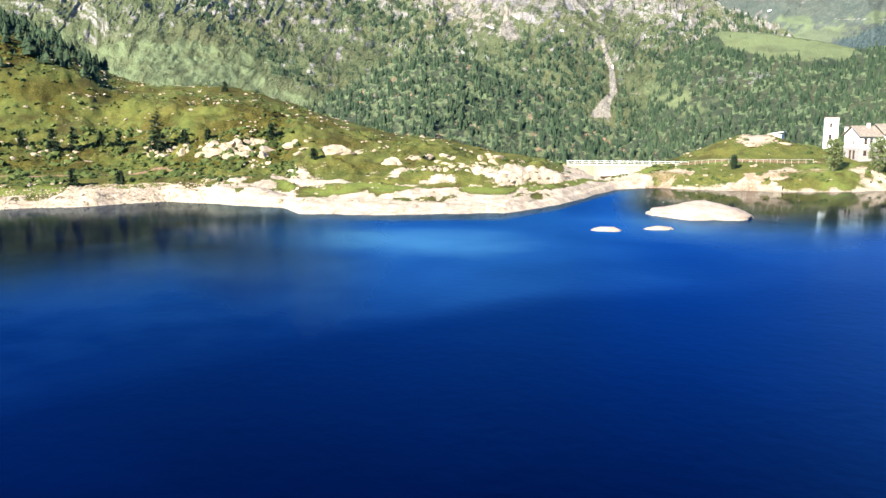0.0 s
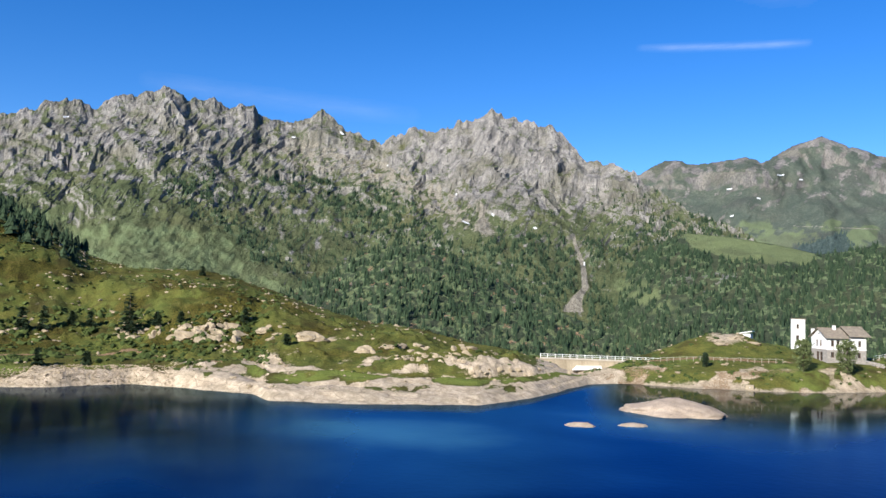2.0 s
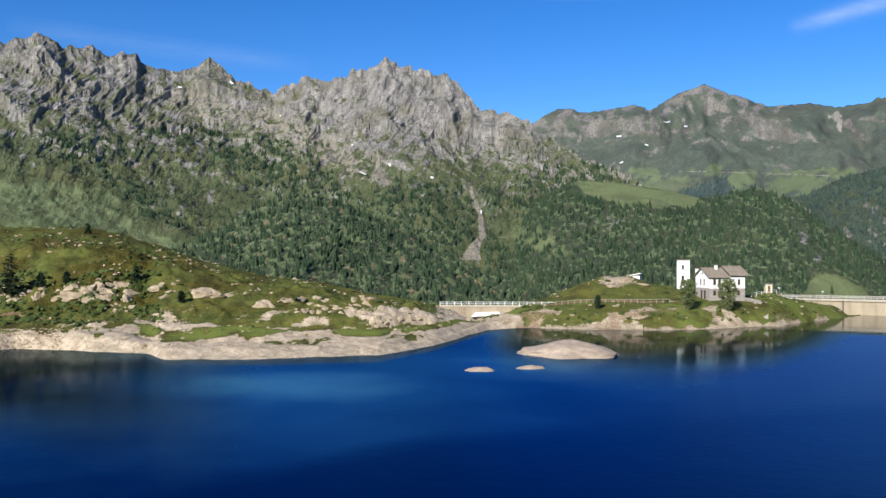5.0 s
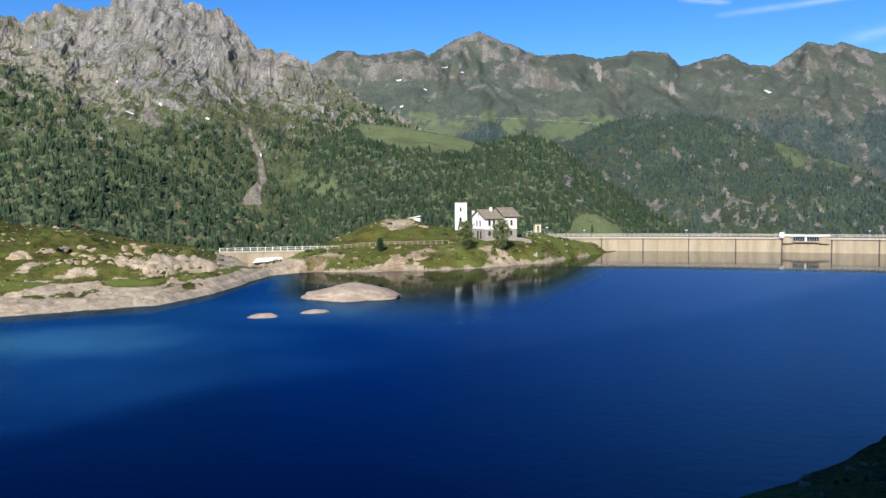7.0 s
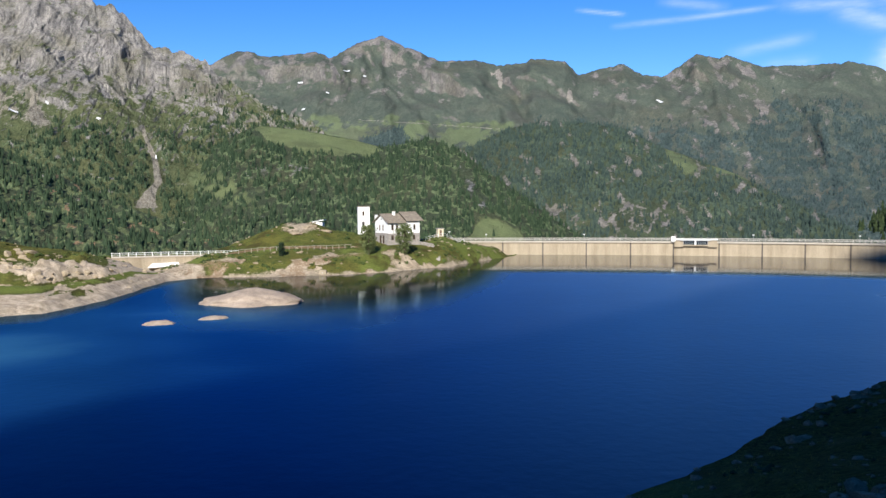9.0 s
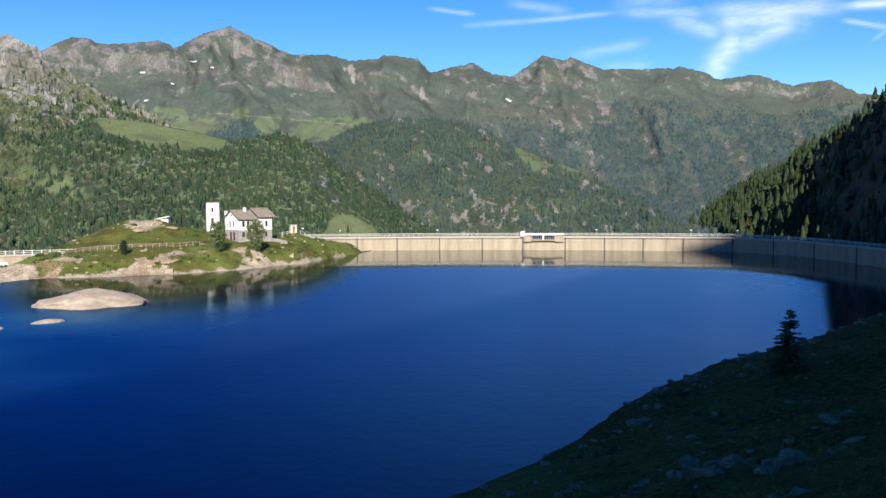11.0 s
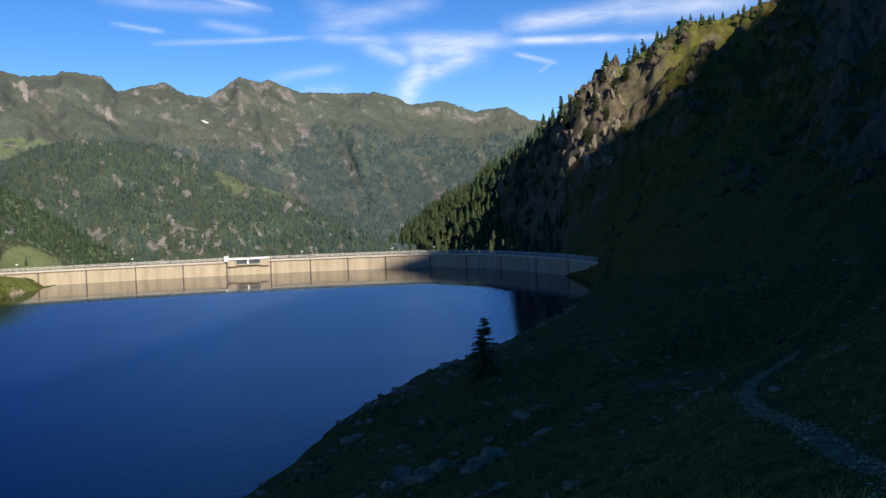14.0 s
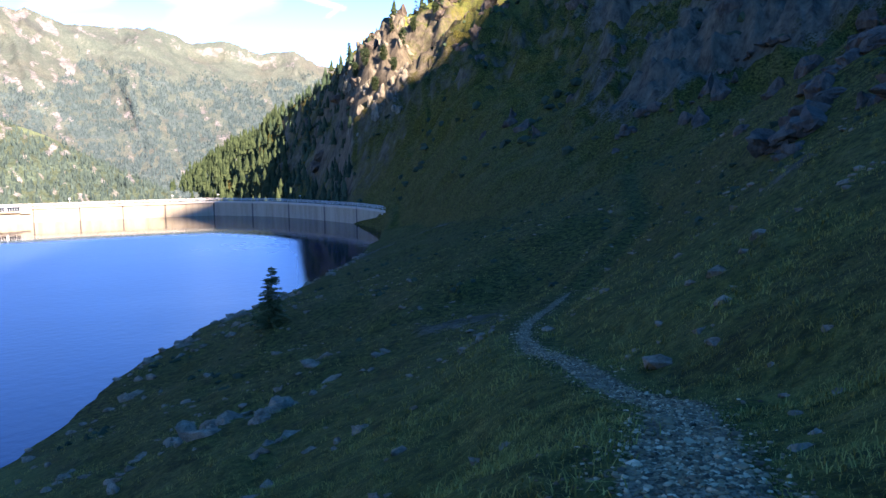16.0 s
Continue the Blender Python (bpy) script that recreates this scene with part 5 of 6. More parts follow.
for s in (-1, 1):
    part("roof", roof_half(-0.5, 5.2, 0.0, s), M_ROOF, house, "grey slate roof pitch")
    part("roof", roof_half(5.2, LX + 0.9, 0.45, s), M_ROOF, house, "grey slate roof pitch, slightly higher")
part("ridge", box(-0.5, LY / 2 - 0.15, RIDGE + 0.06, 5.2, LY / 2 + 0.15, RIDGE + 0.2, 0.03), M_ROOF, house)
part("ridge", box(5.2, LY / 2 - 0.15, RIDGE + 0.51, LX + 0.9, LY / 2 + 0.15, RIDGE + 0.65, 0.03), M_ROOF, house)
for x, y in ((3.0, 2.6), (-0.1, 6.4)):
    ch = part("chimney", box(x, y, EAVE + 0.2, x + 0.6, y + 0.6, RIDGE + 0.75 - (0.9 if y > 5 else 0), 0.02), M_WHITE, house, "white chimney")
    part("cap", box(x - 0.1, y - 0.1, RIDGE + 0.76 - (0.9 if y > 5 else 0), x + 0.7, y + 0.7, RIDGE + 0.86 - (0.9 if y > 5 else 0)), M_ROOF, ch)

# tower
tx, ty = polar(-2.17, 224)
tower = empty("tower", Matrix.Translation((tx, ty, 9.2)) @ Matrix.Rotation(radians(6), 4, "Z"), "square white rendered tower with two dark windows", "tower")
TW = 3.1
for m, hs in ((Matrix.Translation((-TW / 2, -TW / 2, 0)), [(1.05, 0.5, 1.75, 2.1), (1.15, 3.7, 1.7, 4.8)]),
              (Matrix.Translation((TW / 2, TW / 2, 0)) @ Matrix.Rotation(radians(180), 4, "Z"), [])):
    part("wall", wall_with_holes(TW, -3, 6.0, 0.3, hs), M_WHITE, tower, at=m)
    for h in hs:
        window(tower, m, *h)
for sgn in (-1, 1):
    part("wall", box(sgn * (TW / 2 - 0.15) - 0.15, -TW / 2 + 0.3, -3, sgn * (TW / 2 - 0.15) + 0.15, TW / 2 - 0.3, 6.0), M_WHITE, tower)
part("roof", box(-TW / 2 + 0.05, -TW / 2 + 0.05, 5.7, TW / 2 - 0.05, TW / 2 - 0.05, 5.85), M_ROOF, tower)
part("cornice", box(-TW / 2 - 0.14, -TW / 2 - 0.14, 6.0, TW / 2 + 0.14, TW / 2 + 0.14, 6.2, 0.03), M_ROOF, tower, "dark overhanging roof slab")

# valve hut on the crest end
x, y = polar(3.1, 238)
shed = empty("valve_hut", Matrix.Translation((x, y, 6.55)) @ Matrix.Rotation(radians(12), 4, "Z"), "small cream rendered hut with a flat overhanging roof", "hut")
part("wall", box(-0.85, -0.85, -1.2, 0.85, 0.85, 2.2, 0.02), plain_material("cream_render", (0.60, 0.52, 0.36), (0.72, 0.64, 0.48), 1.0, 0.9, 0.01), shed)
part("roof", box(-1.1, -1.1, 2.2, 1.1, 1.1, 2.38, 0.03), M_STONE, shed)
part("door", box(-0.35, -0.89, 0.1, 0.35, -0.855, 1.85), M_WOOD, shed, "brown wooden door")

copy_thing(first, Matrix.Translation((*polar(3.75, 238), height(*polar(3.75, 238)))))

# dry-stone terrace wall and steps beside the house
wall = empty("terrace_wall", Matrix.Identity(4), "low dry-stone terrace wall beside the house", "wall")
gw = random.Random(77)
for row in range(3):
    for i in range(11):
        az = 1.35 + 0.125 * (i + 0.5 * (row % 2))
        x, y = polar(az, 216.5 - 1.2 * (az - 1.35))
        z = max(height(x, y), 4.4) - 0.15 + 0.34 * row
        part("stone", box(-0.24, -0.2, 0, 0.24, 0.25, 0.32 * gw.uniform(0.85, 1.0), 0.04), M_STONE, wall,
             at=Matrix.Translation((x, y, z)) @ Matrix.Rotation(gw.uniform(-0.15, 0.15), 4, "Z"))
steps = empty("stone_steps", Matrix.Identity(4), "short flight of rough stone steps up to the house terrace", "steps")
for i in range(6):
    x, y = polar(2.9, 209 + 0.42 * i)
    part("step", box(-0.75, -0.25, -0.5, 0.75, 0.25, 0.0, 0.03), M_STONE, steps, at=Matrix.Translation((x, y, height(*polar(2.9, 209)) + 0.17 * (i + 1))))
x, y = polar(-5.0, 188.3)
block = empty("mooring_block", Matrix.Translation((x, y, 0)), "pale concrete mooring block at the waterline", "block")
part("base", box(-0.8, -0.6, -1.2, 0.8, 0.8, 1.15, 0.05), M_CONCRETE, block)
part("ring", rod((0, -0.62, 0.6), (0, -0.72, 0.6), 0.12, sides=8), M_STEEL, block)

# low hut behind the knoll
x, y = polar(-5.25, 233)
hut = empty("store_hut", Matrix.Translation((x, y, 9.6)) @ Matrix.Rotation(radians(-8), 4, "Z"), "low white hut half hidden by the knoll", "hut")
part("wall", box(-1.4, -1.2, -3, 1.4, 1.4, 1.35, 0.02), M_WHITE, hut)
part("roof", prism([(-1.9, 1.3), (1.8, 1.95), (1.8, 2.15), (-1.9, 1.5)], -1.6, 1.8), M_WHITE_METAL, hut, "white sheet roof")

# fence along the track on the knoll
fence = empty("fence", Matrix.Identity(4), "low wooden post and rail fence beside the track", "fence")
last = None
for az in np.arange(-10.6, -2.9, 0.42):
    x, y = polar(az, 202 + 0.5 * (az + 10))
    z = height(x, y)
    part("post", rod((x, y, z - 0.3), (x, y, z + 1.05), 0.055, 0.05, 5), M_FENCE, fence)
    if last:
        part("rail", rod((*last[:2], last[2] + 0.95), (x, y, z + 0.95), 0.04, sides=4), M_FENCE, fence)
    last = (x, y, z)
# railing from the house terrace to the dam
rail = empty("railing", Matrix.Identity(4), "white steel railing between the house and the dam", "railing")
last = None
for az in np.arange(2.1, 5.0, 0.3):
    x, y = polar(az, 224 + (az - 2.1) * 9)
    z = max(height(x, y), 4.2)
    part("post", rod((x, y, z - 0.3), (x, y, z + 1.0), 0.05, sides=4), M_WHITE_METAL, rail)
    if last:
        for q in (0.5, 0.98):
            part("rail", rod((*last[:2], last[2] + q), (x, y, z + q), 0.04, sides=4), M_WHITE_METAL, rail)
    last = (x, y, z)

# ---------------------------------------------------------------- islets of smooth granite
def whaleback(name, cx, cy, lx, ly, h, turn, seed, label):
    bm = bmesh.new()
    bmesh.ops.create_icosphere(bm, subdivisions=5, radius=1.0)
    for v in bm.verts:
        c = v.co.copy()
        q = 1 + 0.16 * noise.noise(c * 1.6 + Vector((seed, 0, 0))) + 0.09 * noise.noise(c * 4 + Vector((0, seed, 0)))
        top = max(c.z, -0.5) if c.z < 0 else c.z ** 1.5
        slab = 0.10 * abs(noise.noise(Vector((c.x * 2.2 + c.y, c.y * 7.0 - c.x, seed)))) + 0.05 * noise.noise(c * 11 + Vector((seed, seed, 0)))
        v.co = Vector((c.x * lx * q + 0.09 * c.x, c.y * ly * q, (top * q * (1 + 0.30 * c.x) - slab * (c.z > 0)) * h))
    return tagged(part(name, bm, M_ISLET, None, "", Matrix.Translation((cx, cy, -0.12)) @ Matrix.Rotation(radians(turn), 4, "Z"), True), label, "rock", "islets in the lake")


whaleback("islet", -23.9, 136.0, 8.5, 6.0, 2.3, -4, 1.0, "smooth rounded pink granite islet rising from the lake")
whaleback("islet", -32.0, 112.6, 2.3, 1.4, 0.62, 10, 5.0, "low flat granite rock just above the water")
whaleback("islet", -25.7, 117.2, 2.3, 1.2, 0.55, 25, 9.0, "narrow low granite rock just above the water")

# ---------------------------------------------------------------- snow left in the gullies
def snow_patch(rg, az, el, wa, we, tilt, seed):
    """A draped sheet over the part of a mountain flank round az, el."""
    c, s = math.cos(radians(tilt)), math.sin(radians(tilt))
    dA, dE = rg.A - az, rg.EL - el
    u, v = (dA * c + dE * s) / ((0.45 if rg is massif else 0.8) * wa), (-dA * s + dE * c) / max(0.28 * we, 0.042)
    i, j = np.unravel_index(np.argmin(dA ** 2 + dE ** 2 + 100 * ((rg.S > 0.96) | ~rg.bare)), rg.A.shape)
    near_row = np.abs(np.arange(rg.A.shape[0])[:, None] - i) < 9
    inside = ((u * u + v * v + 0.2 * fbm(rg.A * 5, rg.EL * 6, 3, seed)) < 1) & near_row
    whole = np.zeros_like(inside)
    whole[i, j] = True
    for _ in range(40):                      # one connected sheet only
        grown = whole.copy()
        grown[1:] |= whole[:-1]
        grown[:-1] |= whole[1:]
        grown[:, 1:] |= whole[:, :-1]
        grown[:, :-1] |= whole[:, 1:]
        whole = grown & (inside | whole)
    inside = whole
    keep = inside[:-1, :-1] & (rg.S[:-1, :-1] < 0.97)
    q = grid_faces(*rg.S.shape, keep)
    used, idx = np.unique(q, return_inverse=True)
    P = rg.P.reshape(-1, 3)[used] + np.array([0, 0, 2.0])
    P[:, :2] *= 0.9985
    me = mesh_arrays("snow_patch", P, idx.reshape(-1, 4))
    me.materials.append(M_SNOW)
    tagged(new("snow_patch", me), "old white snow lying in a mountain gully", "snow", "snow patches")


for rg, spec in ((massif, ((-23.9, 5.65, 0.75, 0.22, -28), (-22.1, 6.25, 0.32, 0.22, -60), (-19.2, 5.4, 0.45, 0.14, -25), (-32.8, 11.5, 0.4, 0.16, -25), (-29.5, 9.4, 0.4, 0.10, -15), (-24.7, 7.6, 0.45, 0.12, -60),
                           (-36.1, 11.0, 0.3, 0.12, 0), (-15.75, 3.0, 0.30, 0.18, -70), (-50.5, 11.0, 0.5, 0.14, 0))),
                 (far_ridge, ((-6.3, 8.05, 0.75, 0.13, -12), (-6.2, 6.3, 0.65, 0.16, -14), (-4.5, 7.45, 0.25, 0.10, 0), (-3.2, 8.9, 0.3, 0.10, -15), (17.9, 6.6, 0.3, 0.13, -30), (-2.0, 8.6, 0.2, 0.08, 0)))):
    for n, (az, el, wa, we, tilt) in enumerate(spec):
        snow_patch(rg, az, el, wa, we, tilt, 400 + n)

# ---------------------------------------------------------------- high cirrus
def cirrus():
    m = bpy.data.materials.new("cirrus_ice_cloud")
    m.use_nodes = True
    t = m.node_tree
    t.nodes.clear()
    k = Net(t)
    out, mixer = k.n("ShaderNodeOutputMaterial"), k.n("ShaderNodeMixShader")
    clear, glow = k.n("ShaderNodeBsdfTransparent"), k.n("ShaderNodeEmission")
    glow.inputs["Color"].default_value = (0.93, 0.96, 1.0, 1)
    glow.inputs["Strength"].default_value = 0.85
    wisp = k.noise(0.007, 9, 0.7, stretch=(0.5, 0.5, 2.2))
    big = k.noise(0.0012, 4, 0.5, stretch=(1, 1, 2.5))
    a = k.math("MULTIPLY", k.attr("veil"), k.ramp(wisp, (0.30, 0.30), (0.66, 1.0)))
    a = k.math("MULTIPLY", a, k.ramp(big, (0.3, 0.7), (0.6, 1.0)))
    k.link(k.math("MULTIPLY", a, 1.0, clamp=True), mixer.inputs[0])
    k.link(clear.outputs[0], mixer.inputs[1])
    k.link(glow.outputs[0], mixer.inputs[2])
    k.link(mixer.outputs[0], out.inputs["Surface"])
    # strokes: azimuth, elevation of both ends, half width in degrees, density
    strokes = ((14.9, 11.6, 25.5, 12.2, 0.14, 0.42), (25.5, 12.2, 31, 11.8, 0.28, 0.6), (31, 11.9, 38.6, 11.6, 0.45, 0.75), (38.6, 11.6, 46.5, 11.3, 0.22, 0.8), (46.5, 11.3, 52, 10.9, 0.2, 0.6),
               (12.5, 12.75, 15.6, 12.35, 0.10, 0.65), (28.6, 11.7, 31.8, 10.4, 0.45, 0.55), (31.5, 11.3, 36.5, 11.0, 0.75, 0.75), (36.5, 11.0, 32.6, 9.6, 0.5, 0.75), (33.0, 10.4, 31.2, 8.3, 0.65, 0.85), (32.0, 9.0, 31.0, 7.4, 0.6, 0.7),
               (38.9, 10.75, 41.8, 9.95, 0.10, 0.7), (41.6, 10.1, 40.6, 9.4, 0.08, 0.35), (38.6, 12.5, 47, 13.2, 0.5, 0.7), (45, 13.1, 55, 13.0, 0.7, 0.75))
    more = ((25.4, 12.7, 33.6, 14.4, 0.5, 0.42), (25.5, 14.3, 29, 12.6, 0.7, 0.36), (33, 14.3, 26.5, 13.3, 0.5, 0.35), (12, 14.2, 22, 13.9, 0.35, 0.3), (14, 15.5, 22.4, 13.9, 0.16, 0.6), (5.0, 14.5, 13.9, 15.9, 0.4, 0.35), (22.3, 9.5, 27, 10.2, 0.3, 0.30),
            (24.4, 8.5, 27.2, 8.7, 0.35, 0.30), (18, 13.0, 22, 12.4, 0.25, 0.3), (-12.1, 17.5, -1.6, 17.1, 0.16, 0.24), (-11.0, 23.1, -1.8, 20.2, 0.9, 0.08), (-45.6, 14.0, -28, 13.0, 0.5, 0.09))
    A, E = np.meshgrid(np.arange(-62, 66, 0.25), np.arange(4, 30, 0.125))
    veil = 0 * A
    for a0, e0, a1, e1, w, d in strokes + more:
        dx, dy = a1 - a0, e1 - e0
        u = np.clip(((A - a0) * dx + (E - e0) * dy) / (dx * dx + dy * dy), 0, 1)
        dist = np.hypot(A - a0 - u * dx, E - e0 - u * dy)
        veil = np.maximum(veil, 0.78 * d * (0.4 + 0.6 * smooth(0, 0.2, u) * smooth(1, 0.8, u)) * np.exp(-(dist / (1.12 * w)) ** 2))
    R = 4850.0
    P = np.stack([R * np.cos(E * DEG) * np.sin(A * DEG), R * np.cos(E * DEG) * np.cos(A * DEG), CAM_Z + R * np.sin(E * DEG)], -1)
    v = veil > 0.012
    keep = v[:-1, :-1] | v[1:, 1:] | v[:-1, 1:] | v[1:, :-1]
    me = mesh_arrays("backdrop_clouds", P.reshape(-1, 3), grid_faces(*A.shape, keep), {"veil": veil})
    me.materials.append(m)
    tagged(new("backdrop_clouds", me), "thin white cirrus streaks high in the sky", "cloud", kind="structure")


cirrus()

# ---------------------------------------------------------------- trees
def spruce(h, seed, material, whorls=16, label="", lean=0.0, wide=0.20, sparse=1.0, tuft=0.16):
    """A conifer: tapered trunk, drooping boughs in whorls, each bough with sprays of needles."""
    g = random.Random(seed)
    th = empty("conifer", Matrix.Identity(4), label, "tree", "lone conifers")
    part("trunk", rod((0, 0, -0.3), (lean * h, 0, h * 0.97), 0.022 * h, 0.004 * h, 7), M_BARK, th)
    wood, bm = bmesh.new(), bmesh.new()
    for _ in range(whorls):
        for _ in range(g.randint(5, 7)):
            f = min(0.97, 0.05 + 0.92 * g.random() ** 1.25)
            reach = wide * h * (1 - f) ** 0.8 * g.uniform(0.8, 1.2) + 0.02 * h
            if g.random() > sparse:
                continue
            a = g.uniform(0, 6.283)
            L = reach * g.uniform(0.65, 1.15)
            z0 = f * h
            base = Vector((lean * z0, 0, z0))
            tip = base + Vector((math.cos(a) * L, math.sin(a) * L, -0.22 * L + 0.10 * h * f * 0.3))
            rod(base, tip, 0.005 * h * (1 - f) + 0.004, 0.002, 3, wood)
            n = max(3, int(L / (tuft * 0.45)))
            for i in range(n):
                c = base.lerp(tip, (i + 0.9) / n) + Vector((g.gauss(0, tuft * 0.2), g.gauss(0, tuft * 0.2), g.gauss(0, tuft * 0.15)))
                for _ in range(3):
                    d = Vector((math.cos(a + g.gauss(0, 0.9)), math.sin(a + g.gauss(0, 0.9)), g.uniform(-0.5, 0.35))) * tuft * g.uniform(0.8, 1.6)
                    o = d.cross(Vector((g.gauss(0, 1), g.gauss(0, 1), g.gauss(0, 1)))).normalized() * tuft * 0.30
                    bm.faces.new([bm.verts.new(p) for p in (c - d * 0.3 + o, c - d * 0.3 - o, c + d)])
    top = Vector((lean * h, 0, h))
    for _ in range(10):
        d = Vector((g.gauss(0, 0.25), g.gauss(0, 0.25), 1)) * tuft
        bm.faces.new([bm.verts.new(p) for p in (top - d + Vector((0.04, 0, 0)), top - d - Vector((0.04, 0, 0)), top + d * 0.4)])
    part("boughs", wood, M_BARK, th)
    part("crown", bm, material, th)
    return th


def pine(h, seed, material, label, group, trunk=0.14, width=0.25, clumps=190, leaf=0.36):
    """A round-crowned pine: trunk, limbs and a crown of leaf clumps with gaps."""
    g = random.Random(seed)
    th = empty("pine_tree", Matrix.Identity(4), label, "tree", group)
    part("trunk", rod((0, 0, -0.4), (0.02 * h, 0, h * 0.8), 0.025 * h, 0.008 * h, 7), M_BARK, th)
    wood, bm = bmesh.new(), bmesh.new()
    for n in range(clumps):
        f = g.random() ** 0.85
        z = trunk * h + f * (1 - trunk) * h * 0.97
        rad = width * h * (math.sin(math.pi * min(1, 0.12 + 0.86 * (1 - f) ** 0.8))) ** 0.7
        a, q = g.uniform(0, 6.283), rad * math.sqrt(g.random()) * g.uniform(0.8, 1.1)
        c = Vector((math.cos(a) * q, math.sin(a) * q, z))
        if n % 3 == 0:
            rod((0, 0, z - 0.12 * h), c, 0.006 * h, 0.003, 3, wood)
        for _ in range(16):
            p = c + Vector((g.gauss(0, leaf * 0.75), g.gauss(0, leaf * 0.75), g.gauss(0, leaf * 0.6)))
            d = Vector((g.gauss(0, 1), g.gauss(0, 1), g.gauss(0.3, 0.8))).normalized() * leaf * g.uniform(0.6, 1.1)
            o = d.cross(Vector((g.gauss(0, 1), g.gauss(0, 1), g.gauss(0, 1)))).normalized() * leaf * 0.38
            bm.faces.new([bm.verts.new(v) for v in (p - d * 0.5, p + o, p + d * 0.6, p - o)])
    part("limbs", wood, M_BARK, th)
    part("crown", bm, material, th)
    return th


def stand(th, az, el, turn=0.0, near=60.0, far=430.0, sink=0.0):
    x, y, z = spot(az, el, near, far)
    th.matrix_basis = Matrix.Translation((x, y, z - sink)) @ Matrix.Rotation(turn, 4, "Z")
    return x, y, z


M_PINE = leaf_material("stone_pine_needles", (0.05, 0.068, 0.028), (0.17, 0.20, 0.085))
# the lone spruce on the near shore
x, y = polar(36.2, 62)
lone = spruce(4.7, 3, M_PINE, 48, "lone young spruce on the shaded grassy shore", 0.02, 0.31, 1.0, 0.14)
lone.matrix_basis = Matrix.Translation((x, y, height(x, y) - 0.2))

# two pines and a small cypress-like tree by the house
for az, el, h, seed in ((-1.84, -3.5, 7.2, 11), (0.63, -3.5, 7.6, 12)):
    p = pine(h, seed, M_PINE, "bushy green stone pine below the keeper's house", "pines by the house", 0.05, 0.29)
    stand(p, az, el, seed, 150, 260, 0.1)
p = pine(3.4, 14, M_NEEDLES, "small dark bushy conifer beside the track", "pines by the house", 0.02, 0.22, 90, 0.24)
stand(p, -7.76, -3.53, 1.0, 150, 260, 0.1)

# conifers over the ledges on the far shore
for n, (az, el, h) in enumerate(((-46.0, -2.3, 8.6), (-52.2, -2.3, 5.2), (-51.0, -2.2, 5.0), (-48.3, -2.0, 3.4), (-44.3, -1.9, 3.0), (-42.8, -1.6, 2.2), (-38.7, -1.6, 3.4), (-55.6, -2.0, 4.0), (-53.9, -1.9, 3.2),
                                 (-51.2, -4.4, 3.0), (-48.4, -4.4, 2.6), (-41.6, 1.5, 3.0), (-35.9, -3.0, 2.2), (-49.4, -1.9, 3.0))):
    t = spruce(h, 40 + n, M_NEEDLES, 15, "dark green conifer above the lakeside ledges", 0.0, 0.26, 1.0, 0.44)
    stand(t, az, el, n * 1.3, 120)


# ---------------------------------------------------------------- scattered plants and stones
def scatter(count, az, r, weight, power=1.0):
    """Random places on the ground within the azimuths and distances, kept with the probability weight(x, y, z, rock, ...)."""
    out, got = [], 0
    for _ in range(12):
        a = rng.uniform(az[0], az[1], count) * DEG
        d = (r[0] ** (power + 1) + rng.random(count) * (r[1] ** (power + 1) - r[0] ** (power + 1))) ** (1 / (power + 1))
        x, y = d * np.sin(a), d * np.cos(a)
        z, rock, scree, _ = land(x, y)
        ok = rng.random(count) < weight(x, y, z, rock, scree, a / DEG, d)
        out.append(np.stack([x, y, z], -1)[ok])
        got += ok.sum()
        if got >= count:
            break
    return np.concatenate(out)[:count]


def lumps(name, label, category, points, sizes, material, flat=0.6, seed=0, smooth_shade=False):
    """Small irregular lumps (bushes, stones) joined in one mesh."""
    bm = bmesh.new()
    bmesh.ops.create_icosphere(bm, subdivisions=1, radius=1.0)
    V = np.array([v.co[:] for v in bm.verts])
    T = np.array([[v.index for v in f.verts] for f in bm.faces])
    bm.free()
    g = np.random.default_rng(seed)
    n = len(points)
    W = V[None] * (1 + g.normal(0, 0.22, (n, len(V), 1)))
    st = g.uniform(0.6, 1.4, (n, 1, 3)) * np.array([1, 1, flat])
    W = W * st * sizes[:, None, None]
    ang = g.random(n) * 6.283
    c, s = np.cos(ang)[:, None], np.sin(ang)[:, None]
    X = np.stack([W[..., 0] * c - W[..., 1] * s, W[..., 0] * s + W[..., 1] * c, W[..., 2]], -1) + points[:, None, :]
    F = T[None] + (np.arange(n) * len(V))[:, None, None]
    me = mesh_arrays(name, X.reshape(-1, 3), F.reshape(-1, 3), smooth_shade=smooth_shade)
    me.materials.append(material)
    return tagged(new(name, me), label, category, kind="stuff")


# bushes on the far hill
pts = scatter(5200, (-62, -16), (140, 390), lambda x, y, z, rk, sc, a, d: (z > 2.8) * (sc < 0.2) * (0.06 + 0.94 * smooth(0.0, 0.4, fbm(x / 15, y / 15, 4, 501))) * np.where(a < -36, 1.0, 0.35))
lumps("bushes", "low dark juniper and rose bushes on the far hillside", "bush", pts, 0.15 + 0.65 * rng.random(len(pts)) ** 2, M_SHRUB, 0.55, 51)
pts = scatter(1500, (-60, -37), (165, 235), lambda x, y, z, rk, sc, a, d: (z > 3.4) * (z < 13) * smooth(-0.1, 0.3, fbm(x / 9, y / 9, 4, 502)))
lumps("bushes", "dense dark alder scrub on the bank above the lake", "bush", pts, 0.25 + 0.7 * rng.random(len(pts)) ** 2, M_SHRUB, 0.7, 63)
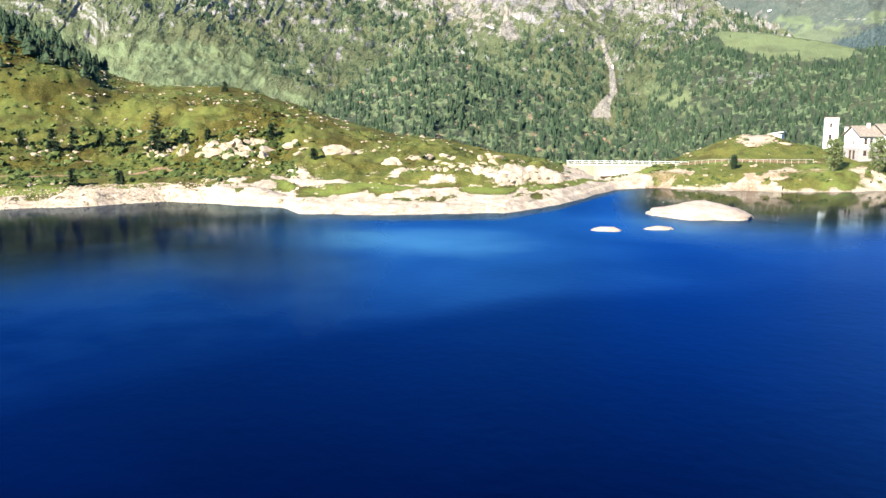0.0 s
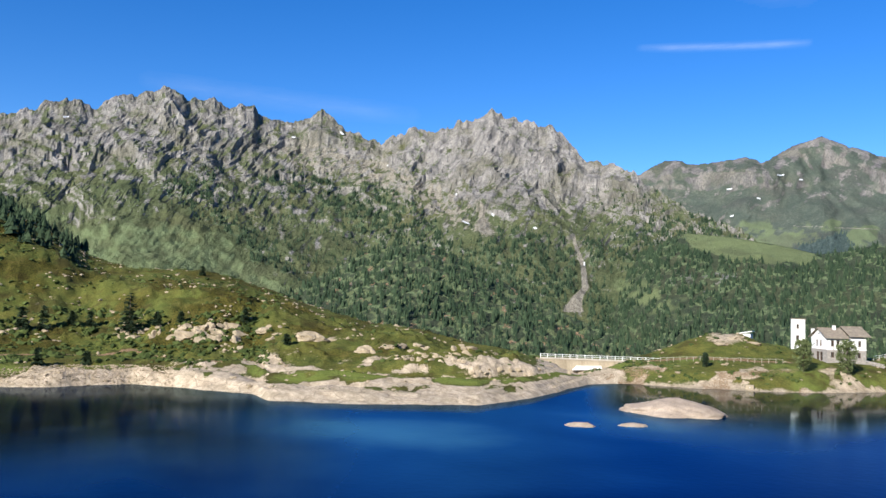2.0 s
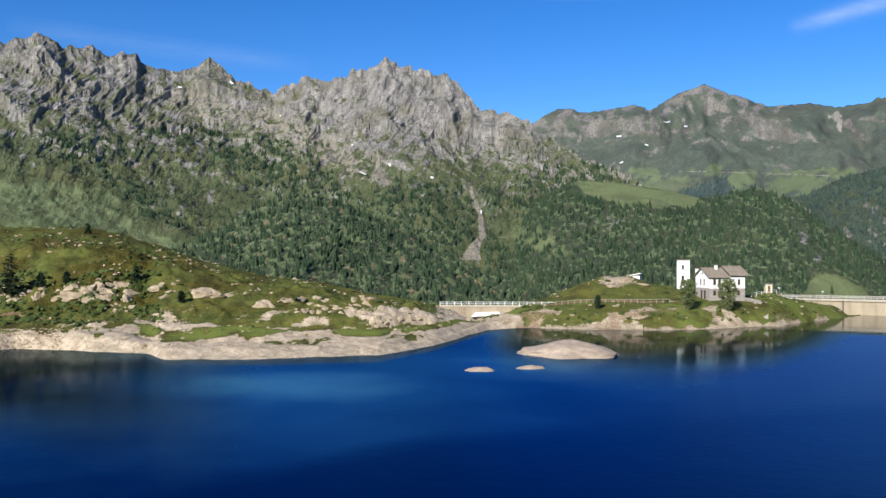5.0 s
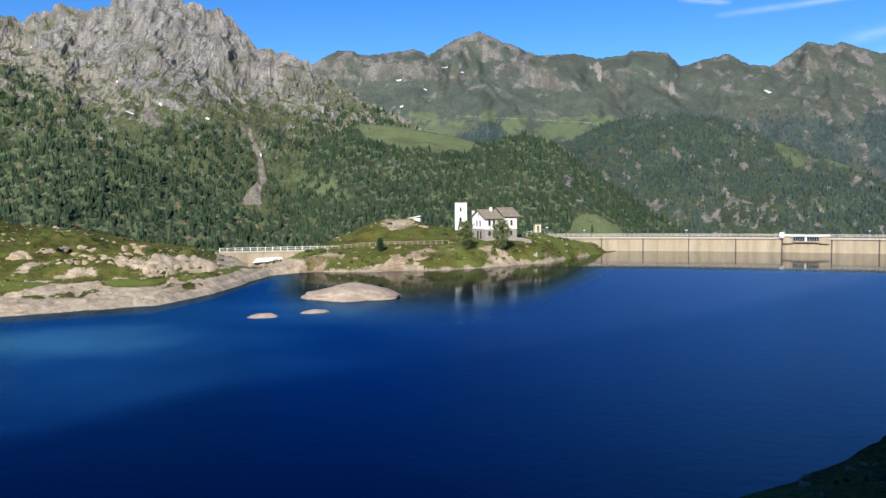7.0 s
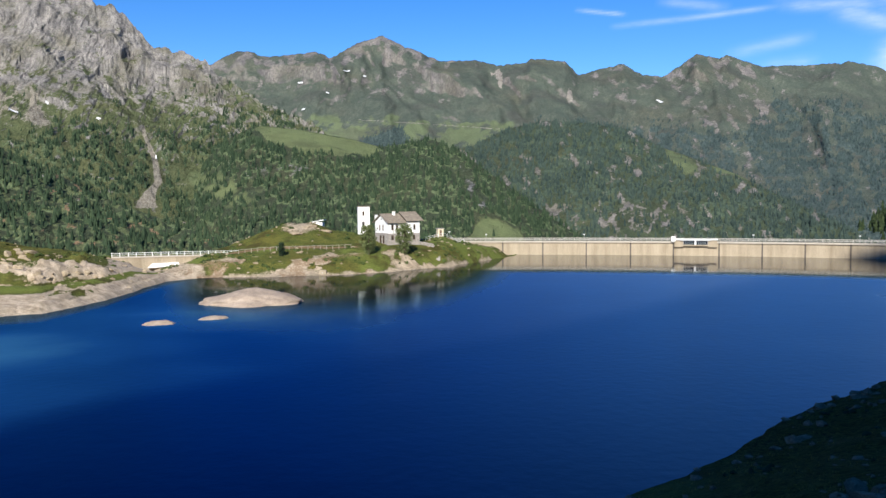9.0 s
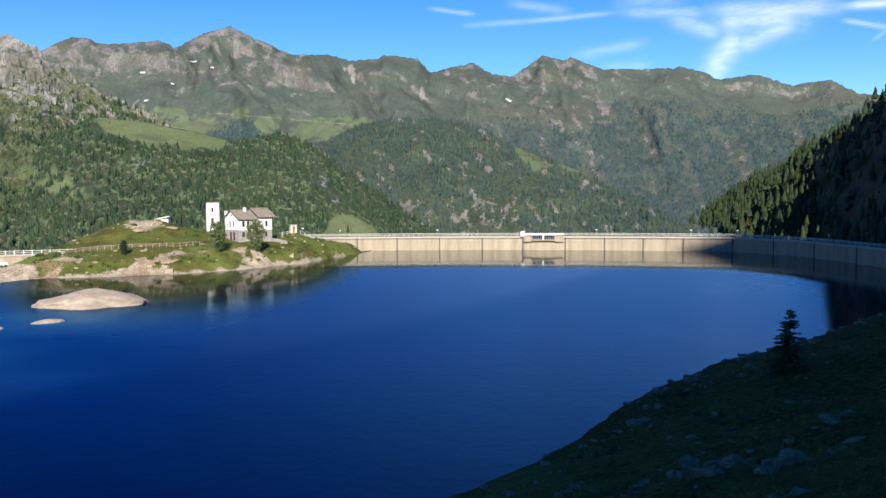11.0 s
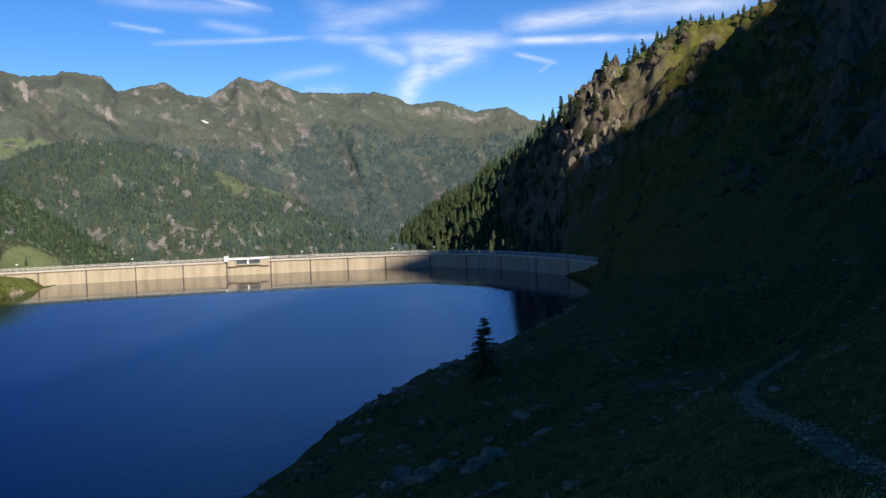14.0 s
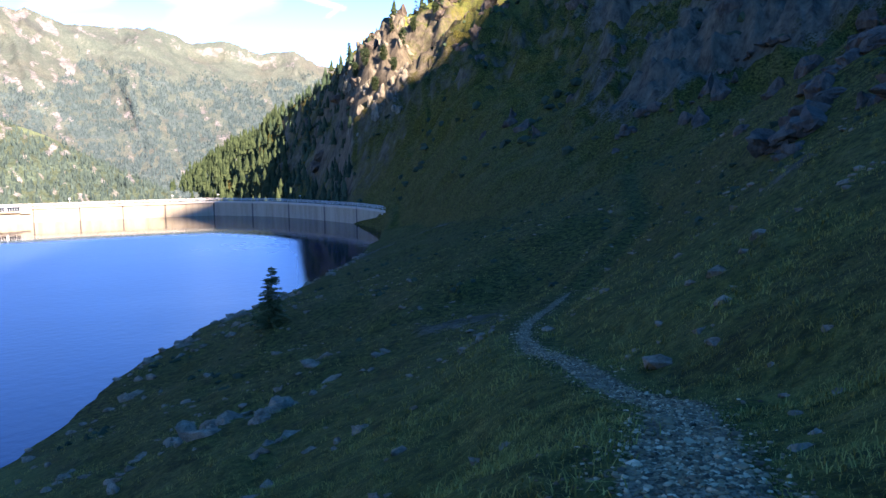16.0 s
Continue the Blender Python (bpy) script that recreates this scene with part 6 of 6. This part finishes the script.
# stones strewn on the far hill and banks
pts = scatter(1500, (-62, -16), (140, 330), lambda x, y, z, rk, sc, a, d: (z > 0.2) * (0.06 + 0.9 * smooth(0.15, 0.6, fbm(x / 12, y / 12, 3, 503))))
lumps("stones", "pale granite stones strewn over the far hillside", "stone", pts, rng.uniform(0.12, 0.55, len(pts)), M_GRANITE, 0.6, 52)
pts = scatter(2600, (-62, -43), (150, 185), lambda x, y, z, rk, sc, a, d: (z > 0.0) * (z < 3.0) * (d < 176))
lumps("rubble", "bleached stone rubble along the waterline", "stone", pts, rng.uniform(0.06, 0.24, len(pts)), M_GRANITE, 0.6, 53)
# wood on the crest of the far hill
pts = scatter(620, (-62, -48.2), (215, 385), lambda x, y, z, rk, sc, a, d: smooth(2.3, 3.6, np.degrees(np.arctan2(z - CAM_Z, d)) + 1.3 * fbm(x / 18, y / 18, 2, 505)) * (0.15 + 0.85 * smooth(-0.15, 0.25, fbm(x / 24, y / 24, 3, 515))))
forest("copse", "dark dwarf pines on the crest of the hill", pts, 1.2 + 4.5 * rng.random(len(pts)) ** 1.8, M_NEEDLES, 6, 4, 71, 1.7)
# knoll
pts = scatter(150, (-17, 9), (185, 262), lambda x, y, z, rk, sc, a, d: (z > 0.4) * (0.2 + 0.8 * smooth(0.2, 0.6, fbm(x / 8, y / 8, 3, 507))))
lumps("stones", "granite blocks and stones on the knoll's bank", "stone", pts, rng.uniform(0.15, 0.6, len(pts)), M_GRANITE, 0.6, 54)
pts = scatter(420, (-17, 9), (188, 262), lambda x, y, z, rk, sc, a, d: (z > 1.2) * smooth(0.0, 0.5, fbm(x / 9, y / 9, 3, 508)))
lumps("bushes", "low green bushes on the knoll", "bush", pts, rng.uniform(0.2, 0.7, len(pts)), M_SHRUB, 0.6, 55)

# wood and bushes on the hill above the dam's abutment
def right_s(a, d):
    return (d - RIGHT_F(a)) / (RIGHT_D(a) - RIGHT_F(a))


pts = scatter(620, (26.5, 37.5), (258, 720), lambda x, y, z, rk, sc, a, d: (right_s(a, d) > 0.02) * (right_s(a, d) < 1.04) * (z > -6))
forest("copse", "sunlit larches and spruces on the slope beyond the dam", pts, rng.uniform(6, 11, len(pts)), M_LARCH, 6, 5, 81, 1.15)
pts = scatter(70, (36.5, 60), (230, 352), lambda x, y, z, rk, sc, a, d: (right_s(a, d) > 0.80) * (right_s(a, d) < 1.02) * (0.3 + 0.7 * smooth(0, 0.4, fbm(x / 14, y / 14, 2, 509))))
forest("copse", "small larches along the crest of the rocky hill", pts, rng.uniform(2.5, 6.5, len(pts)), M_LARCH, 6, 5, 82, 1.3)
pts = scatter(900, (36.5, 78), (120, 350), lambda x, y, z, rk, sc, a, d: (right_s(a, d) > 0.1) * smooth(0.0, 0.5, fbm(x / 16, y / 16, 3, 510)))
lumps("bushes", "low alpine bushes on the steep rocky hill", "bush", pts, rng.uniform(0.4, 1.3, len(pts)), M_NEEDLES, 0.8, 56)
pts = scatter(420, (35.5, 42.2), (215, 480), lambda x, y, z, rk, sc, a, d: (right_s(a, d) > 0.05) * (right_s(a, d) < 0.97) * (0.25 + 0.75 * smooth(-0.2, 0.3, fbm(x / 15, y / 15, 3, 511))))
forest("copse", "dark spruces on the shaded side of the rocky hill", pts, rng.uniform(2.5, 6.5, len(pts)), M_NEEDLES, 6, 4, 83, 1.25)
for n, (az, el, h) in enumerate(((42.4, 5.4, 5.0), (43.1, 6.3, 5.5), (44.3, 6.6, 4.5), (45.6, 7.6, 5.0), (46.4, 8.5, 4.2), (47.9, 9.5, 4.0), (43.7, 4.6, 4.0), (45.0, 6.0, 3.6))):
    t = pine(h, 160 + n, M_LARCH, "bushy larch on the sunlit bluff", "lone conifers", 0.06, 0.25, 80, 0.36)
    stand(t, az, el, n * 1.1, 200, 350, 0.2)
for n, (az, el, h) in enumerate(((41.0, 6.3, 5.2), (42.0, 6.9, 4.6), (43.6, 7.6, 4.4), (46.6, 9.6, 5.5), (47.5, 10.2, 4.5), (36.3, -2.4, 5.0), (44.9, 8.3, 5.0))):
    t = spruce(h, 140 + n, M_NEEDLES if n < 3 else M_LARCH, 12, "larch standing on the rocky crest", 0.0, 0.20, 0.95, 0.32)
    stand(t, az, el, n * 1.7, 225)

# ---------------------------------------------------------------- boulders and outcrops of the near slope
def boulder_mesh(name, seed, material, sub=3, cuts=11, squash=0.7, rough=0.05):
    """An angular block: a ball cut by random planes, then roughened."""
    g = random.Random(seed)
    bm = bmesh.new()
    bmesh.ops.create_icosphere(bm, subdivisions=sub, radius=1.0)
    planes = []
    for _ in range(cuts):
        n = Vector((g.gauss(0, 1), g.gauss(0, 1), g.gauss(0, 1))).normalized()
        planes.append((n, g.uniform(0.45, 0.85)))
    for v in bm.verts:
        c = v.co
        for n, d in planes:
            over = c.dot(n) - d
            if over > 0:
                c = c - n * over
        c = c + c.normalized() * rough * noise.noise(c * 3.1 + Vector((seed, 0, 0))) + c.normalized() * rough * 0.5 * noise.noise(c * 9 + Vector((0, seed, 0)))
        v.co = Vector((c.x, c.y, c.z * squash))
    me = bpy.data.meshes.new(name)
    bm.to_mesh(me)
    bm.free()
    me.materials.append(material)
    return me


blocks = [boulder_mesh("boulder", 600 + k, M_BOULDER, 3, 14, 0.6, 0.13) for k in range(8)]


def put_boulder(x, y, size, k, sink=0.25, label="grey lichen-spotted boulder half sunk in the grass", group="boulders on the near slope", stretch=(1, 1, 1)):
    ob = new("boulder", blocks[k % 8])
    g = random.Random(k * 7 + int(x * 10))
    ob.matrix_basis = Matrix.LocRotScale((x, y, height(x, y) + size * (0.35 - sink)), Euler((g.uniform(-0.3, 0.3), g.uniform(-0.3, 0.3), g.uniform(0, 6.28))),
                                         (size * stretch[0] * g.uniform(0.8, 1.3), size * stretch[1] * g.uniform(0.7, 1.1), size * stretch[2] * g.uniform(0.7, 1.0)))
    return tagged(ob, label, "boulder", group)


def rock_pile(az0, az1, el0, el1, count, size, seed, material, label, group, flatness=0.8):
    """An outcrop of broken blocks that crop out of the slope between two azimuths and elevations."""
    g = random.Random(seed)
    cx, cy, cz = spot((az0 + az1) / 2, (el0 + el1) / 2, 3, 220)
    th = empty("rock_outcrop", Matrix.Translation((cx, cy, cz)), label, "rock", group)
    shapes = [boulder_mesh("block", seed * 10 + k, material, 3, 22, flatness, 0.15) for k in range(3)]
    for k in range(count):
        u = (k + g.random()) / count
        x, y, z = spot(az0 + (az1 - az0) * u, el0 + (el1 - el0) * u + g.gauss(0, 0.25), 3, 220)
        q = size * g.uniform(0.4, 1.1)
        ob = new("block", shapes[k % 3])
        ob.matrix_basis = Matrix.LocRotScale((x - cx, y - cy, z - cz - 0.12 * q), Euler((g.gauss(0, 0.3), g.gauss(0, 0.3), g.uniform(0, 6.28))), (q * g.uniform(0.9, 1.7), q * g.uniform(0.7, 1.0), q * g.uniform(0.6, 1.0)))
        ob.parent = th


for n, (az0, az1, el0, el1, count, size) in enumerate(((28.6, 37.4, -18.2, -16.6, 16, 0.62), (25.2, 27.6, -20.2, -18.6, 6, 0.55), (20.5, 23.5, -20.4, -19.2, 5, 0.5), (38.8, 40.6, -15.6, -15.0, 4, 0.45), (42.6, 44.2, -14.6, -13.0, 5, 0.45),
                                                       (38.4, 39.8, -13.9, -13.4, 3, 0.5), (32.3, 35.0, -11.7, -11.0, 8, 0.62), (29.6, 32.0, -12.8, -12.1, 4, 0.5), (37.4, 40.0, -10.6, -9.0, 7, 0.4), (34.5, 37.2, -19.6, -18.6, 5, 0.4))):
    rock_pile(az0, az1, el0, el1, count, size, 70 + n, M_BOULDER, "broken grey gneiss blocks cropping out of the turf", "outcrops on the near slope")
for n, (az, el, size) in enumerate(((71.0, -15.6, 0.16), (71.8, -16.6, 0.14), (73.0, -17.6, 0.18), (68.2, -14.0, 0.12), (56.6, -9.0, 0.2), (54.4, -8.1, 0.16), (65.6, -11.8, 0.34), (68.4, -6.4, 0.42), (72.1, -18.8, 0.2), (73.5, -11.0, 0.2), (70.2, -13.6, 0.16), (61.4, -5.6, 0.4), (63.0, -12.6, 0.2), (74.4, -14.9, 0.24))):
    x, y, z = spot(az, el, 3, 120)
    put_boulder(x, y, size * 0.6, n, 0.5)
pts = scatter(85, (16, 78), (9, 75), lambda x, y, z, rk, sc, a, d: (z > 0.5) * (sc < 0.1) * (0.10 + 0.9 * smooth(0.1, 0.5, fbm(x / 7, y / 7, 3, 601))))
for n, (x, y, z) in enumerate(pts):
    put_boulder(float(x), float(y), 0.08 + 0.32 * rng.random() ** 2.2, 30 + n, 0.4)
# stones along the waterline
pts = scatter(110, (14, 43), (44, 150), lambda x, y, z, rk, sc, a, d: (z > 0.05) * (z < 1.1))
lumps("stones", "dark stones along the shaded waterline", "stone", pts, rng.uniform(0.2, 0.75, len(pts)), M_BOULDER, 0.6, 57)

pts = scatter(420, (16, 80), (9, 85), lambda x, y, z, rk, sc, a, d: (z > 0.4) * (sc < 0.15) * (0.03 + smooth(0.15, 0.55, fbm(x / 5, y / 5, 3, 606))), 0.5)
lumps("stones", "small grey stones strewn in the shaded grass", "stone", pts, 0.05 + 0.20 * rng.random(len(pts)) ** 2, M_BOULDER, 0.6, 61)

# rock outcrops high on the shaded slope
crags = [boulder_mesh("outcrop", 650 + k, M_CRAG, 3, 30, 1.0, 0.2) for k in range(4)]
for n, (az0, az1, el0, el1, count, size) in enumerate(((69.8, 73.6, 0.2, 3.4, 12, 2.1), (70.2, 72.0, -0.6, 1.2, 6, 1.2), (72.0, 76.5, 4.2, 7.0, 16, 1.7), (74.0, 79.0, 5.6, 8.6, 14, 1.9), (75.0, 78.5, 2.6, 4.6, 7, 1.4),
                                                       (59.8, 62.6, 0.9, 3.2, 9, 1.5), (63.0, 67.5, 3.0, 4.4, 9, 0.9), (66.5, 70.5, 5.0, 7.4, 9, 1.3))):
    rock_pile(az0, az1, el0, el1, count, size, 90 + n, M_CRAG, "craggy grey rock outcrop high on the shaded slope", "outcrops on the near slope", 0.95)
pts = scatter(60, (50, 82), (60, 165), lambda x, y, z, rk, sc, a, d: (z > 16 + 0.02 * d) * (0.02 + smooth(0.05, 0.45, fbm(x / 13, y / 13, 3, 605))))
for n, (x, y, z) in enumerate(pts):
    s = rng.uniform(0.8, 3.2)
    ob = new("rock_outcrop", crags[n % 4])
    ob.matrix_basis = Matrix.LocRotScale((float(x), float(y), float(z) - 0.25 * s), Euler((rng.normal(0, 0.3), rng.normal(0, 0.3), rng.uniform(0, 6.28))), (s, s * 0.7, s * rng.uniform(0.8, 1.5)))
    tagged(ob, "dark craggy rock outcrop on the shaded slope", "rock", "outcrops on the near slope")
pts = scatter(75, (37.5, 58), (215, 345), lambda x, y, z, rk, sc, a, d: (right_s(a, d) > 0.35) * (right_s(a, d) < 0.97) * (0.1 + 0.9 * smooth(0.0, 0.4, fbm(x / 20, y / 20, 3, 602))))
for n, (x, y, z) in enumerate(pts):
    s = rng.uniform(1.6, 4.8)
    ob = new("rock_outcrop", crags[n % 4])
    ob.matrix_basis = Matrix.LocRotScale((float(x), float(y), float(z) - 0.3 * s), Euler((rng.normal(0, 0.3), rng.normal(0, 0.3), rng.uniform(0, 6.28))), (s, s * 0.8, s * rng.uniform(0.7, 1.4)))
    tagged(ob, "brown craggy rock jutting from the steep hill", "rock", "crags above the abutment")

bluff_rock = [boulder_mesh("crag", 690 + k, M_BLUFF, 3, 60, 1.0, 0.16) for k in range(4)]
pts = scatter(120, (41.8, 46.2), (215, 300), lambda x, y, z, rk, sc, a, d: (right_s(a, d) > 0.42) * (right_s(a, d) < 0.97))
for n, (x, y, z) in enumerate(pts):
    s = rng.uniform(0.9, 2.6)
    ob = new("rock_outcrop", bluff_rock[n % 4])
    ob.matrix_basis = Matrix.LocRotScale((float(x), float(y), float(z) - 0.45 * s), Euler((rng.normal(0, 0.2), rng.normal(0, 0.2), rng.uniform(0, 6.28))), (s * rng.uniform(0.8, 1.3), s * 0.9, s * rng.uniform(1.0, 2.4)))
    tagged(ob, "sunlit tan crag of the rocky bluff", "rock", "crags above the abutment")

# granite ledges and domes of the far hillside
ledges = [boulder_mesh("ledge", 660 + k, M_GRANITE, 3, 16, 0.8, 0.10) for k in range(6)]
domes = [boulder_mesh("dome", 670 + k, M_GRANITE, 4, 5, 0.6, 0.16) for k in range(3)]
gl = random.Random(91)


def rock_on_hill(meshes, az, el, sx, sy, sz, sink, label, turn=0.35):
    x, y, z = spot(az, el, 125, 330)
    ob = new("rock_ledge", meshes[gl.randrange(len(meshes))])
    ob.matrix_basis = Matrix.LocRotScale((x, y, z - sink * sz), Euler((gl.gauss(0, 0.12), gl.gauss(0, 0.12), radians(-az) + gl.gauss(0, turn))), (sx, sy, sz))
    tagged(ob, label, "rock", "ledges on the far hillside")


# cliffs: azimuths, elevations of their foot and top, number of blocks, size of a block in metres
for az0, az1, foot_el, top_el, count, size in ((-43.2, -39.0, -2.8, -1.75, 46, 1.45), (-46.8, -44.0, -2.7, -1.7, 20, 1.0), (-54.6, -50.8, -2.6, -1.3, 16, 0.7), (-40.6, -38.8, -3.5, -3.0, 8, 0.7),
                                               (-37.6, -36.2, -2.6, -1.7, 8, 0.8), (-28.6, -23.8, -3.9, -3.3, 22, 0.75), (-24.8, -23.2, -3.3, -2.7, 8, 0.95), (-27.4, -26.2, -3.4, -2.7, 6, 0.8), (-23.6, -18.0, -4.6, -4.2, 14, 0.65)):
    for k in range(count):
        az = az0 + (az1 - az0) * (k + gl.random()) / count
        size_k = size * gl.uniform(0.55, 1.25)
        rock_on_hill(ledges, az, foot_el + (top_el - foot_el) * gl.random() ** 1.3, size_k * gl.uniform(0.9, 1.6), size_k * 0.9, size_k * gl.uniform(0.8, 1.3), 0.25, "pale weathered granite ledge among turf")
for az, el, sx, sy, sz in ((-34.3, -2.2, 4.8, 3.6, 3.0), (-33.0, -2.3, 3.4, 2.6, 2.2), (-30.4, -3.1, 3.2, 2.8, 3.4), (-28.9, -2.7, 3.6, 2.6, 1.9), (-37.2, -1.9, 2.6, 2.0, 1.4), (-21.7, -3.2, 1.7, 1.3, 1.0)):
    rock_on_hill(domes, az, el, sx, sy, sz, 0.42, "smooth rounded granite dome rising from the turf", 0.15)
for az, el, sx, sy, sz in ((-7.3, -1.45, 2.6, 2.0, 1.5), (-6.0, -1.5, 3.4, 2.2, 1.6), (-4.9, -1.75, 2.2, 1.6, 1.1), (-6.6, -1.9, 2.6, 1.8, 1.0)):
    rock_on_hill(domes, az, el, sx, sy, sz, 0.42, "striated granite outcrop on top of the knoll", 0.15)

def chip_material():
    """Broken gneiss: every stone has a tone of its own."""
    m, t, p = node_material("footpath_stone")
    k = Net(t)
    tone = k.math("FRACT", k.math("ADD", k.n("ShaderNodeObjectInfo").outputs["Random"], k.n("ShaderNodeNewGeometry").outputs["Random Per Island"]))
    tone = k.math("ADD", k.math("MULTIPLY", tone, 0.8), k.math("MULTIPLY", k.noise(22.0, 4, 0.7), 0.3), clamp=True)
    k.link(k.ramp(tone, (0.1, (0.04, 0.027, 0.017)), (0.7, (0.31, 0.18, 0.09)), (1.0, (0.68, 0.44, 0.255))), p.inputs["Base Color"])
    p.inputs["Roughness"].default_value = 0.85
    p.inputs["Specular IOR Level"].default_value = 0.12
    k.link(k.bump(k.noise(60.0, 4, 0.6), 0.6, 0.01), p.inputs["Normal"])
    return m


M_CHIP = chip_material()
# ---------------------------------------------------------------- footpath stones
footpath = empty("footpath", Matrix.Identity(4), "stony footpath winding along the shaded slope", "path", kind="structure")
flat = [boulder_mesh("stone", 680 + k, M_CHIP, 1, 12, 0.45, 0.10) for k in range(6)]


def on_path(count, lo, hi, spread, bias):
    """Random places along the path between two of its marks."""
    t = lo + (hi - lo) * rng.random(count) ** bias
    x = np.interp(t, np.arange(len(PATH)), PATH[:, 0])
    y = np.interp(t, np.arange(len(PATH)), PATH[:, 1])
    e = 0.01
    dx, dy = np.interp(t + e, np.arange(len(PATH)), PATH[:, 0]) - x, np.interp(t + e, np.arange(len(PATH)), PATH[:, 1]) - y
    L = np.hypot(dx, dy) + 1e-9
    w = rng.normal(0, spread, count)
    x, y = x - dy / L * w, y + dx / L * w
    return np.stack([x, y, land(x, y)[0]], -1)


for n, (x, y, z) in enumerate(on_path(295, 2.9, 9.5, 0.23, 1.2)):
    s = 0.016 + 0.046 * rng.random() ** 2.6
    ob = new("stone", flat[n % 6])
    ob.matrix_basis = Matrix.LocRotScale((float(x), float(y), float(z) + 0.25 * s), Euler((rng.normal(0, 0.25), rng.normal(0, 0.25), rng.uniform(0, 6.28))), (s * rng.uniform(0.8, 1.6), s * rng.uniform(0.7, 1.2), s))
    ob.parent = footpath
pts = on_path(7000, 2.8, 12.5, 0.25, 1.5)
ob = lumps("gravel", "loose grey gravel and chips on the footpath", "", pts, rng.uniform(0.007, 0.026, len(pts)), M_CHIP, 0.6, 58)
ob.parent = footpath


# ---------------------------------------------------------------- grass of the near slope
def blades(name, label, points, length, width, per, material, seed):
    g = np.random.default_rng(seed)
    n = len(points) * per
    base = np.repeat(points, per, axis=0) + np.concatenate([g.normal(0, 0.09, (n, 2)), np.full((n, 1), -0.02)], 1)
    L = np.repeat(length, per) * g.uniform(0.5, 1.2, n)
    a = g.random(n) * 6.283
    lean = g.uniform(0.4, 1.3, n)
    side = np.stack([-np.sin(a), np.cos(a), 0 * a], -1) * (width * np.repeat(length / length.mean(), per))[:, None]
    mid = base + np.stack([np.cos(a) * lean * L * 0.35, np.sin(a) * lean * L * 0.35, L * 0.6], -1)
    tip = base + np.stack([np.cos(a) * lean * L, np.sin(a) * lean * L, L * (1 - 0.35 * lean)], -1)
    V = np.stack([base - side, base + side, mid + side * 0.7, mid - side * 0.7, tip], 1).reshape(-1, 3)
    i = np.arange(n)[:, None] * 5
    F = np.concatenate([i + np.array([[0, 1, 2]]), i + np.array([[0, 2, 3]]), i + np.array([[3, 2, 4]])])
    me = mesh_arrays(name, V, F, smooth_shade=False)
    me.materials.append(material)
    return tagged(new(name, me), label, "grass", kind="stuff")


off_path = lambda x, y: smooth(0.26, 0.50, seg_dist(x, y, PATH)[0])
pts = scatter(17000, (32, 80), (3.0, 20), lambda x, y, z, rk, sc, a, d: (z > 0.5) * off_path(x, y) * (0.35 + 0.65 * smooth(-0.3, 0.2, fbm(x / 0.9, y / 0.9, 3, 608))), 0.2)
blades("grass", "short alpine grass in the shade beside the path", pts, 0.03 + 0.07 * rng.random(len(pts)) * (0.3 + smooth(-0.2, 0.4, fbm(pts[:, 0] / 1.4, pts[:, 1] / 1.4, 3, 607))), 0.0028, 5, M_GRASS, 71)
pts = scatter(12000, (14, 80), (14, 85), lambda x, y, z, rk, sc, a, d: (z > 0.4) * off_path(x, y) * (0.10 + 0.90 * smooth(-0.15, 0.3, fbm(x / 2.2, y / 2.2, 4, 603))), 0.35)
blades("grass", "coarse grass tufts on the shaded slope", pts, rng.uniform(0.06, 0.19, len(pts)), 0.008, 5, M_GRASS, 72)
pts = scatter(260, (20, 80), (40, 110), lambda x, y, z, rk, sc, a, d: (z > 0.8) * off_path(x, y) * smooth(0.1, 0.5, fbm(x / 6, y / 6, 3, 604)), 0.6)
lumps("bushes", "low dark heather and juniper cushions", "bush", pts, rng.uniform(0.12, 0.35, len(pts)), M_NEEDLES, 0.8, 59)
